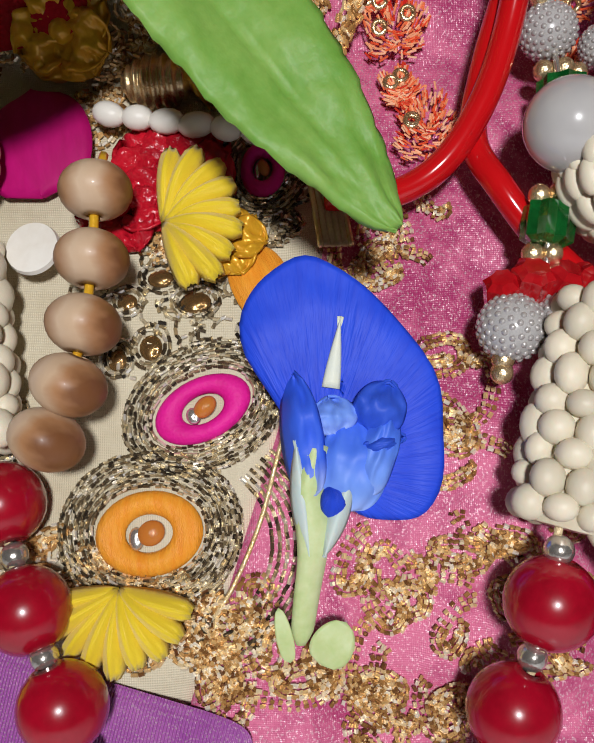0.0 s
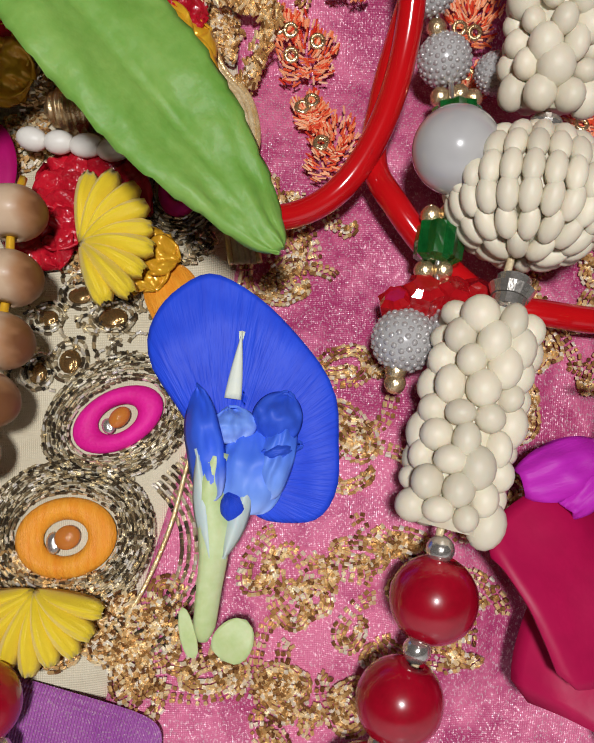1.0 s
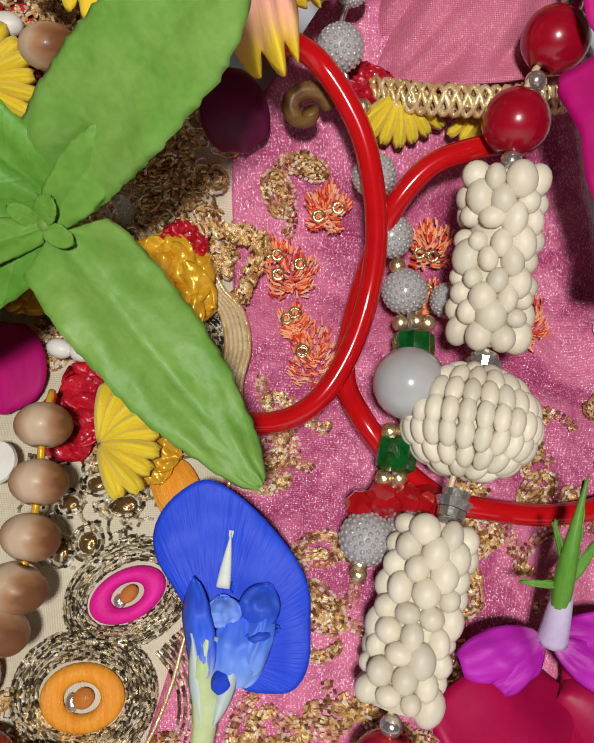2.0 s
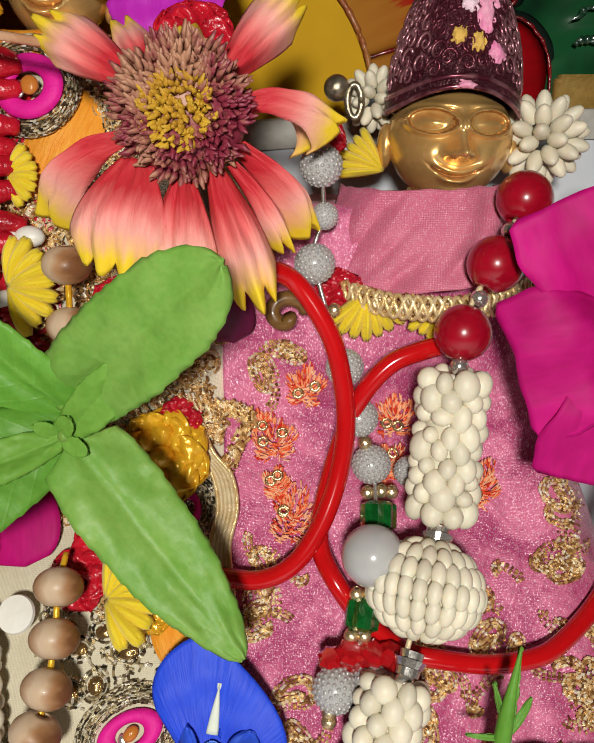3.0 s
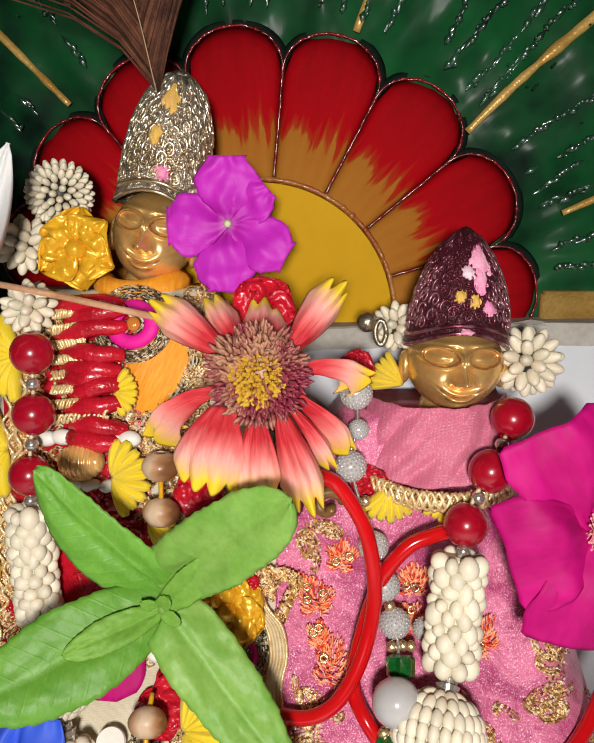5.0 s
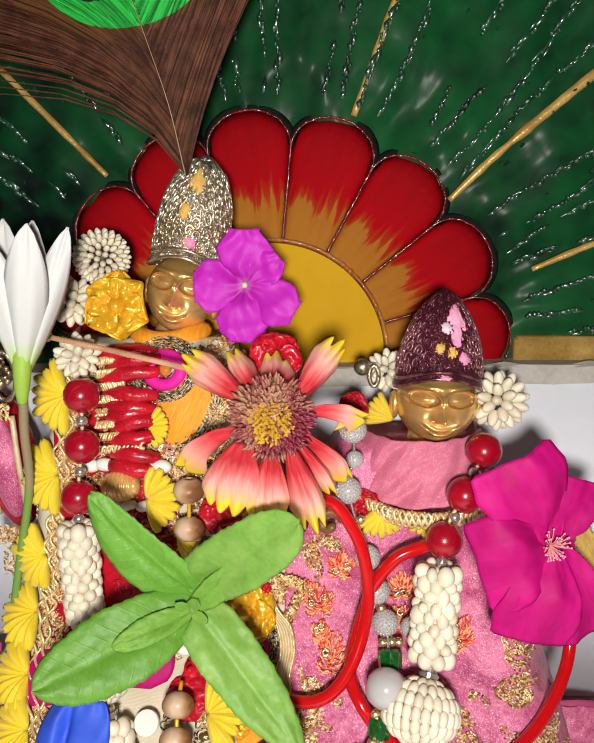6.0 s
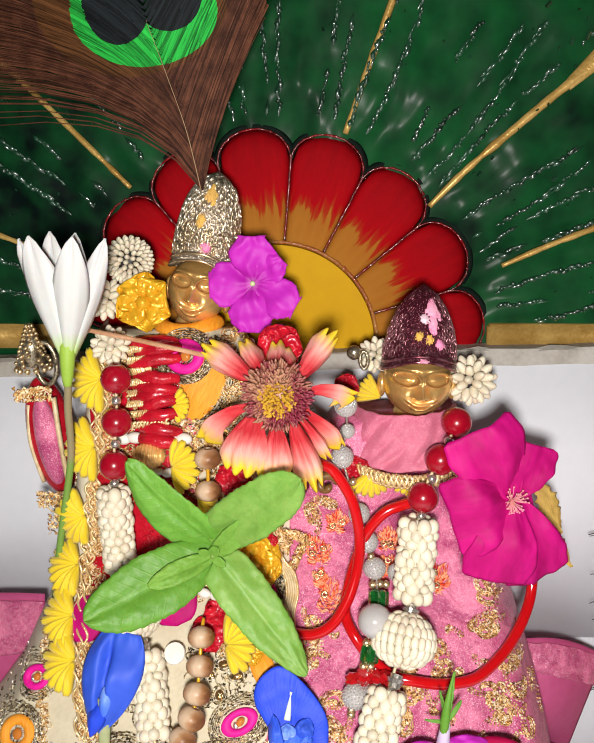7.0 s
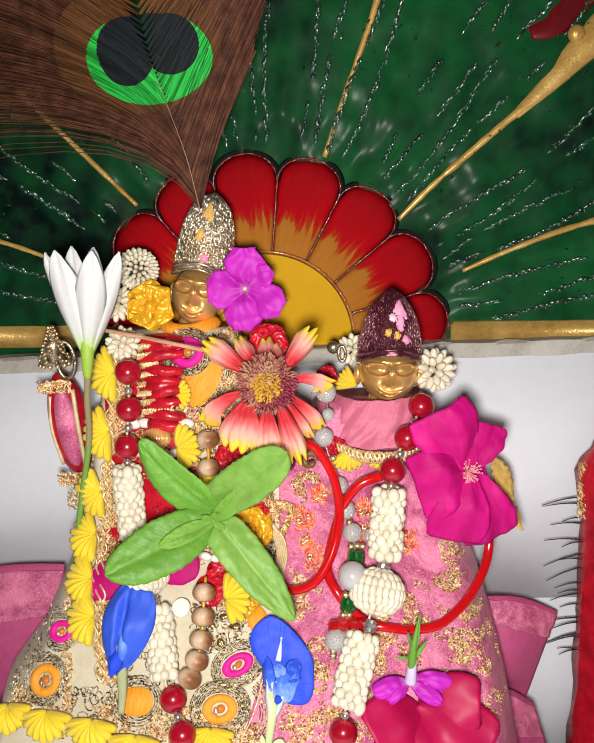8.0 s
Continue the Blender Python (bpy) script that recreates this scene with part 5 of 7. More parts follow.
for k, (n, rmax, rmin, ma, ln) in enumerate(((400, 1.0, 0.40, FLORET, 0.0036), (180, 0.52, 0.0, FLORET_Y, 0.0032))):
    bm = bmesh.new()
    for i in range(n):
        rr = math.sqrt(rmin ** 2 + (rmax ** 2 - rmin ** 2) * random.random())
        a = random.uniform(0, math.tau)
        d = Vector((rr * math.cos(a), -math.sqrt(max(0.02, 1 - rr * rr)), rr * math.sin(a)))
        base = gc + Vector((d.x * 0.0108, 0.004 + d.y * 0.0072, d.z * 0.0108))
        dirn = (d + Vector((random.uniform(-0.45, 0.45), -0.2, random.uniform(-0.45, 0.45)))).normalized()
        tip = base + dirn * ln * random.uniform(0.5, 1.1) + Vector((0, 0, 0.0004))
        sweep(bm, [base, (base + tip) / 2 + Vector((random.uniform(-1, 1), 0, random.uniform(-1, 1))) * 0.0004, tip], 0.00066, 4, lambda u: 0.8 + 0.5 * math.sin(u * 3) - 0.6 * u)
    tagged(part("floret_tuft", bm, ma, head, ("spiky purple florets", "short yellow florets")[k]), kind="stuff")
part("stem", tube(spline([gc + Vector((0, 0.01, 0)), gc + Vector((0.004, 0.016, -0.006)), gc + Vector((0.008, 0.022, -0.02))]), 0.0014, 8), STALK, t, "green stem")

# violet flower by the crowned statue
vc = Vector((-0.0070, 0.148, 0.2312))
t = thing("periwinkle", "bright violet five-petalled flower beside the silver crown", "flower")
axis_blend(VIOLET, "Y", [(0.0, (0.62, 0.25, 0.56)), (0.003, (0.40, 0.01, 0.34)), (0.008, (0.50, 0.02, 0.46)), (0.02, (0.54, 0.03, 0.50))], 0.0, keep=0.4)
for q, w in (((-0.0065, 0.146, 0.2500), 0.0185), ((0.0048, 0.146, 0.2410), 0.0130), ((0.0100, 0.144, 0.2215), 0.0165), ((-0.0085, 0.144, 0.2120), 0.0185), ((-0.0245, 0.147, 0.2310), 0.0185)):
    length = (Vector(q) - vc).length
    s = random.uniform(0, 9)
    bm = petal(length, w, lambda u: (0.10 + 0.9 * math.sin(math.pi * min(1, u * 0.93) ** 1.25) ** 0.8) * (1 + 0.10 * noise.noise((u * 14, s, 0))) if u < 0.97 else 0.62, lambda u, v: length * (0.10 * u * math.sin(u * 3) - 0.05 * v * v + 0.10 * noise.noise((u * 3, v * 2, s)) + 0.022 * u * noise.noise((u * 7, v * 5, s))), 24, 18)
    part("petal", bm, VIOLET, t, "", along(vc, q, (0, -1, 0.15)))
part("throat", sphere(0.0011, 12, 8), STEM, t, "pale throat", pose(vc.x, vc.y - 0.001, vc.z))
part("tube", tube(spline([vc, vc + Vector((0.002, 0.006, -0.006)), vc + Vector((0.003, 0.009, -0.016))]), 0.0010, 8), VIOLET, t, "flower tube")

# large magenta flower on the pink dress


def nearer(p, k=0.947, c=(0.031, -0.156, 0.270)):
    """A place drawn towards c."""
    return Vector(c) + (Vector(p) - Vector(c)) * k


mc = nearer((0.092, 0.128, 0.1465))
t = thing("magenta_flower", "large soft magenta flower with crumpled petals on the dress", "flower")
for q, w, cur in (((0.0775, 0.124, 0.1785), 0.030, 0.1), ((0.1000, 0.130, 0.1700), 0.025, 0.05), ((0.0665, 0.120, 0.1400), 0.030, 0.25), ((0.0845, 0.119, 0.1130), 0.027, 0.2), ((0.1060, 0.128, 0.1090), 0.027, 0.1), ((0.1020, 0.134, 0.1470), 0.024, 0.1)):
    q = mc + (nearer(q) - mc) * 0.93
    length = (Vector(q) - mc).length
    s = random.uniform(0, 9)
    bm = petal(length, w, lambda u: (0.18 + 0.82 * math.sin(math.pi * min(1, u * 0.80) ** 1.5) ** 0.5) * (1 + 0.08 * noise.noise((u * 5, s, 1))) if u < 0.985 else 0.78, lambda u, v: length * (cur * math.sin(u * 3.1) - 0.10 * v * v * u + 0.10 * noise.noise((u * 2.2, v * 1.4, s)) + 0.016 * noise.noise((u * 7, v * 5, s))), 30, 24, 0.0005)
    part("petal", bm, MAGENTA, t, "", along(mc, q, (0.1, -1, 0.2)))
bm = bmesh.new()
for i in range(46):
    a, k = random.uniform(0, math.tau), random.uniform(0.3, 1)
    tip = mc + Vector((0.0062 * k * math.cos(a), -0.006 + 0.003 * k, 0.0062 * k * math.sin(a)))
    sweep(bm, spline([mc + Vector((0, -0.001, 0)), (mc + tip) / 2 + Vector((0, -0.0015, 0)), tip], 4), 0.00016, 4)
    ball(bm, Matrix.Translation(tip) @ scaled(0.0004, 0.0004, 0.0004), 6, 4)
part("stamen_tuft", bm, mat("pink_stamen", (0.75, 0.20, 0.40), (0.70, 0.35, 0.25), rough=0.5), t, "pale pink stamens")

# crimson petals with a half-open violet bloom
t = thing("crimson_flower", "broad crimson flower lying on the skirt", "flower")
for p, q, w, out in (((0.066, 0.0820, 0.0580), (0.0435, 0.0640, 0.0580), 0.026, (-0.1, -1, 0.7)), ((0.068, 0.0820, 0.0590), (0.0530, 0.0600, 0.0410), 0.029, (0.0, -1, 0.7)), ((0.064, 0.084, 0.0610), (0.0890, 0.0760, 0.0640), 0.024, (0.1, -1, 0.6)), ((0.062, 0.080, 0.0590), (0.0920, 0.0680, 0.0470), 0.030, (0.1, -1, 0.7)), ((0.066, 0.080, 0.0580), (0.072, 0.060, 0.0340), 0.032, (0.1, -1, 0.7))):
    length = (Vector(q) - Vector(p)).length
    s = random.uniform(0, 9)
    bm = petal(length, w, lambda u: 0.25 + 0.75 * math.sin(math.pi * min(1, u * 0.86) ** 1.2) ** 0.5 if u < 0.98 else 0.62, lambda u, v: length * (0.10 * math.sin(u * 3) - 0.08 * v * v + 0.08 * noise.noise((u * 2.2, v * 1.4, s))), 20, 16, 0.0005)
    part("petal", bm, CRIMSON, t, "", along(p, q, out))
t = thing("periwinkle", "wilted violet flower with a long green calyx, lying face down", "flower")
for p, q, w in (((0.0590, 0.080, 0.0725), (0.0448, 0.0765, 0.0695), 0.0085), ((0.0600, 0.081, 0.0720), (0.0510, 0.0750, 0.0660), 0.0060), ((0.061, 0.0815, 0.0720), (0.0785, 0.0830, 0.0690), 0.0090), ((0.061, 0.0800, 0.0715), (0.0730, 0.0770, 0.0640), 0.0075)):
    length = (Vector(q) - Vector(p)).length
    part("petal", petal(length, w, lambda u: 0.15 + 0.85 * math.sin(math.pi * min(1, u * 0.9)) ** 0.7, lambda u, v: length * (0.10 * math.sin(u * 2.6) - 0.12 * v * v + 0.08 * noise.noise((u * 4, v * 3, w * 900))), 16, 12), VIOLET, t, "", along(p, q, (0, -1, 0.6)))
part("tube", tube(spline([(0.0605, 0.0805, 0.0715), (0.0612, 0.0805, 0.0780), (0.0620, 0.0815, 0.0820)]), 0.0021, 10, lambda u: 1.25 - 0.55 * u), mat("pale_violet", (0.62, 0.55, 0.68), (0.50, 0.40, 0.60), rough=0.5), t, "pale flower tube")
part("calyx", tube(spline([(0.0608, 0.0800, 0.0765), (0.0620, 0.0812, 0.0870), (0.0650, 0.0850, 0.1000)], 8), 0.0021, 10, lambda u: 0.55 + 0.55 * math.sin(u * 3.0) * (1 - u) - 0.45 * u * u), LEAF, t, "narrow green calyx")
for q, w in (((0.0545, 0.0800, 0.0835), 0.0012), ((0.0680, 0.0850, 0.0880), 0.0018), ((0.0655, 0.086, 0.0985), 0.0014), ((0.0600, 0.083, 0.0930), 0.0012)):
    leaf(t, (0.0622, 0.0805, 0.0825), q, w, (0, -1, 0.4), "bract", 0.05, 0)


# blue butterfly pea flowers
def pea(label, at, k=1.0, fold=0.0):
    t = thing("butterfly_pea", label, "flower", "blue pea flowers", at)
    s = random.uniform(0, 9)
    bm = bmesh.new()
    rows = []
    for i in range(23):
        row = []
        for j in range(49):
            a = math.tau * j / 48
            r = i / 22
            rx = 0.0138 * (1 + 0.06 * math.sin(3 * a + 0.4) + 0.025 * math.sin(7 * a + s)) * k
            ry = 0.0190 * (1 + 0.05 * math.sin(2 * a) + 0.03 * math.sin(5 * a + s)) * k
            x, y = r * rx * math.cos(a), r * ry * math.sin(a) + 0.016 * k
            cx, cy = x, y - 0.016 * k
            x, y = cx * 0.93 + cy * -0.33 + 0.0028 * k, cy * 0.93 + cx * -0.10 + 0.0150 * k
            x += 0.0035 * k * max(0, -cx / (0.0138 * k)) * max(0, (0.018 * k - y) / (0.018 * k)) * r
            z = 0.0022 * r * r * (0.4 + math.cos(a) * 0.25) + 0.0009 * noise.noise((x * 150, y * 150, s)) - 0.0028 * math.exp(-(x / 0.0018) ** 2) * (0.3 + 0.7 * (y < 0.02 * k)) * r * 0.3 + fold * x * x * 30 - 0.0012 * r ** 6
            row.append(bm.verts.new((x, y, z)) if i else None)
        rows.append(row)
    mid = bm.verts.new((0.001 * k, 0.016 * k, 0))
    for j in range(48):
        bm.faces.new((mid, rows[1][j], rows[1][j + 1]))
        for i in range(1, 22):
            bm.faces.new((rows[i][j], rows[i + 1][j], rows[i + 1][j + 1], rows[i][j + 1]))
    bmesh.ops.remove_doubles(bm, verts=bm.verts[:], dist=1e-7)
    thicken(bm, 0.0004)
    part("standard_petal", bm, BLUE, t, "broad deep blue petal")
    # pale throat streak
    part("throat", petal(0.0098 * k, 0.0027 * k, lambda u: 0.9 - 0.88 * u ** 1.4, lambda u, v: 0.0003 * (1 - v * v), 10, 6, 0.0005), THROAT, t, "pale yellow-white throat streak", pose(0.0008 * k, 0.0150 * k, 0.0004, 0, 0, -5))
    # folded wings and keel
    for dx, dy, rot, L, W, h, ma in ((0.0036, -0.0012, -4, 0.0125, 0.0094, 0.0024, BLUE_PALE), (0.0062, 0.0010, -12, 0.0135, 0.0050, 0.0030, BLUE_PALE), (0.0018, 0.0088, 16, 0.0050, 0.0070, 0.0022, BLUE_PALE), (0.0062, 0.0094, -20, 0.0072, 0.0072, 0.0030, BLUE_HOOD), (0.0048, 0.0068, -70, 0.0064, 0.0026, 0.0034, BLUE_HOOD)):
        q = random.uniform(0, 9)
        part("wing", petal(L * k, W * k, round_tip, lambda u, v: h * math.sin(math.pi * min(1, u + 0.05)) * (1 - 0.7 * v * v) + 0.0009 * noise.noise((u * 4, v * 3, q)), 28, 18, 0.0004), ma, t, "folded blue wing", pose(dx * k, dy * k, 0.0012, 0, 0, rot))
    part("keel", petal(0.0165 * k, 0.0058 * k, round_tip, lambda u, v: -0.0010 * math.exp(-((v - 0.3) * 4) ** 2) + 0.0008 * noise.noise((u * 7, v * 3, 2)) + 0.0030 * math.sin(math.pi * u) * (1 - v * v) + 0.0016 * v + 0.0008 * math.sin(u * 12), 18, 10, 0.0004), BLUE_FOLD, t, "rolled blue petal with a white base", pose(-0.0012 * k, 0.0004 * k, 0.0014, 0, 0, 11))
    part("curl", petal(0.0050 * k, 0.0034 * k, round_tip, lambda u, v: 0.0018 * math.sin(math.pi * u) - 0.001 * v * v, 10, 8, 0.0004), BLUE, t, "", pose(0.0022 * k, -0.0024 * k, 0.0022, 0, 0, 10))
    for dx, rot, w, ln in ((-0.0024, 10, 0.0032, 0.0150), (0.0024, -16, 0.0030, 0.0130)):
        part("sepal", petal(ln * k, w * k, lance, lambda u, v: 0.0014 * (1 - v * v), 14, 8, 0.0004), PALE_FOLD, t, "pale fold of the calyx", pose(dx * 0.4 * k, -0.0070 * k, 0.0018, 0, 0, rot))
    part("calyx", tube(spline([(0, 0.0070 * k, 0.0006), (-0.0010 * k, 0.001 * k, 0.0016), (-0.0005 * k, -0.006 * k, 0.0018), (-0.001 * k, -0.0125 * k, 0.0014), (-0.0014 * k, -0.0185 * k, 0.001)], 6), 0.0022 * k, 10, lambda u: (1.25 - 0.55 * u) * min(1.0, math.sqrt(max(0.0, 1.02 - u) * 9)), 0.6), STEM, t, "pale green calyx tube")
    for dx, rot, w, ln in ((-0.0026, 16, 0.0022, 0.0072), (0.0012, -30, 0.0056, 0.0064)):
        part("bract", petal(ln * k, w * k, round_tip, lambda u, v: 0.0006 * math.sin(u * 3), 14, 10, 0.0003), STEM, t, "small pale bract", pose(dx * k, -0.0210 * k, 0.0004, 0, 0, rot))
    return t


pea("vivid blue butterfly pea flower lying on the skirts", facing((0.0032, 0.0770, 0.0668), (0.05, -1, 0.55), (0.06, 0.45, 1), -1), 1.0)


def folded_pea(label, top, tip):
    """A wilting pea flower folded shut like a hood, its tip hanging down."""
    t = thing("butterfly_pea", label, "flower", "blue pea flowers")
    length = (Vector(tip) - Vector(top)).length

    def shape(u):
        return math.sin(math.pi * min(1, 0.10 + 0.86 * u) ** 0.80) ** 0.75

    def lift(u, v):
        fold = -0.16 * math.exp(-((v - 0.15 - 0.5 * (0.45 - u)) / 0.16) ** 2) * math.sin(math.pi * min(1, u * 1.05))
        return length * (0.16 * math.sin(math.pi * u) * (1 - v * v) + fold + 0.05 * noise.noise((u * 3, v * 2, 4)))
    at = along(top, tip, (-0.15, -1, 0.5))
    part("standard_petal", petal(length, length * 0.66, shape, lift, 34, 26, 0.0004), BLUE_HOOD, t, "folded deep blue petal", at)
    part("lip", petal(length * 0.30, length * 0.14, round_tip, lambda u, v: length * 0.06 * math.sin(math.pi * u) * (1 - v * v), 14, 10, 0.0004), BLUE_PALE, t, "pale blue lip in the fold", at @ pose(-0.0012, length * 0.52, length * 0.10, 0, 0, 8))
    part("curl", petal(length * 0.34, length * 0.20, lance, lambda u, v: length * 0.08 * math.sin(math.pi * u) * (1 - v * v), 14, 10, 0.0004), BLUE, t, "rolled blue tip", at @ pose(-0.0004, length * 0.70, length * 0.07, 0, 0, -4))
    a, b = Vector(tip), Vector(tip) + Vector((0.0020, -0.003, -0.017))
    part("calyx", tube(spline([a + Vector((0.004, 0.003, 0.012)), a + Vector((0.003, 0.001, 0.0)), (a + b) / 2 + Vector((0.002, 0, 0)), b], 6), 0.0021, 12, lambda u: 1.35 - 0.75 * u, 0.6), DRY_CALYX, t, "pale dry calyx tube")


folded_pea("folded blue butterfly pea flower hanging beside the garland", (-0.0565, 0.0970, 0.1080), (-0.0655, 0.0810, 0.0765))

# white rain lily
t = thing("rain_lily", "white rain lily bud on a long green stalk", "flower")
wb = Vector((-0.0725, 0.1120, 0.2060))
axis_blend(WHITE_PETAL, "Y", [(0.0, (0.28, 0.48, 0.03)), (0.008, (0.34, 0.52, 0.07)), (0.017, (0.50, 0.51, 0.49)), (0.05, (0.54, 0.54, 0.53))], 0.003, keep=0.15)
for dx, dy, w in ((-0.0135, 0.003, 0.0085), (-0.0060, -0.006, 0.0140), (-0.0030, 0.006, 0.0120), (0.0100, -0.008, 0.0130), (0.0070, 0.004, 0.0120), (0.0185, 0.001, 0.0095)):
    q = wb + Vector((dx, dy, 0.0505 - 0.0035 * abs(dx) / 0.0185))
    length = (q - wb).length
    bm = petal(length, w, lambda u: 0.20 + 0.90 * math.sin(math.pi * min(1, u * 0.975 + 0.01) ** 1.35) ** 0.85 - 0.16 * u if u < 0.98 else 0.05, lambda u, v: length * (0.010 * math.cos(v * 14) * u * (1 - u) + 0.045 * math.sin(math.pi * min(1, u * 0.95)) - 0.10 * v * v * math.sin(math.pi * min(1, 0.1 + u)) - 0.016 * math.exp(-(v * 6) ** 2)), 20, 10, 0.0005)
    part("petal", bm, WHITE_PETAL, t, "", along(wb, q, (dx * 20, -1, 0.1)))
part("flower_base", tube(spline([wb + Vector((0.001, 0.001, 0.012)), wb, wb + Vector((-0.001, 0.001, -0.006))]), 0.0026, 12, lambda u: 1.3 - 0.7 * u), mat("lily_green", (0.28, 0.44, 0.06), (0.22, 0.36, 0.04), rough=0.45), t, "green base of the bloom")
axis_blend(STALK, "Z", [(0.10, (0.13, 0.27, 0.04)), (0.164, (0.16, 0.28, 0.05)), (0.168, (0.30, 0.22, 0.14)), (0.30, (0.30, 0.22, 0.14))], 0.003, (80, 80, 80), 0.2)
part("stalk", tube(spline([wb + Vector((-0.0005, 0.001, -0.004)), (-0.0775, 0.121, 0.188), (-0.0825, 0.131, 0.165), (-0.0900, 0.1325, 0.135), (-0.0945, 0.131, 0.112), (-0.098, 0.13, 0.09)]), 0.0015, 10), STALK, t, "brown stalk turning green lower down")


# ---------------------------------------------------------------- peacock feather
t = thing("peacock_feather", "brown peacock feather with a green-ringed dark eye", "feather")
FEATHER = mat("feather_barb", (0.125, 0.046, 0.024), (0.045, 0.015, 0.008), rough=0.7, scale=500, bump=0.3, spec=0.12)
nt = FEATHER.node_tree
nn, ll = nt.nodes, nt.links
fp, fold = base_socket(FEATHER)
tcn = nn.new("ShaderNodeTexCoord")


def ellipse(cx, cz, rx, rz):
    """A socket that is below 1 inside an ellipse of the feather."""
    s1, m1, l1 = nn.new("ShaderNodeVectorMath"), nn.new("ShaderNodeVectorMath"), nn.new("ShaderNodeVectorMath")
    s1.operation, m1.operation, l1.operation = "SUBTRACT", "MULTIPLY", "LENGTH"
    s1.inputs[1].default_value, m1.inputs[1].default_value = (cx, 0, cz), (1 / rx, 0, 1 / rz)
    ll.new(tcn.outputs["Object"], s1.inputs[0])
    ll.new(s1.outputs[0], m1.inputs[0])
    ll.new(m1.outputs[0], l1.inputs[0])
    c1 = nn.new("ShaderNodeMath")
    c1.operation = "LESS_THAN"
    c1.inputs[1].default_value = 1.0
    ll.new(l1.outputs["Value"], c1.inputs[0])
    return c1.outputs[0]


last = fold
for spot, col in (((-0.046, 0.336, 0.036, 0.026), (0.105, 0.042, 0.014)), ((-0.041, 0.3315, 0.0272, 0.0185), (0.015, 0.40, 0.05)), ((-0.041, 0.3500, 0.0200, 0.0090), (0.10, 0.040, 0.010)), ((-0.041, 0.3385, 0.0195, 0.0105), (0.010, 0.014, 0.016)), ((-0.0505, 0.3345, 0.0125, 0.0135), (0.010, 0.014, 0.016)), ((-0.0315, 0.3365, 0.0125, 0.0120), (0.010, 0.014, 0.016))):
    mx1 = nn.new("ShaderNodeMix")
    mx1.data_type = "RGBA"
    mx1.inputs["B"].default_value = (*col, 1)
    ll.new(ellipse(*spot), mx1.inputs["Factor"])
    ll.new(last, mx1.inputs["A"])
    last = mx1.outputs["Result"]
geo, dim, shade = nn.new("ShaderNodeNewGeometry"), nn.new("ShaderNodeMapRange"), nn.new("ShaderNodeMix")
dim.inputs["To Min"].default_value, dim.inputs["To Max"].default_value = 0.22, 1.15
ll.new(geo.outputs["Random Per Island"], dim.inputs["Value"])
shade.data_type, shade.blend_type = "RGBA", "MULTIPLY"
shade.inputs["Factor"].default_value = 1.0
ll.new(last, shade.inputs["A"])
ll.new(dim.outputs["Result"], shade.inputs["B"])
ll.new(shade.outputs["Result"], fp.inputs["Base Color"])
quill = spline([(-0.0255, 0.152, 0.268), (-0.0285, 0.146, 0.290), (-0.0345, 0.143, 0.312), (-0.041, 0.1415, 0.335), (-0.046, 0.141, 0.37)], 12)
part("quill", tube([q + Vector((0, -0.0028, 0)) for q in quill[:34]], 0.00015, 6, lambda u: 1.4 - u), mat("brown_quill", (0.40, 0.27, 0.15), (0.30, 0.18, 0.09), rough=0.5), t, "pale thin quill")
vs, fs = [], []
for i in range(2600):
    side = random.choice((-1, 1))
    s = random.random() ** 1.15
    p = quill[min(len(quill) - 1, int(s * (len(quill) - 1)))] + Vector((0, random.uniform(-0.0012, 0.0012), 0))
    # barbs leave steeply at the root and flatter near the eye
    ang = math.radians(58 - 38 * s * s - 30 * random.random() * (1 - s) + random.uniform(-4, 4)) if side < 0 else math.radians(78 - 36 * s + random.uniform(-4, 4))
    length = (0.075 + 0.045 * math.sin(min(1, s * 1.2) * math.pi)) * random.uniform(0.92, 1.0)
    if side > 0:
        length *= 0.9
    else:
        length = 0.125 * random.uniform(0.9, 1.0)
    dx, dz = side * math.cos(ang), math.sin(ang)
    line = []
    for k in range(7):
        w = k / 6
        bend = -0.026 * w * w * (1 - s) + 0.010 * w * w * s
        if side < 0:
            steep = ang + math.radians(34) * (1 - s)
            mid = 2 * w * (1 - w) * 0.40 * length
            line.append(p + Vector((-math.cos(steep) * mid + (dx * length - 0.010 * (1 - s)) * w * w, -0.002 * math.sin(w * 3) + random.uniform(-0.0002, 0.0002), math.sin(steep) * mid + dz * length * w * w + bend)))
        else:
            line.append(p + Vector((dx * length * w + 0.010 * w * w * (1 - s), -0.002 * math.sin(w * 3) + random.uniform(-0.0002, 0.0002), dz * length * w)))
    o = len(vs)
    for k, q in enumerate(line):
        d = (line[min(k + 1, 6)] - line[max(k - 1, 0)]).normalized()
        nrm = Vector((-d.z, 0, d.x)) * 0.00026 * (1.1 - 0.6 * k / 6)
        vs += [tuple(q + nrm), tuple(q - nrm + Vector((0, 0.00012, 0)))]
        if k:
            fs.append((o + 2 * k - 2, o + 2 * k - 1, o + 2 * k + 1, o + 2 * k))
me = bpy.data.meshes.new("vane")
me.from_pydata(vs, [], fs)
me.materials.append(FEATHER)
ob = new("vane", me)
ob.parent = t
tagged(ob, label="fine brown barbs round the dark eye", kind="stuff")

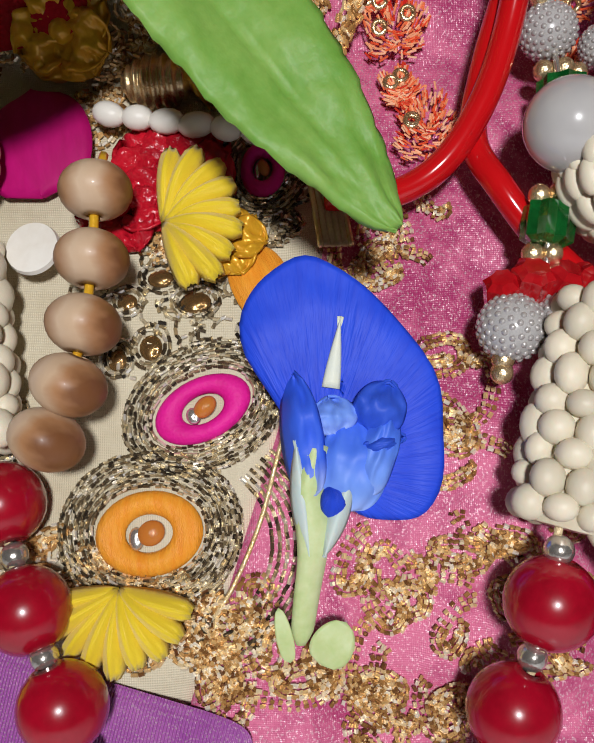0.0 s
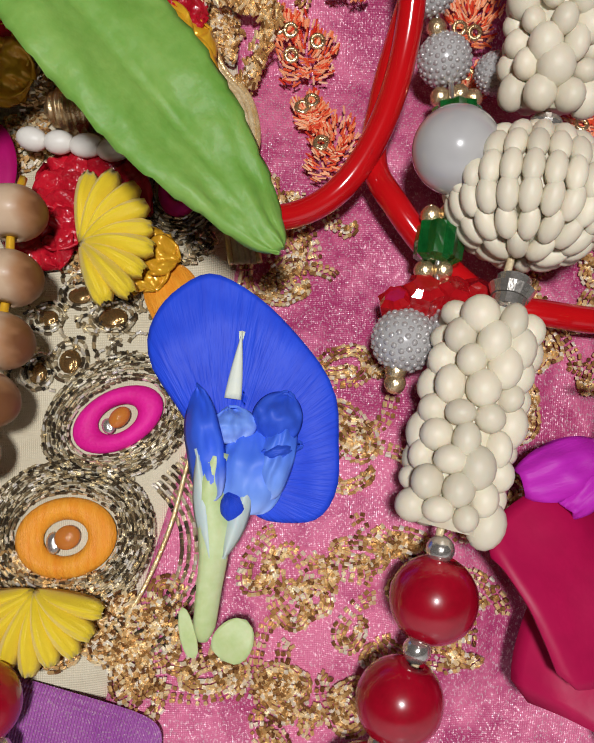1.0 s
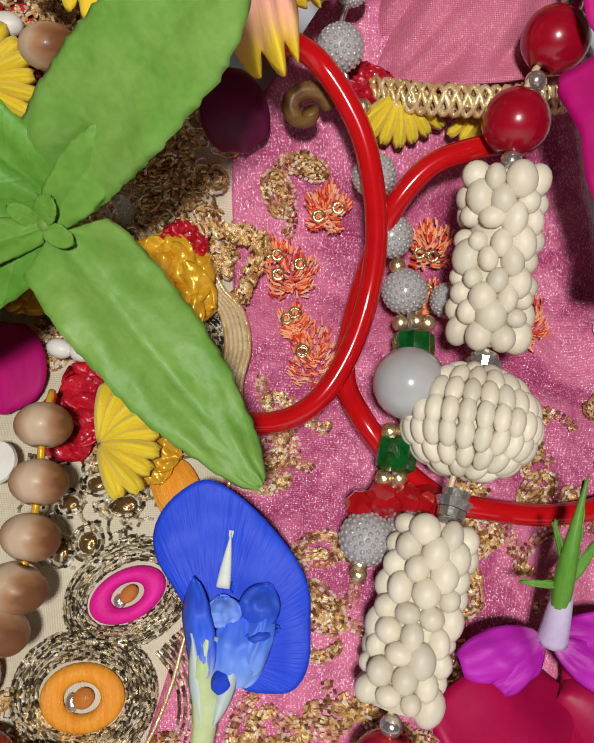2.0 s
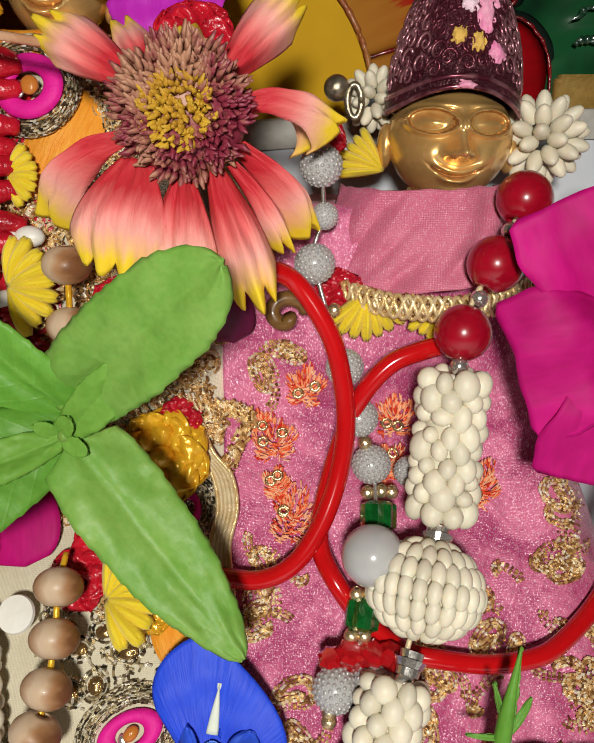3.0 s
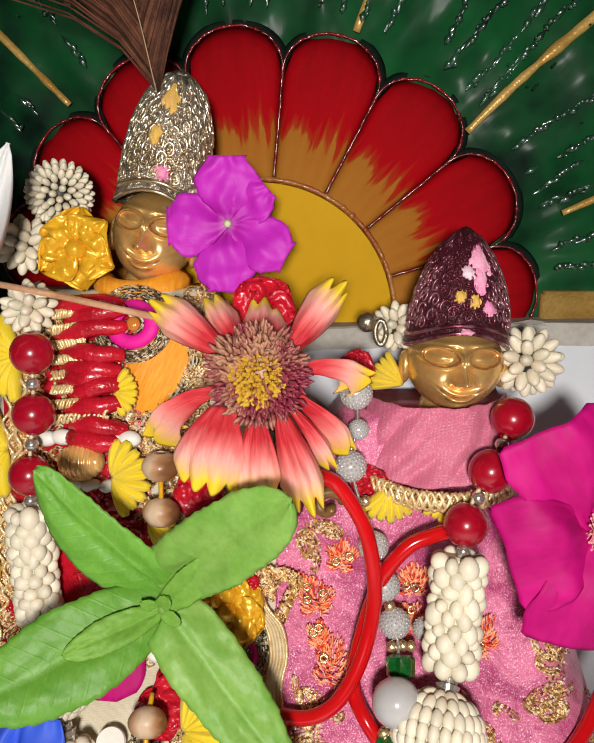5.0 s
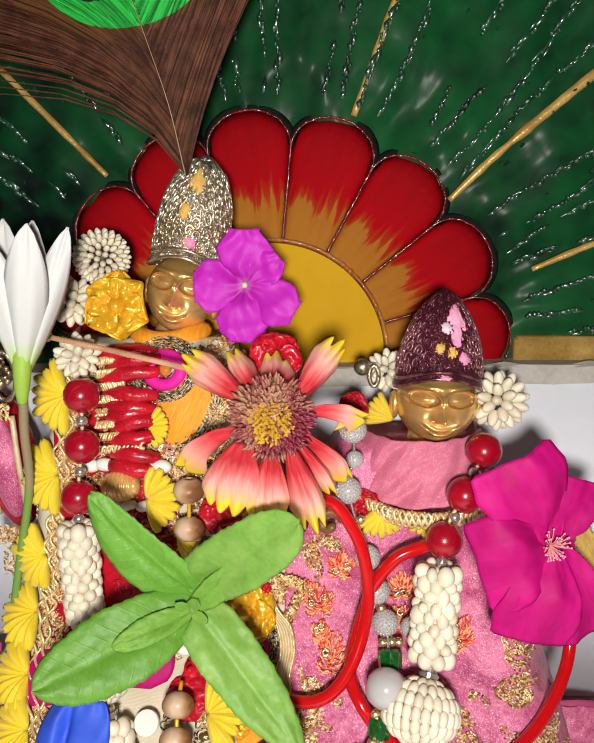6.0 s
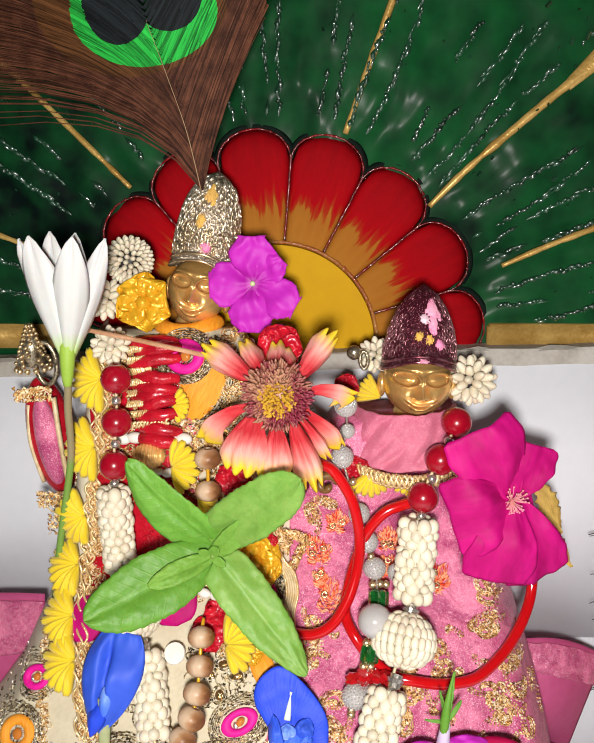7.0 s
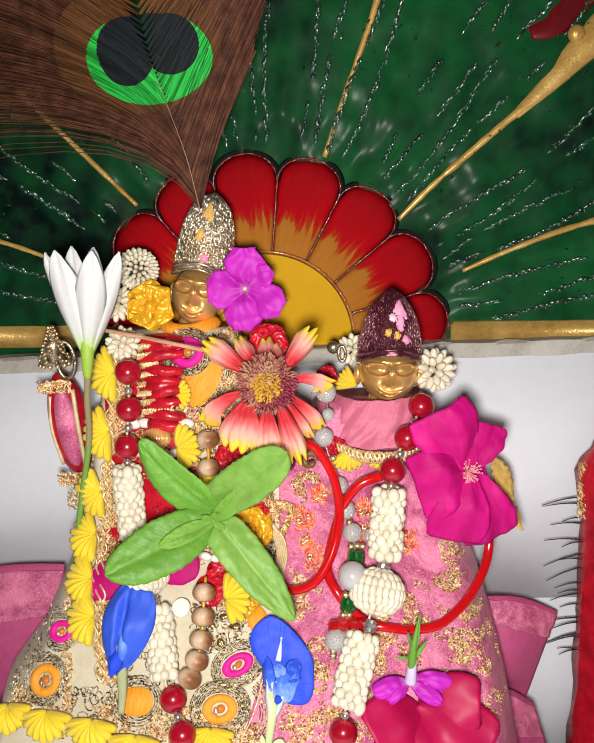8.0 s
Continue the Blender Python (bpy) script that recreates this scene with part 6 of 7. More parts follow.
# ---------------------------------------------------------------- seed clusters, earring, flute
def seed_cluster(label, c, r, n, sx, group="seed clusters"):
    t = thing("seed_cluster", label, "ornament", group, pose(*c))
    part("core", sphere(r * 0.6, 14, 10), BLACK, t, "dark core")
    for i in range(n):
        k = (i + 0.5) / n
        th, ph = math.acos(1 - 1.5 * k), i * 2.39996
        d = Vector((math.sin(th) * math.cos(ph), -math.cos(th), math.sin(th) * math.sin(ph)))
        m = d.to_track_quat("Z", "Y").to_matrix().to_4x4()
        m.translation = d * r * 0.82
        put("seed", M_SEED, t, m @ scaled(sx, sx * 0.95, sx * 1.9))
    return t


seed_cluster("cream seed rosette earring beside the purple crown", (0.0795, 0.1500, 0.1890), 0.0088, 34, 0.0019)
seed_cluster("small cream seed rosette earring", (0.0415, 0.1560, 0.1990), 0.0062, 26, 0.0015)
seed_cluster("cream seed rosette by the silver crown", (-0.0590, 0.1580, 0.2410), 0.0102, 110, 0.0011)
seed_cluster("cream seed rosette hanging on the shoulder", (-0.0680, 0.1500, 0.2265), 0.0072, 30, 0.0017)
seed_cluster("cream seed rosette above the red beads", (-0.0640, 0.1385, 0.2095), 0.0062, 26, 0.0017)

t = thing("metal_ring", "dark pewter hook and ball behind the flower", "ornament")
part("ball", sphere(0.0030, 18, 12), ANTIQUE, t, "", pose(0.0325, 0.150, 0.2015))
part("hook", tube([(0.0365 + 0.0016 * math.cos(a), 0.149, 0.1985 + 0.0036 * math.sin(a)) for a in np.linspace(0, math.tau, 24)], 0.0008, 8), ANTIQUE, t, "small oval hook")

t = thing("flute", "thin copper-gold flute held across the chest", "flute")
part("pipe", tube(spline([(-0.074, 0.130, 0.2185), (-0.048, 0.120, 0.2150), (-0.018, 0.112, 0.2095)]), 0.0009, 12), mat("copper_gilt", (0.86, 0.50, 0.30), (0.60, 0.28, 0.14), rough=0.2, metal=0.35, bump=0.1, spec=0.8, coat=0.5), t, "copper-gold pipe")
part("band", tube([(-0.0705, 0.1288, 0.2181), (-0.069, 0.1283, 0.2179)], 0.0017, 12), GOLD, t, "gold band")
part("end_bead", sphere(0.0022, 14, 10), RED_GLASS, t, "red glass end bead", pose(-0.0755, 0.1302, 0.2188))

t = thing("earring", "blackened gold bell earring with bead fringe", "earring")
bm = bmesh.new()
bmesh.ops.create_cone(bm, cap_ends=True, segments=20, radius1=0.0065, radius2=0.001, depth=0.016, matrix=pose(-0.1010, 0.149, 0.2085))
part("bell", bm, ANTIQUE, t, "openwork metal bell")
for i in range(60):
    a, k = i * 2.4, (i % 10) / 9
    rr = 0.0012 + 0.0056 * k
    put("gold_bead", M_GOLDB, t, pose(-0.1010 + rr * math.cos(a), 0.149 + rr * math.sin(a), 0.2165 - 0.0155 * k) @ scaled(0.55, 0.55, 0.55))
for i in range(12):
    a = i * math.tau / 12
    put("fringe_bead", M_GOLDB, t, pose(-0.1010 + 0.0068 * math.cos(a), 0.149 + 0.0068 * math.sin(a), 0.1985) @ scaled(0.8, 0.8, 0.8))
part("clasp", tube([(-0.096 + 0.0045 * math.cos(a), 0.150, 0.200 + 0.009 * math.sin(a)) for a in np.linspace(0, math.tau, 24)], 0.0011, 6), ANTIQUE, t, "dark wire clasp")

# ---------------------------------------------------------------- ruffles and rosettes
bm = petal(1.0, 0.45, lambda u: 0.25 + 0.75 * math.sin(math.pi * min(1, u * 0.80) ** 1.1) ** 0.7 if u < 0.98 else 0.5, lambda u, v: 0.30 * math.sin(u * 2.8) * (1 - v * v) + 0.04 * math.cos(v * 9) * u, 9, 8, 0.03)
M_RUFFLE = mesh_of("ruffle", bm, YELLOW)


def rosette(label, m, size, n, spread, group="yellow rosettes"):
    """A fan of satin lobes."""
    t = thing("yellow_rosette", label, "rosette", group, m)
    for i in range(n):
        a = -spread / 2 + spread * (i + 0.5) / n
        k = size * random.uniform(0.93, 1.06)
        put("lobe", M_RUFFLE, t, pose(0, 0, 0.0004 + 0.0004 * (i % 2), 0, 0, a) @ scaled(size * 0.88 * min(1.2, spread / n / 24), k, k * 0.9))
    return t


trim = [((-0.0755, 0.1935), 9), ((-0.0790, 0.1665), 10), ((-0.0850, 0.1385), 10), ((-0.0890, 0.1160), 10), ((-0.0885, 0.1000), 8), ((-0.0855, 0.0870), 8)]
for (x, z), turn in trim:
    rosette("yellow satin scallop in the border of the cream dress", on_body(x + 0.0055, z, 0.004, 90 + turn), 0.0132, 9, 172, "yellow border scallops")
for x, z, turn in ((-0.119, 0.0475, 185), (-0.0990, 0.0480, 178), (-0.0770, 0.0475, 175), (-0.057, 0.044, 175)):
    rosette("yellow satin scallop along the hem", on_body(x, z + 0.005, 0.003, turn), 0.0128, 9, 172, "yellow border scallops")
rosette("yellow satin half rosette by the gold bead", on_body(-0.0400, 0.1610, 0.006, -85), 0.0115, 9, 170)
rosette("small yellow half rosette under the orange patch", on_body(-0.0395, 0.1840, 0.005, -95), 0.0075, 7, 150)
rosette("yellow rosette under the gold braid", on_body(0.0375, 0.1580, 0.004, 180), 0.0105, 7, 120)
rosette("yellow rosette under the gold braid", on_body(0.0530, 0.1555, 0.004, 180), 0.0085, 6, 110)
rosette("yellow satin rosette beside the blue flower", on_body(-0.0188, 0.0950, 0.0058, -80), 0.0122, 9, 172)
rosette("yellow satin rosette on the hem by red beads", on_body(-0.0240, 0.0530, 0.0035, 178), 0.0110, 9, 170)
rosette("yellow ribbed cloth fan beside the brass face", facing((0.0430, 0.148, 0.1830), (0, -1, 0.2), turn=60), 0.0110, 6, 80)


def crumple(label, m, size, material=None, name="fabric_flower", n=7, shape=round_tip):
    """A gathered foil-cloth flower: crumpled overlapping petals."""
    t = thing(name, label, "fabric flower", "fabric flowers", m)
    for i in range(n):
        s = random.uniform(0, 50)
        bm = petal(size * 0.62, size * 0.75, shape, lambda u, v: size * (0.16 * math.sin(u * 3) + 0.16 * noise.noise((u * 3, v * 3, s)) + 0.05 * noise.noise((u * 9, v * 9, s))), 14, 14, 0.0004)
        part("petal", bm, material or AMBER, t, "", pose(0, 0, 0.0006 * (i % 3), 0, 0, i * 360 / n + random.uniform(-12, 12)))
    part("knot", sphere(size * 0.16, 12, 8), material or AMBER, t, "", pose(0, 0, size * 0.12))
    return t


crumple("crumpled amber foil-cloth flower under the chin", facing((-0.0515, 0.1480, 0.2250), (0, -1, 0.1)), 0.0195, n=6, shape=lance)
crumple("crumpled amber foil-cloth flower beside the cord", on_body(-0.0085, 0.1215, 0.0045), 0.0180)
crumple("crumpled amber foil-cloth flower among beads", on_body(-0.0365, 0.1250, 0.004), 0.0135)
crumple("crumpled amber foil-cloth flower by the blue flower", on_body(-0.0100, 0.0940, 0.002), 0.0095)
crumple("red foil-cloth flower behind the gaillardia", facing((0.0045, 0.128, 0.2095), (0, -1, 0.1)), 0.0140, RED_FOIL)
crumple("crumpled red foil-cloth ruffle under white beads", on_body(-0.0190, 0.1035, 0.0002), 0.0170, RED_FOIL)
crumple("crumpled red foil-cloth ruffle by brown beads", on_body(-0.0265, 0.0985, 0.001), 0.0120, RED_FOIL)
crumple("crumpled red foil ruffle by the wooden bead", on_body(-0.0160, 0.1560, 0.003), 0.0120, RED_FOIL)
rosette("yellow satin scallop below the gold bead", on_body(-0.0300, 0.1500, 0.0055, -110), 0.0080, 6, 130)
crumple("crumpled red foil ruffle below white beads", on_body(-0.0430, 0.1530, 0.005), 0.0100, RED_FOIL)
crumple("crumpled red foil ruffle beside gold loops", on_body(-0.0360, 0.1455, 0.005), 0.0080, RED_FOIL)
crumple("red foil ruffle under the basil leaf", on_body(-0.0490, 0.1300, 0.004), 0.0085, RED_FOIL)
crumple("red foil ruffle beside the studded necklace", on_body(0.0320, 0.1580, 0.001), 0.0090, RED_FOIL)
crumple("red foil ruffle beside the red bead", on_body(0.0290, 0.190, 0.004), 0.0080, RED_FOIL)
crumple("red foil ruffle below the amber flower", on_body(-0.0045, 0.1310, 0.002), 0.0080, RED_FOIL)

# magenta petals under the sprig
for label, x, z, turn, size in (("broad magenta petal tucked under the sprig", -0.0395, 0.1100, 10, 0.020), ("broad magenta petal under the blue flower", -0.0740, 0.1030, 20, 0.019)):
    t = thing("loose_petal", label, "petal", "loose petals", on_body(x, z - size * 0.5, 0.003, turn))
    part("blade", petal(size, size * 0.95, round_tip, lambda u, v: 0.002 * math.sin(u * 3) - 0.001 * v * v, 14, 12, 0.0004), MAGENTA, t)
t = thing("loose_petal", "dark maroon petal tucked under the red cord", "petal", "loose petals", on_body(0.0085, 0.1480, 0.004, 12))
part("blade", petal(0.016, 0.013, round_tip, lambda u, v: 0.003 * math.sin(u * 3) - 0.002 * v * v, 14, 12, 0.0005), mat("maroon_velvet", (0.20, 0.015, 0.07), (0.10, 0.006, 0.04), rough=0.5, scale=120, bump=0.3), t)
t = thing("loose_petal", "dry yellow petals behind the magenta flower", "petal", "loose petals")
for p, q, w in (((0.106, 0.142, 0.148), (0.1145, 0.134, 0.1290), 0.009), ((0.106, 0.142, 0.135), (0.1185, 0.132, 0.1150), 0.008), ((0.104, 0.140, 0.138), (0.1120, 0.134, 0.1200), 0.006)):
    part("blade", petal((Vector(q) - Vector(p)).length, w, lambda u: lance(u) * (1 + 0.5 * noise.noise((u * 14, w * 900, 0))), lambda u, v: 0.001 * math.sin(u * 6) - 0.001 * v * v + 0.0012 * noise.noise((u * 6, v * 3, 1)), 22, 10, 0.0004), DRY_PETAL, t, "", along(p, q, (0.3, -1, 0.2)))
t = thing("seed_pod", "curled brown pod behind the red cord", "pod")
part("husk", tube([(0.0205 + (0.0045 - 0.0006 * a) * math.cos(a), 0.1235 - 0.0006 * a, 0.1560 + (0.0040 - 0.0005 * a) * math.sin(a)) for a in np.linspace(0, 6.2, 30)], 0.0017, 8), mat("brown_husk", (0.22, 0.11, 0.03), (0.10, 0.045, 0.012), rough=0.4, coat=0.3), t, "coiled glossy brown husk")

# ---------------------------------------------------------------- red coil sleeve, white bead rows, gold bead
t = thing("coil_sleeve", "red foil coil sleeve wound with gold braid", "sleeve")
for i in range(10):
    z = 0.2070 - 0.0040 * i
    x0, x1 = -0.0560 + random.uniform(-0.002, 0.003), -0.0385 + random.uniform(-0.003, 0.003)
    tilt = 0.16 * math.sin(i * 1.3) + 0.06
    line = [on_body(x, z + 0.0008 * noise.noise((x * 200, i * 3.3, 1)) + (x - x0) * tilt, 0.0048 + 0.003 * math.sin(math.pi * (x - x0) / (x1 - x0))).translation for x in np.linspace(x0, x1, 22)]
    part("coil", tube(line, 0.0027, 10, lambda u: 0.55 + 0.5 * math.sin(math.pi * u) ** 0.6 + 0.14 * noise.noise((u * 14, i, 3)), 0.9), RED_FOIL, t)
for i in range(8):
    z = 0.2045 - 0.0041 * i
    span = random.uniform(0.009, 0.014) if i < 7 else 0.017
    for k in range(2):
        line = []
        for j in range(60):
            x = -0.0572 + span * j / 59
            line.append(on_body(x, z + 0.0011 * math.sin(j * 0.62 + k * 2.6 + i) + (x + 0.057) * 0.12, 0.0082 + 0.0005 * math.cos(j * 0.62 + k * 2.6)).translation)
        part("gold_braid", tube(line, 0.00048, 6), BRAID, t, "gold braid between the coils")
M_WHITE = mesh_of("white_bead", sphere(1.0, 14, 10), WHITE_BEAD)


def bead_row(label, pts, r, ry):
    t = thing("white_bead_row", label, "beads", "white bead rows")
    for x, z in pts:
        put("white_bead", M_WHITE, t, on_body(x, z, 0.0055, random.uniform(-20, 20)) @ scaled(r * random.uniform(0.85, 1.1), ry, ry))
    part("thread", tube([on_body(x, z, 0.005).translation for x, z in pts], 0.0004, 6), CORD, t)


bead_row("row of oval white beads under the coil sleeve", [(-0.0600 + 0.0050 * i, 0.1705 + 0.0006 * (i % 2)) for i in range(6)], 0.0035, 0.0024)
bead_row("row of oval white beads beneath the gold bead", [(-0.0570 + 0.0052 * i, 0.1585) for i in range(5)], 0.0032, 0.0020)
bead_row("row of oval white beads over red ruffle", [(-0.0285 + 0.0046 * i, 0.1098 - 0.0006 * i) for i in range(6)], 0.0027, 0.0020)
t = thing("fluted_bead", "large fluted copper-gold bead between white beads", "bead", at=on_body(-0.0490, 0.1645, 0.0065))
bm = sphere(0.0060, 96, 56, 1.15, 0.85, 0.8)
for v in bm.verts:
    k = 1 + 0.10 * math.cos(v.co.x * 4200)
    v.co.y *= k
    v.co.z *= k
part("shell", bm, mat("copper_gold", (0.92, 0.62, 0.26), (0.70, 0.36, 0.10), rough=0.2, metal=0.4, bump=0.05, spec=0.7), t)
t = thing("fluted_bead", "fluted dark gold bead above white beads", "bead", at=on_body(-0.0215, 0.1150, 0.004))
bm = sphere(0.0050, 96, 56, 1.2, 0.8, 0.8)
for v in bm.verts:
    k = 1 + 0.10 * math.cos(v.co.x * 4200)
    v.co.y *= k
    v.co.z *= k
part("shell", bm, GOLD, t)
t = thing("mirror_disc", "round white shell disc beside the wooden beads", "disc", at=on_body(-0.0385, 0.0920, 0.006))
bm = bmesh.new()
bmesh.ops.create_cone(bm, cap_ends=True, segments=32, radius1=0.0042, radius2=0.0040, depth=0.0008)
part("disc", bm, WHITE_BEAD, t, smooth=False)


# ---------------------------------------------------------------- embroidered motifs
def motif(dressing, x, z, rx, rz, turn, material, label, rings=4, stone=True, bits=None, lift=0.0006):
    """An oval felt ring with a stone, edged with rows of metal thread."""
    m = on_body(x, z, lift, turn)
    bm = bmesh.new()
    prof = []
    for i in range(9):
        a = math.pi * i / 8
        prof.append((0.72 - 0.28 * math.cos(a), 0.0014 * math.sin(a)))
    rows = [[bm.verts.new((rx * k * math.cos(w), rz * k * math.sin(w), h)) for w in np.linspace(0, math.tau, 37)[:-1]] for k, h in prof]
    for r0, r1 in zip(rows, rows[1:]):
        for j in range(36):
            bm.faces.new((r0[j], r0[(j + 1) % 36], r1[(j + 1) % 36], r1[j]))
    part("felt_ring", bm, material, dressing, label, m)
    if stone:
        part("stone", sphere(1.0, 18, 12), mat("amber_stone", (0.55, 0.12, 0.02), (0.70, 0.30, 0.05), rough=0.08, coat=0.5, trans=0.2), dressing, "amber glass stone", m @ pose(rx * 0.06, 0, 0.0006, 0, 0, 20) @ scaled(rx * 0.26, rz * 0.30, 0.0012))
        part("sequin", sphere(1.0, 12, 8), SILVER, dressing, "silver sequin", m @ pose(-rx * 0.22, -rz * 0.1, 0.0006) @ scaled(rx * 0.14, rz * 0.28, 0.0006))
    for k in range(rings + 2):
        e = 0.0006 + 0.00078 * k
        bits.loop(x, z, rx + e, rz + e, turn, lift + 0.0004, 0.0009, 0.00021, jitter=0.16)
        bits.loop(x, z, rx + e + 0.0003, rz + e + 0.0003, turn, lift, 0.0008, 0.00017, jitter=0.3)


antique = Bits()
motif(cream_dress, -0.0135, 0.0740, 0.0074, 0.0046, 25, HOT_PINK, "hot pink felt eye", 4, True, antique)
motif(cream_dress, -0.0210, 0.0592, 0.0078, 0.0060, 5, ORANGE, "orange silk eye", 5, True, antique)
motif(cream_dress, -0.0050, 0.1040, 0.0035, 0.0048, 0, HOT_PINK, "hot pink felt eye", 3, True, antique)
motif(cream_dress, -0.0970, 0.0810, 0.0062, 0.0050, 0, HOT_PINK, "hot pink felt eye", 3, True, antique)
motif(cream_dress, -0.1030, 0.0630, 0.0078, 0.0072, 0, ORANGE, "orange silk eye", 3, True, antique)
motif(cream_dress, -0.0345, 0.2025, 0.0080, 0.0072, 0, HOT_PINK, "hot pink felt eye", 3, True, antique, 0.0045)
motif(cream_dress, -0.0030, 0.1110, 0.0028, 0.0042, 10, HOT_PINK, "hot pink felt eye", 3, False, antique)
# small mirror-work ovals on the net
for x, z, rx, rz in ((-0.0215, 0.0815, 0.0022, 0.0025), (-0.0150, 0.0870, 0.0030, 0.0022), (-0.0205, 0.0900, 0.0026, 0.0018), (-0.0255, 0.0870, 0.0020, 0.0018), (-0.0265, 0.0800, 0.0018, 0.0022)):
    antique.loop(x, z, rx, rz, 0)
    antique.loop(x, z, rx + 0.0007, rz + 0.0007, 0)
    part("mirror", sphere(1.0, 14, 8), mat("tarnished_mirror", (0.40, 0.26, 0.10), (0.20, 0.10, 0.04), rough=0.15, metal=0.8), cream_dress, "tiny amber mirror", on_body(x, z, 0.0004) @ scaled(rx * 0.8, rz * 0.8, 0.0006))
for i in range(70):
    x, z = random.uniform(-0.034, -0.004), random.uniform(0.079, 0.094)
    antique.loop(x, z, random.uniform(0.0012, 0.003), random.uniform(0.0008, 0.002), random.uniform(0, 180), a1=random.choice((120, 200)))
for k in range(7):
    antique.loop(-0.0170, 0.0575, 0.0135 + 0.0011 * k, 0.0125 + 0.0009 * k, 0, a0=-60, a1=50)
for i in range(150):
    x, z = random.uniform(-0.125, -0.04), random.uniform(0.052, 0.066) + random.uniform(-0.004, 0.012)
    if abs(x + 0.086) < 0.012 and z > 0.062:
        continue
    antique.loop(x, z, random.uniform(0.0012, 0.0026), random.uniform(0.001, 0.002), random.uniform(0, 180))
for x, z, n in ((-0.0220, 0.1780, 14), (-0.0005, 0.1150, 22), (-0.0040, 0.0990, 22), (-0.0300, 0.1480, 10)):
    antique.patch(x, z, 0.0062, n, 0.0018)
for k in range(4):
    antique.loop(-0.0290, 0.1900, 0.0085 + 0.0011 * k, 0.0140 + 0.0011 * k, -28, 0.0016)
    antique.loop(-0.0580, 0.0600, 0.0084 + 0.0011 * k, 0.0068 + 0.0011 * k, 0, 0.0012)
antique.obj("antique_embroidery", DARK_THREAD, cream_dress, "dark antique metal-thread embroidery")

gold = Bits()
for x, z, n in ((-0.0200, 0.1880, 30), (-0.0200, 0.1780, 26), (-0.0160, 0.1980, 26), (-0.0265, 0.1700, 30), (-0.0230, 0.1630, 26), (-0.0300, 0.1480, 26), (-0.0140, 0.2070, 20), (-0.0060, 0.1400, 26), (-0.0020, 0.1480, 26), (-0.0100, 0.1500, 26), (0.0010, 0.1560, 20), (-0.0110, 0.1300, 20), (-0.0380, 0.1700, 20), (-0.0380, 0.1780, 20), (-0.0440, 0.1400, 26), (-0.0560, 0.1450, 26)):
    gold.patch(x, z, 0.0075, n, 0.0021, 0.0016)
for x, z, rr, n in ((-0.0240, 0.0500, 0.0080, 60), (-0.0330, 0.0545, 0.006, 30), (-0.0160, 0.0495, 0.006, 40), (-0.0200, 0.0960, 0.0045, 30), (-0.0505, 0.1520, 0.006, 36), (-0.0420, 0.1480, 0.006, 36), (-0.0950, 0.0510, 0.009, 40), (-0.0700, 0.0530, 0.009, 40), (-0.1150, 0.0520, 0.009, 40), (-0.0480, 0.0500, 0.008, 40), (0.0010, 0.1280, 0.0040, 30), (-0.002, 0.1360, 0.004, 24), (-0.0320, 0.1120, 0.005, 24)):
    gold.patch(x, z, rr, n, 0.0019)
# gold edging that runs down beside the yellow border
for i in range(260):
    z = 0.205 - 0.140 * i / 260
    x = float(np.interp(z, (0.06, 0.0867, 0.10, 0.115, 0.138, 0.166, 0.205), (-0.072, -0.0770, -0.0800, -0.0805, -0.0770, -0.0725, -0.0690)))
    gold.patch(x, z, 0.0022, 3, 0.0018, 0.0026)
    gold.patch(x - 0.0165, z - 0.01, 0.0024, 1, 0.0015)
    gold.patch(x + 0.006, z, 0.0040, 1, 0.0017, 0.0026)
border_z, border_x = (0.06, 0.0867, 0.10, 0.115, 0.138, 0.166, 0.205), (-0.072, -0.0770, -0.0800, -0.0805, -0.0770, -0.0725, -0.0690)
for k, dx in enumerate((-0.0022, 0.0, 0.0022)):
    strand = []
    for i in range(260):
        z = 0.205 - 0.140 * i / 259
        x = float(np.interp(z, border_z, border_x)) + dx + 0.0011 * math.sin(i * 0.42 + k * 2.1)
        strand.append(on_body(x, z, 0.0040 + 0.0006 * math.cos(i * 0.42 + k * 2.1)).translation)
    part("braid_strand", tube(strand, 0.00052, 6, lambda u: 1 + 0.3 * noise.noise((u * 90, k, 0))), BRAID, cream_dress, "wavy gold braid strand")
for i in range(330):
    x, z = random.uniform(-0.072, -0.016), random.uniform(0.118, 0.208)
    if math.hypot((x + 0.029) / 0.012, (z - 0.191) / 0.015) > 1:
        gold.patch(x, z, 0.003, 1, 0.0019, 0.0024)
gold.obj("gold_embroidery", GOLD_THREAD, cream_dress, "gold thread embroidery")

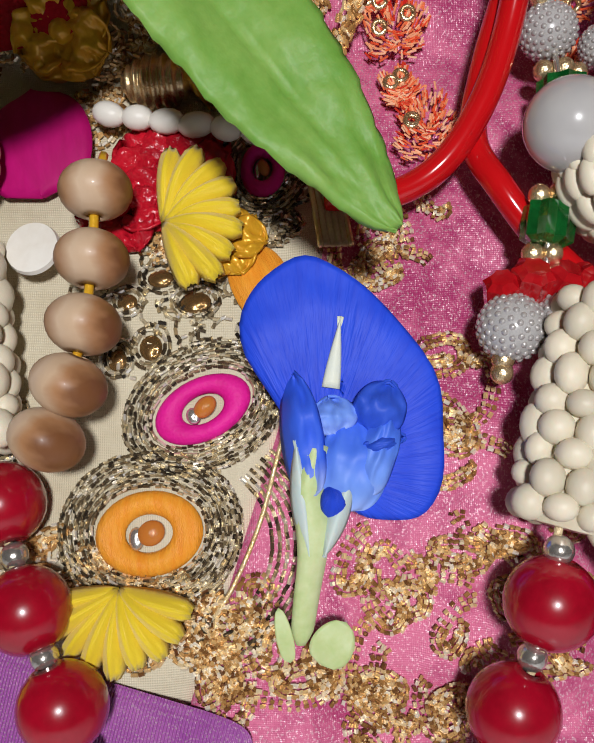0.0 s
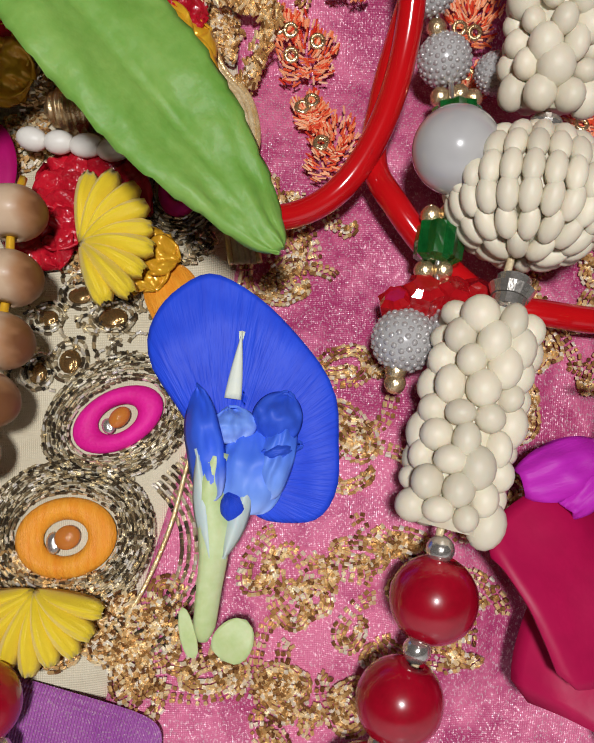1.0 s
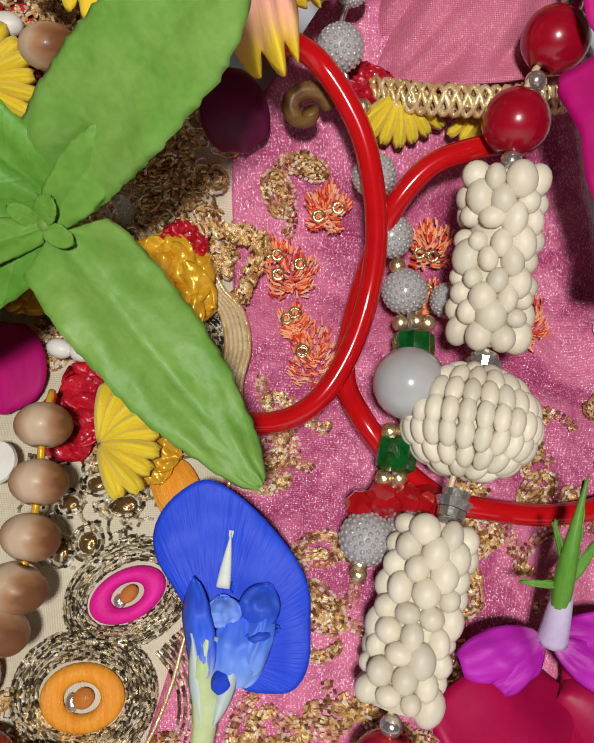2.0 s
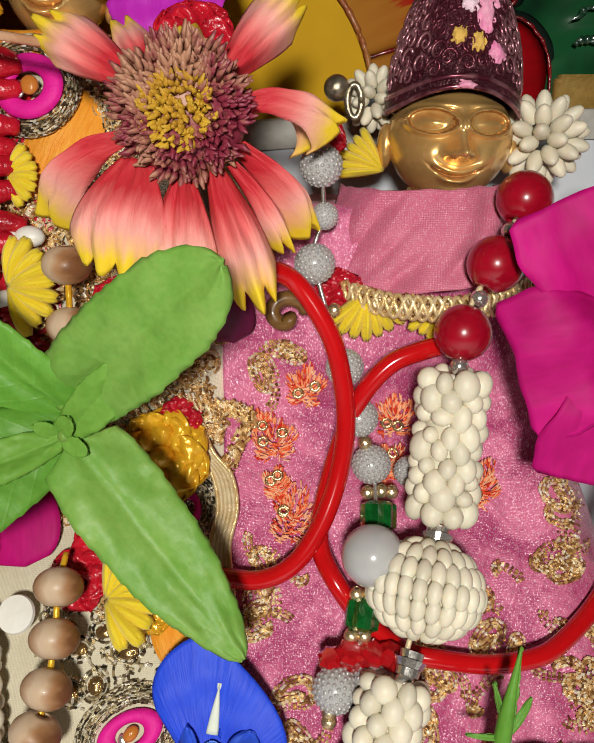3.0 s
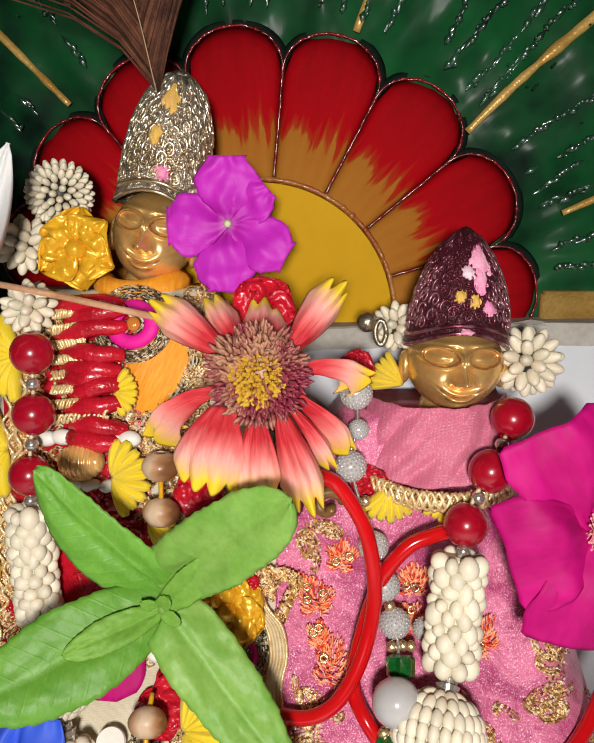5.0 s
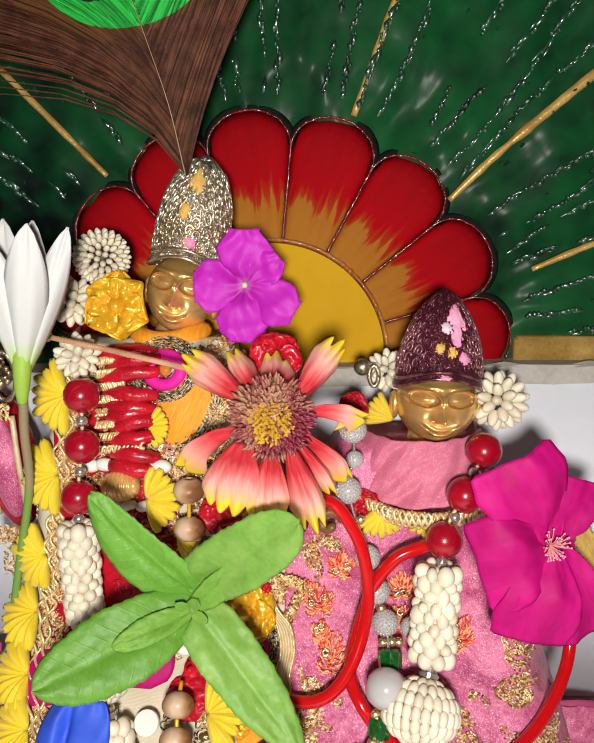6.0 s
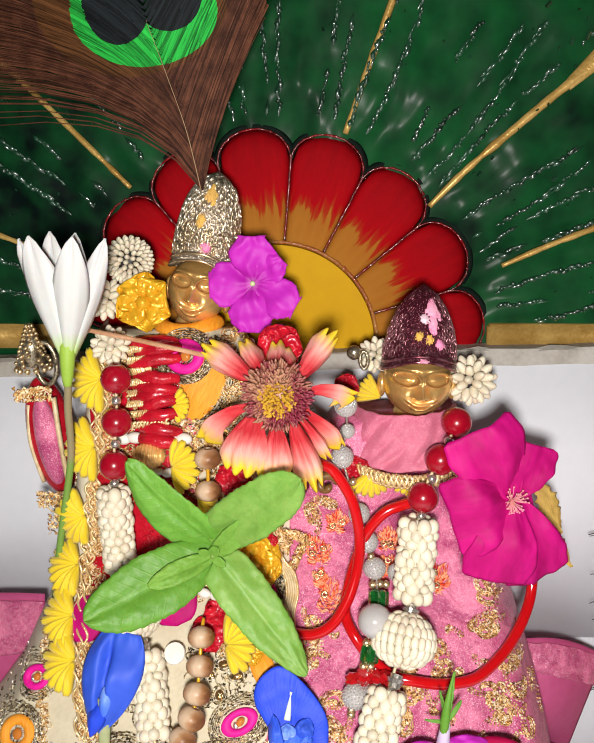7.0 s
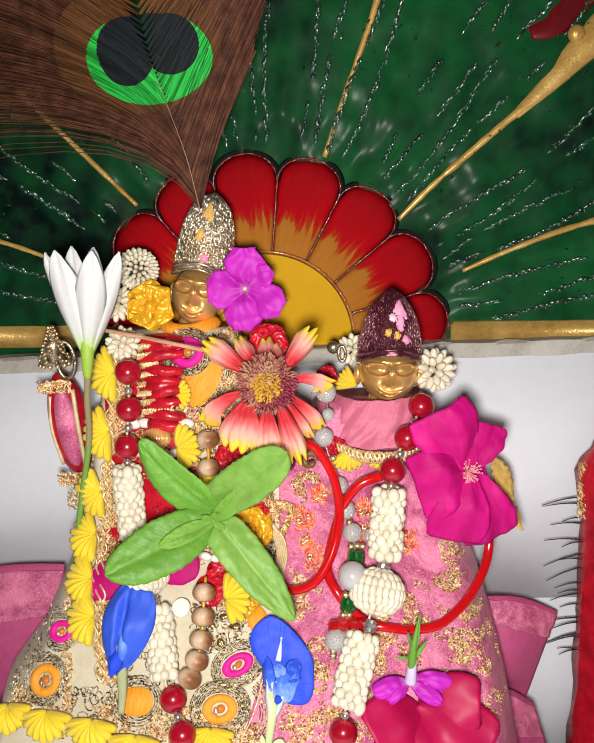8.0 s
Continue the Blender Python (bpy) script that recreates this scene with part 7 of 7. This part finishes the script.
# patches of coloured cloth on the cream dress
def patch_cloth(parent, name, x, z, w, h, material, label, turn=0.0, off=0.0012, power=2.4):
    m = on_body(x, z, off, turn)
    bm = bmesh.new()
    ring = [bm.verts.new((w * math.copysign(abs(math.cos(a)) ** (2 / power), math.cos(a)), h * math.copysign(abs(math.sin(a)) ** (2 / power), math.sin(a)), 0)) for a in np.linspace(0, math.tau, 41)[:-1]]
    top = [bm.verts.new((v.co.x * 0.9, v.co.y * 0.9, 0.0009 + 0.0003 * noise.noise(v.co * 300))) for v in ring]
    cen = bm.verts.new((0, 0, 0.0014))
    for i in range(40):
        bm.faces.new((ring[i], ring[(i + 1) % 40], top[(i + 1) % 40], top[i]))
        bm.faces.new((top[i], top[(i + 1) % 40], cen))
    part(name, bm, material, parent, label, m)


patch_cloth(cream_dress, "orange_panel", -0.0290, 0.1905, 0.0085, 0.0135, ORANGE, "orange silk panel", -28)
patch_cloth(cream_dress, "orange_panel", -0.0580, 0.0600, 0.0075, 0.0060, ORANGE, "orange silk panel")
patch_cloth(cream_dress, "orange_panel", -0.0050, 0.0890, 0.0045, 0.0065, ORANGE, "orange silk panel", 25)
patch_cloth(cream_dress, "red_strip", -0.0745, 0.1180, 0.0065, 0.0320, RED_FOIL, "red foil strip", 6)
patch_cloth(cream_dress, "red_strip", -0.0705, 0.1750, 0.0060, 0.0330, RED_FOIL, "red foil strip", 4)
patch_cloth(cream_dress, "pink_strip", -0.0700, 0.1300, 0.0030, 0.0220, HOT_PINK, "hot pink strip", 10)
patch_cloth(cream_dress, "red_panel", -0.0500, 0.1650, 0.0190, 0.0440, RED_FOIL, "red foil panel", 3, 0.0002, 5)
patch_cloth(cream_dress, "red_panel", -0.0450, 0.1480, 0.0120, 0.0100, RED_FOIL, "red foil panel", 0, 0.0004)
chest = Bits()
for i in range(150):
    x, z = random.uniform(-0.062, -0.028), random.uniform(0.118, 0.158)
    chest.patch(x, z, 0.003, 1, 0.0022, 0.0034, 0.6)
for i in range(60):
    x, z = random.uniform(-0.030, -0.004), random.uniform(0.118, 0.160)
    chest.patch(x, z, 0.003, 1, 0.0020, 0.0024, 0.6)
chest.obj("gold_embroidery", GOLD_THREAD, cream_dress, "gold thread loops on the red panel")
patch_cloth(cream_dress, "violet_lining", -0.0420, 0.0260, 0.0330, 0.0200, VIOLET_SATIN, "violet satin lining at the hem", -14, 0.0004, 14)
t = thing("collar", "orange silk collar below the brass chin", "collar")
part("band", tube([(-0.0360 + 0.0118 * math.cos(a), 0.1600 + 0.0130 * math.sin(a), 0.2135 + 0.0010 * math.cos(a * 2)) for a in np.linspace(math.pi, math.tau, 20)], 0.0034, 10, None, 0.8), ORANGE, t)
bb = Bits()
for i in range(240):
    a = math.radians(random.uniform(180, 360))
    p = Vector((-0.0330 + 0.0165 * math.cos(a), 0.1590 + 0.0165 * math.sin(a), 0.2095 + random.uniform(-0.0022, 0.0022)))
    bb.add(p, Vector((random.uniform(-1, 1), 0.1, random.uniform(-1, 1))), Vector((0, -1, 0.2)), 0.0013, 0.0003)
bb.obj("metal_edging", DARK_THREAD, t, "antique metal-thread edging")

# cream cord along the meeting of the dresses
t = thing("cord_trim", "wavy cream and gold cord along the dress edge", "cord")
path = [(-0.0015, 0.1270), (0.0005, 0.1215), (0.0045, 0.1165), (0.0060, 0.1105), (0.0045, 0.1040), (0.0055, 0.0970), (0.0062, 0.0930)]
for dx, ma in ((-0.0022, BRAID), (-0.0013, CORD), (-0.0004, CORD), (0.0005, CORD), (0.0014, CORD), (0.0022, BRAID)):
    part("strand", tube(spline([on_body(x + dx, z, 0.0026).translation for x, z in path], 8), 0.00050, 8), ma, t)
path = [(0.0055, 0.0925), (0.0018, 0.0800), (-0.0022, 0.0696), (-0.0050, 0.0610), (-0.0085, 0.0540), (-0.0115, 0.0500)]
for dx in (0.0,):
    part("strand", tube(spline([on_body(x + dx, z, 0.0010).translation for x, z in path], 8), 0.00034, 6), BRAID, t)
bb = Bits()
for i in range(500):
    k = random.random()
    x = float(np.interp(k, (0, 0.35, 0.7, 1), (-0.004, 0.0065, 0.0115, 0.0055))) + random.uniform(-0.0015, 0.0015)
    z = float(np.interp(k, (0, 0.35, 0.7, 1), (0.1350, 0.1330, 0.1310, 0.1180))) + random.uniform(-0.0016, 0.0016)
    m = on_body(x, z, 0.0022 + random.uniform(0, 0.0008))
    bb.add(m.translation, m.to_3x3() @ Vector((random.uniform(-1, 1), 1, 0.2)), m.to_3x3() @ Vector((0, 0, 1)), 0.0013, 0.0003)
bb.obj("gold_knot", GOLD_THREAD, t, "knotted gold thread")

# pink dress: stitched coral flowers, collar, braid, gold loops
coral = Bits()
for x, z, r in ((0.0165, 0.1245, 0.0052), (0.0210, 0.1090, 0.0052), (0.0240, 0.1370, 0.0045), (0.0445, 0.1290, 0.0050), (0.0170, 0.1150, 0.003), (0.0640, 0.1130, 0.0045), (0.0430, 0.1180, 0.004), (0.0360, 0.1520, 0.004), (0.0130, 0.1290, 0.0025)):
    for i in range(260):
        a, d = random.uniform(0, math.tau), r * 1.15 * math.sqrt(random.random())
        d *= 0.62 + 0.38 * abs(math.cos(a * 2.5 + x * 900)) + 0.2 * noise.noise((a, x * 300, z * 300))
        m = on_body(x + d * math.cos(a), z + d * math.sin(a), 0.0005 + random.uniform(0, 0.0007))
        coral.add(m.translation, m.to_3x3() @ Vector((0.5 * math.cos(a) + random.uniform(-0.35, 0.35), 0.7 * math.sin(a) + 0.6, 0)), m.to_3x3() @ Vector((0, 0, 1)), random.uniform(0.0009, 0.0017), 0.00017)
    for i in range(2):
        a = random.uniform(0, math.tau)
        m = on_body(x + r * 0.5 * math.cos(a), z + r * 0.5 * math.sin(a), 0.0010)
        part("sequin", tube([(0.0010 * math.cos(w), 0.0010 * math.sin(w), 0) for w in np.linspace(0, math.tau, 17)], 0.00048, 6), GOLD, pink_dress, "gold ring sequin", m)
coral.obj("coral_stitching", CORAL_THREAD, pink_dress, "coral silk stitched flowers")

zari = Bits()
for x, z, r, n in ((0.0185, 0.0960, 0.0045, 26), (0.0170, 0.0885, 0.0055, 34), (0.0125, 0.0905, 0.003, 12), (0.0240, 0.0670, 0.0065, 46), (0.0150, 0.0570, 0.0080, 70), (0.0210, 0.0470, 0.0085, 70), (-0.0030, 0.0480, 0.0060, 60), (0.0040, 0.0385, 0.0080, 70), (-0.0080, 0.0420, 0.005, 40), (0.0250, 0.0770, 0.0050, 26), (0.0320, 0.0550, 0.0060, 40), (0.0130, 0.0360, 0.008, 60), (0.0280, 0.0380, 0.008, 50),
                   (0.0820, 0.1010, 0.0075, 55), (0.0790, 0.0920, 0.0070, 50), (0.0150, 0.1420, 0.0035, 24), (0.0210, 0.1440, 0.003, 14), (0.0620, 0.0950, 0.0055, 34), (0.0700, 0.0880, 0.008, 50), (0.0880, 0.0830, 0.009, 70), (0.0930, 0.0700, 0.010, 90), (0.0980, 0.0560, 0.010, 90), (0.1000, 0.0900, 0.006, 50), (0.1040, 0.0700, 0.006, 50), (0.1080, 0.0480, 0.006, 50), (0.0940, 0.1040, 0.004, 24), (0.0850, 0.0740, 0.008, 60), (0.0800, 0.0650, 0.008, 50), (0.0540, 0.0880, 0.007, 50), (0.0480, 0.0780, 0.006, 40), (0.0560, 0.0700, 0.008, 40), (0.0260, 0.0600, 0.005, 30), (0.0850, 0.1100, 0.004, 16), (0.0400, 0.0620, 0.006, 36), (0.0350, 0.0480, 0.006, 36), (0.0560, 0.1010, 0.003, 8), (0.0140, 0.1000, 0.003, 8)):
    zari.wire_patch(x, z, r * 1.1, max(2, int(n * 0.075)), 0.0056)
zari.obj("gold_embroidery", GOLD_THREAD, pink_dress, "looped gold thread embroidery")
t = thing("collar", "pink tissue shawl folded round the neck", "collar")
bm = bmesh.new()
rows = []
for i in range(25):
    u = i / 24
    row = []
    for j in range(41):
        a = math.pi * (1.08 + 0.84 * j / 40)
        rx, ry = 0.0200 + 0.0060 * u, 0.0200 + 0.006 * u
        zz = 0.1800 - 0.0175 * u - 0.0035 * u * math.sin((a - math.pi)) + 0.0022 * u * math.cos(a)
        row.append(bm.verts.new((0.0530 + rx * math.cos(a), 0.1520 + ry * math.sin(a) + 0.0034 * noise.noise((a * 3.5 + u * 2.5, u * 2, 2)) + 0.0012 * noise.noise((a * 9 + u * 5, u * 3, 6)), zz + 0.0006 * noise.noise((a * 4, u, 5)))))
    rows.append(row)
for r0, r1 in zip(rows, rows[1:]):
    for j in range(40):
        bm.faces.new((r0[j], r0[j + 1], r1[j + 1], r1[j]))
thicken(bm, 0.0008)
part("shawl", bm, PINK_SHAWL, t)
br = Bits()
for i in range(900):
    k = random.random()
    a = math.pi * (1.10 + 0.76 * k)
    p = Vector((0.0520 + 0.0265 * math.cos(a), 0.1520 + 0.0296 * math.sin(a), 0.1615 - 0.0045 * math.sin(a - math.pi) - 0.003 * (k - 0.3) + random.uniform(-0.0024, 0.0024)))
    br.add(p, Vector((random.uniform(-1, 1), 0.1, random.uniform(-1, 1))), Vector((0, -1, 0.2)), 0.0015, 0.00034)
for k in range(3):
    line = []
    for i in range(120):
        a = math.pi * (1.10 + 0.76 * i / 119)
        w = i * 0.55 + k * 2.09
        line.append((0.0520 + 0.0268 * math.cos(a), 0.1516 + 0.0304 * math.sin(a) - 0.0007 * math.cos(w * 2), 0.1615 - 0.0045 * math.sin(a - math.pi) - 0.003 * (i / 119 - 0.3) + 0.0026 * math.sin(w)))
    part("strand", tube(line, 0.00055, 6), BRAID, t, "plaited gold strand")
br.obj("gold_braid", GOLD_THREAD, t, "gold sequin braid")
for i in range(7):
    a = math.pi * (1.12 + 0.72 * i / 6)
    part("sequin", sphere(1.0, 12, 8), GOLD, t, "gold sequin", pose(0.0520 + 0.0270 * math.cos(a), 0.1515 + 0.0304 * math.sin(a), 0.1612 - 0.0045 * math.sin(a - math.pi) - 0.003 * (i / 6 - 0.3)) @ scaled(0.0017, 0.0008, 0.0015))

# ---------------------------------------------------------------- side cloths and the neighbouring figure
def drape(label, p00, p10, p01, p11, bulge, seed):
    """A stiff piece of pink cloth with a crinkled hem band."""
    t = thing("pink_cloth", label, "cloth", "pink cloths")
    p00, p10, p01, p11 = map(Vector, (p00, p10, p01, p11))
    for name, v0, v1, lift, ma in (("panel", 0.0, 1.0, 0.0, PINK_PLAIN), ("hem", 0.72, 0.97, 0.0012, PINK)):
        bm = bmesh.new()
        rows = []
        for i in range(25):
            v = v0 + (v1 - v0) * i / 24
            row = []
            for j in range(25):
                u = j / 24
                p = (p00 * (1 - u) + p10 * u) * (1 - v) + (p01 * (1 - u) + p11 * u) * v
                p = p + Vector((0, -bulge * math.sin(math.pi * u) * math.sin(math.pi * v) - lift - (0.0012 * noise.noise((u * 12, v * 12, seed)) if lift else 0), 0.004 * math.sin(math.pi * u)))
                row.append(bm.verts.new(p))
            rows.append(row)
        for r0, r1 in zip(rows, rows[1:]):
            for j in range(24):
                bm.faces.new((r0[j], r0[j + 1], r1[j + 1], r1[j]))
        thicken(bm, 0.0008)
        part(name, bm, ma, t, "crinkled hem band" if lift else "")


drape("stiff pink satin cloth spread beside the pink dress", (0.098, 0.150, 0.020), (0.1280, 0.160, 0.0030), (0.1040, 0.152, 0.0690), (0.1450, 0.165, 0.0520), 0.008, 1)
drape("pink satin cloth at the foot of the dress", (0.095, 0.130, -0.060), (0.150, 0.150, -0.060), (0.1020, 0.140, 0.0250), (0.1300, 0.150, 0.0080), 0.008, 2)
drape("stiff pink satin cloth spread beside the cream dress", (-0.190, 0.160, -0.02), (-0.118, 0.150, -0.01), (-0.190, 0.165, 0.0760), (-0.1120, 0.155, 0.0900), 0.010, 3)

t = thing("neighbour_statue_robe", "dark red robe edge of a neighbouring figure with gold trim", "robe")
bm = bmesh.new()
rows = []
for i in range(40):
    z = -0.07 + 0.235 * i / 39
    row = []
    for j in range(14):
        a = math.pi * (0.5 + j / 13)
        rr = float(np.interp(z, (-0.07, 0.04, 0.10, 0.13, 0.165), (0.040, 0.036, 0.036, 0.040, 0.020)))
        row.append(bm.verts.new((0.195 + rr * 1.05 * math.cos(a) + 0.0012 * noise.noise((a * 4, z * 60, 3)), 0.150 + 0.02 * math.cos(a * 2), z)))
    rows.append(row)
for r0, r1 in zip(rows, rows[1:]):
    for j in range(13):
        bm.faces.new((r0[j], r0[j + 1], r1[j + 1], r1[j]))
thicken(bm, 0.002)
part("robe", bm, RED_FOIL, t)
nb = Bits()
for i in range(420):
    z = random.uniform(0.105, 0.135)
    nb.add(Vector((0.156 + random.uniform(-0.003, 0.004), 0.1665 + random.uniform(-0.003, 0.0), z)), Vector((random.uniform(-1, 1), 0, 1)), Vector((0, -1, 0)), 0.0016, 0.00035)
nb.obj("gold_trim", GOLD_THREAD, t, "gold thread trim")
bm = bmesh.new()
for i in range(19):
    z = 0.024 + 0.088 * (i / 18) + random.uniform(-0.004, 0.004)
    L = random.uniform(0.010, 0.022)
    p = Vector((0.158, 0.170, z))
    q = p + Vector((-L, random.uniform(-0.002, 0.002), random.uniform(-0.009, 0.001) * L / 0.018))
    sweep(bm, spline([p, (p + q) / 2 + Vector((0, 0, 0.0008)), q], 4), 0.00045, 5, lambda u: 1.1 - 0.7 * u)
tagged(part("black_fringe", bm, BLACK, t, "stiff black fringe hairs"), kind="stuff")

t = thing("shoulder_sleeve", "pink and maroon embroidered sleeve under the earring", "sleeve")
bm = bmesh.new()
ball(bm, pose(-0.1000, 0.157, 0.166, 0, -6, 0) @ scaled(0.0100, 0.010, 0.027), 24, 18)
part("sleeve", bm, RED_FOIL, t)
bm = bmesh.new()
ball(bm, pose(-0.0985, 0.1495, 0.166, 0, -6, 0) @ scaled(0.0056, 0.0042, 0.020), 20, 14)
part("front_panel", bm, PINK, t, "pink tissue front panel")
part("edge_cord", tube(spline([(-0.0935, 0.1475, 0.186), (-0.0925, 0.1468, 0.166), (-0.0915, 0.1480, 0.146)]), 0.0011, 8), CORD, t, "cream edge cord")
part("edge_band", tube(spline([(-0.1060, 0.1505, 0.182), (-0.1068, 0.1495, 0.166), (-0.1035, 0.1505, 0.147)]), 0.0009, 8), CORD, t, "gold cord edging")
sb = Bits()
for i in range(420):
    w = random.random()
    if w < 0.45:
        p = Vector((-0.1010 + random.uniform(-0.0085, 0.0075), 0.1455, 0.1880 + random.uniform(-0.003, 0.003)))
    elif w < 0.75:
        p = Vector((-0.0995 + random.uniform(-0.006, 0.006), 0.1465, 0.1410 + random.uniform(-0.004, 0.003)))
    else:
        p = Vector((-0.0985 + random.uniform(-0.003, 0.005), 0.145, random.uniform(0.125, 0.140)))
    sb.add(p, Vector((random.uniform(-1, 1), 0, random.uniform(-1, 1))), Vector((0, -1, 0)), 0.0016, 0.00035)
sb.obj("gold_trim", GOLD_THREAD, t, "gold thread trim")
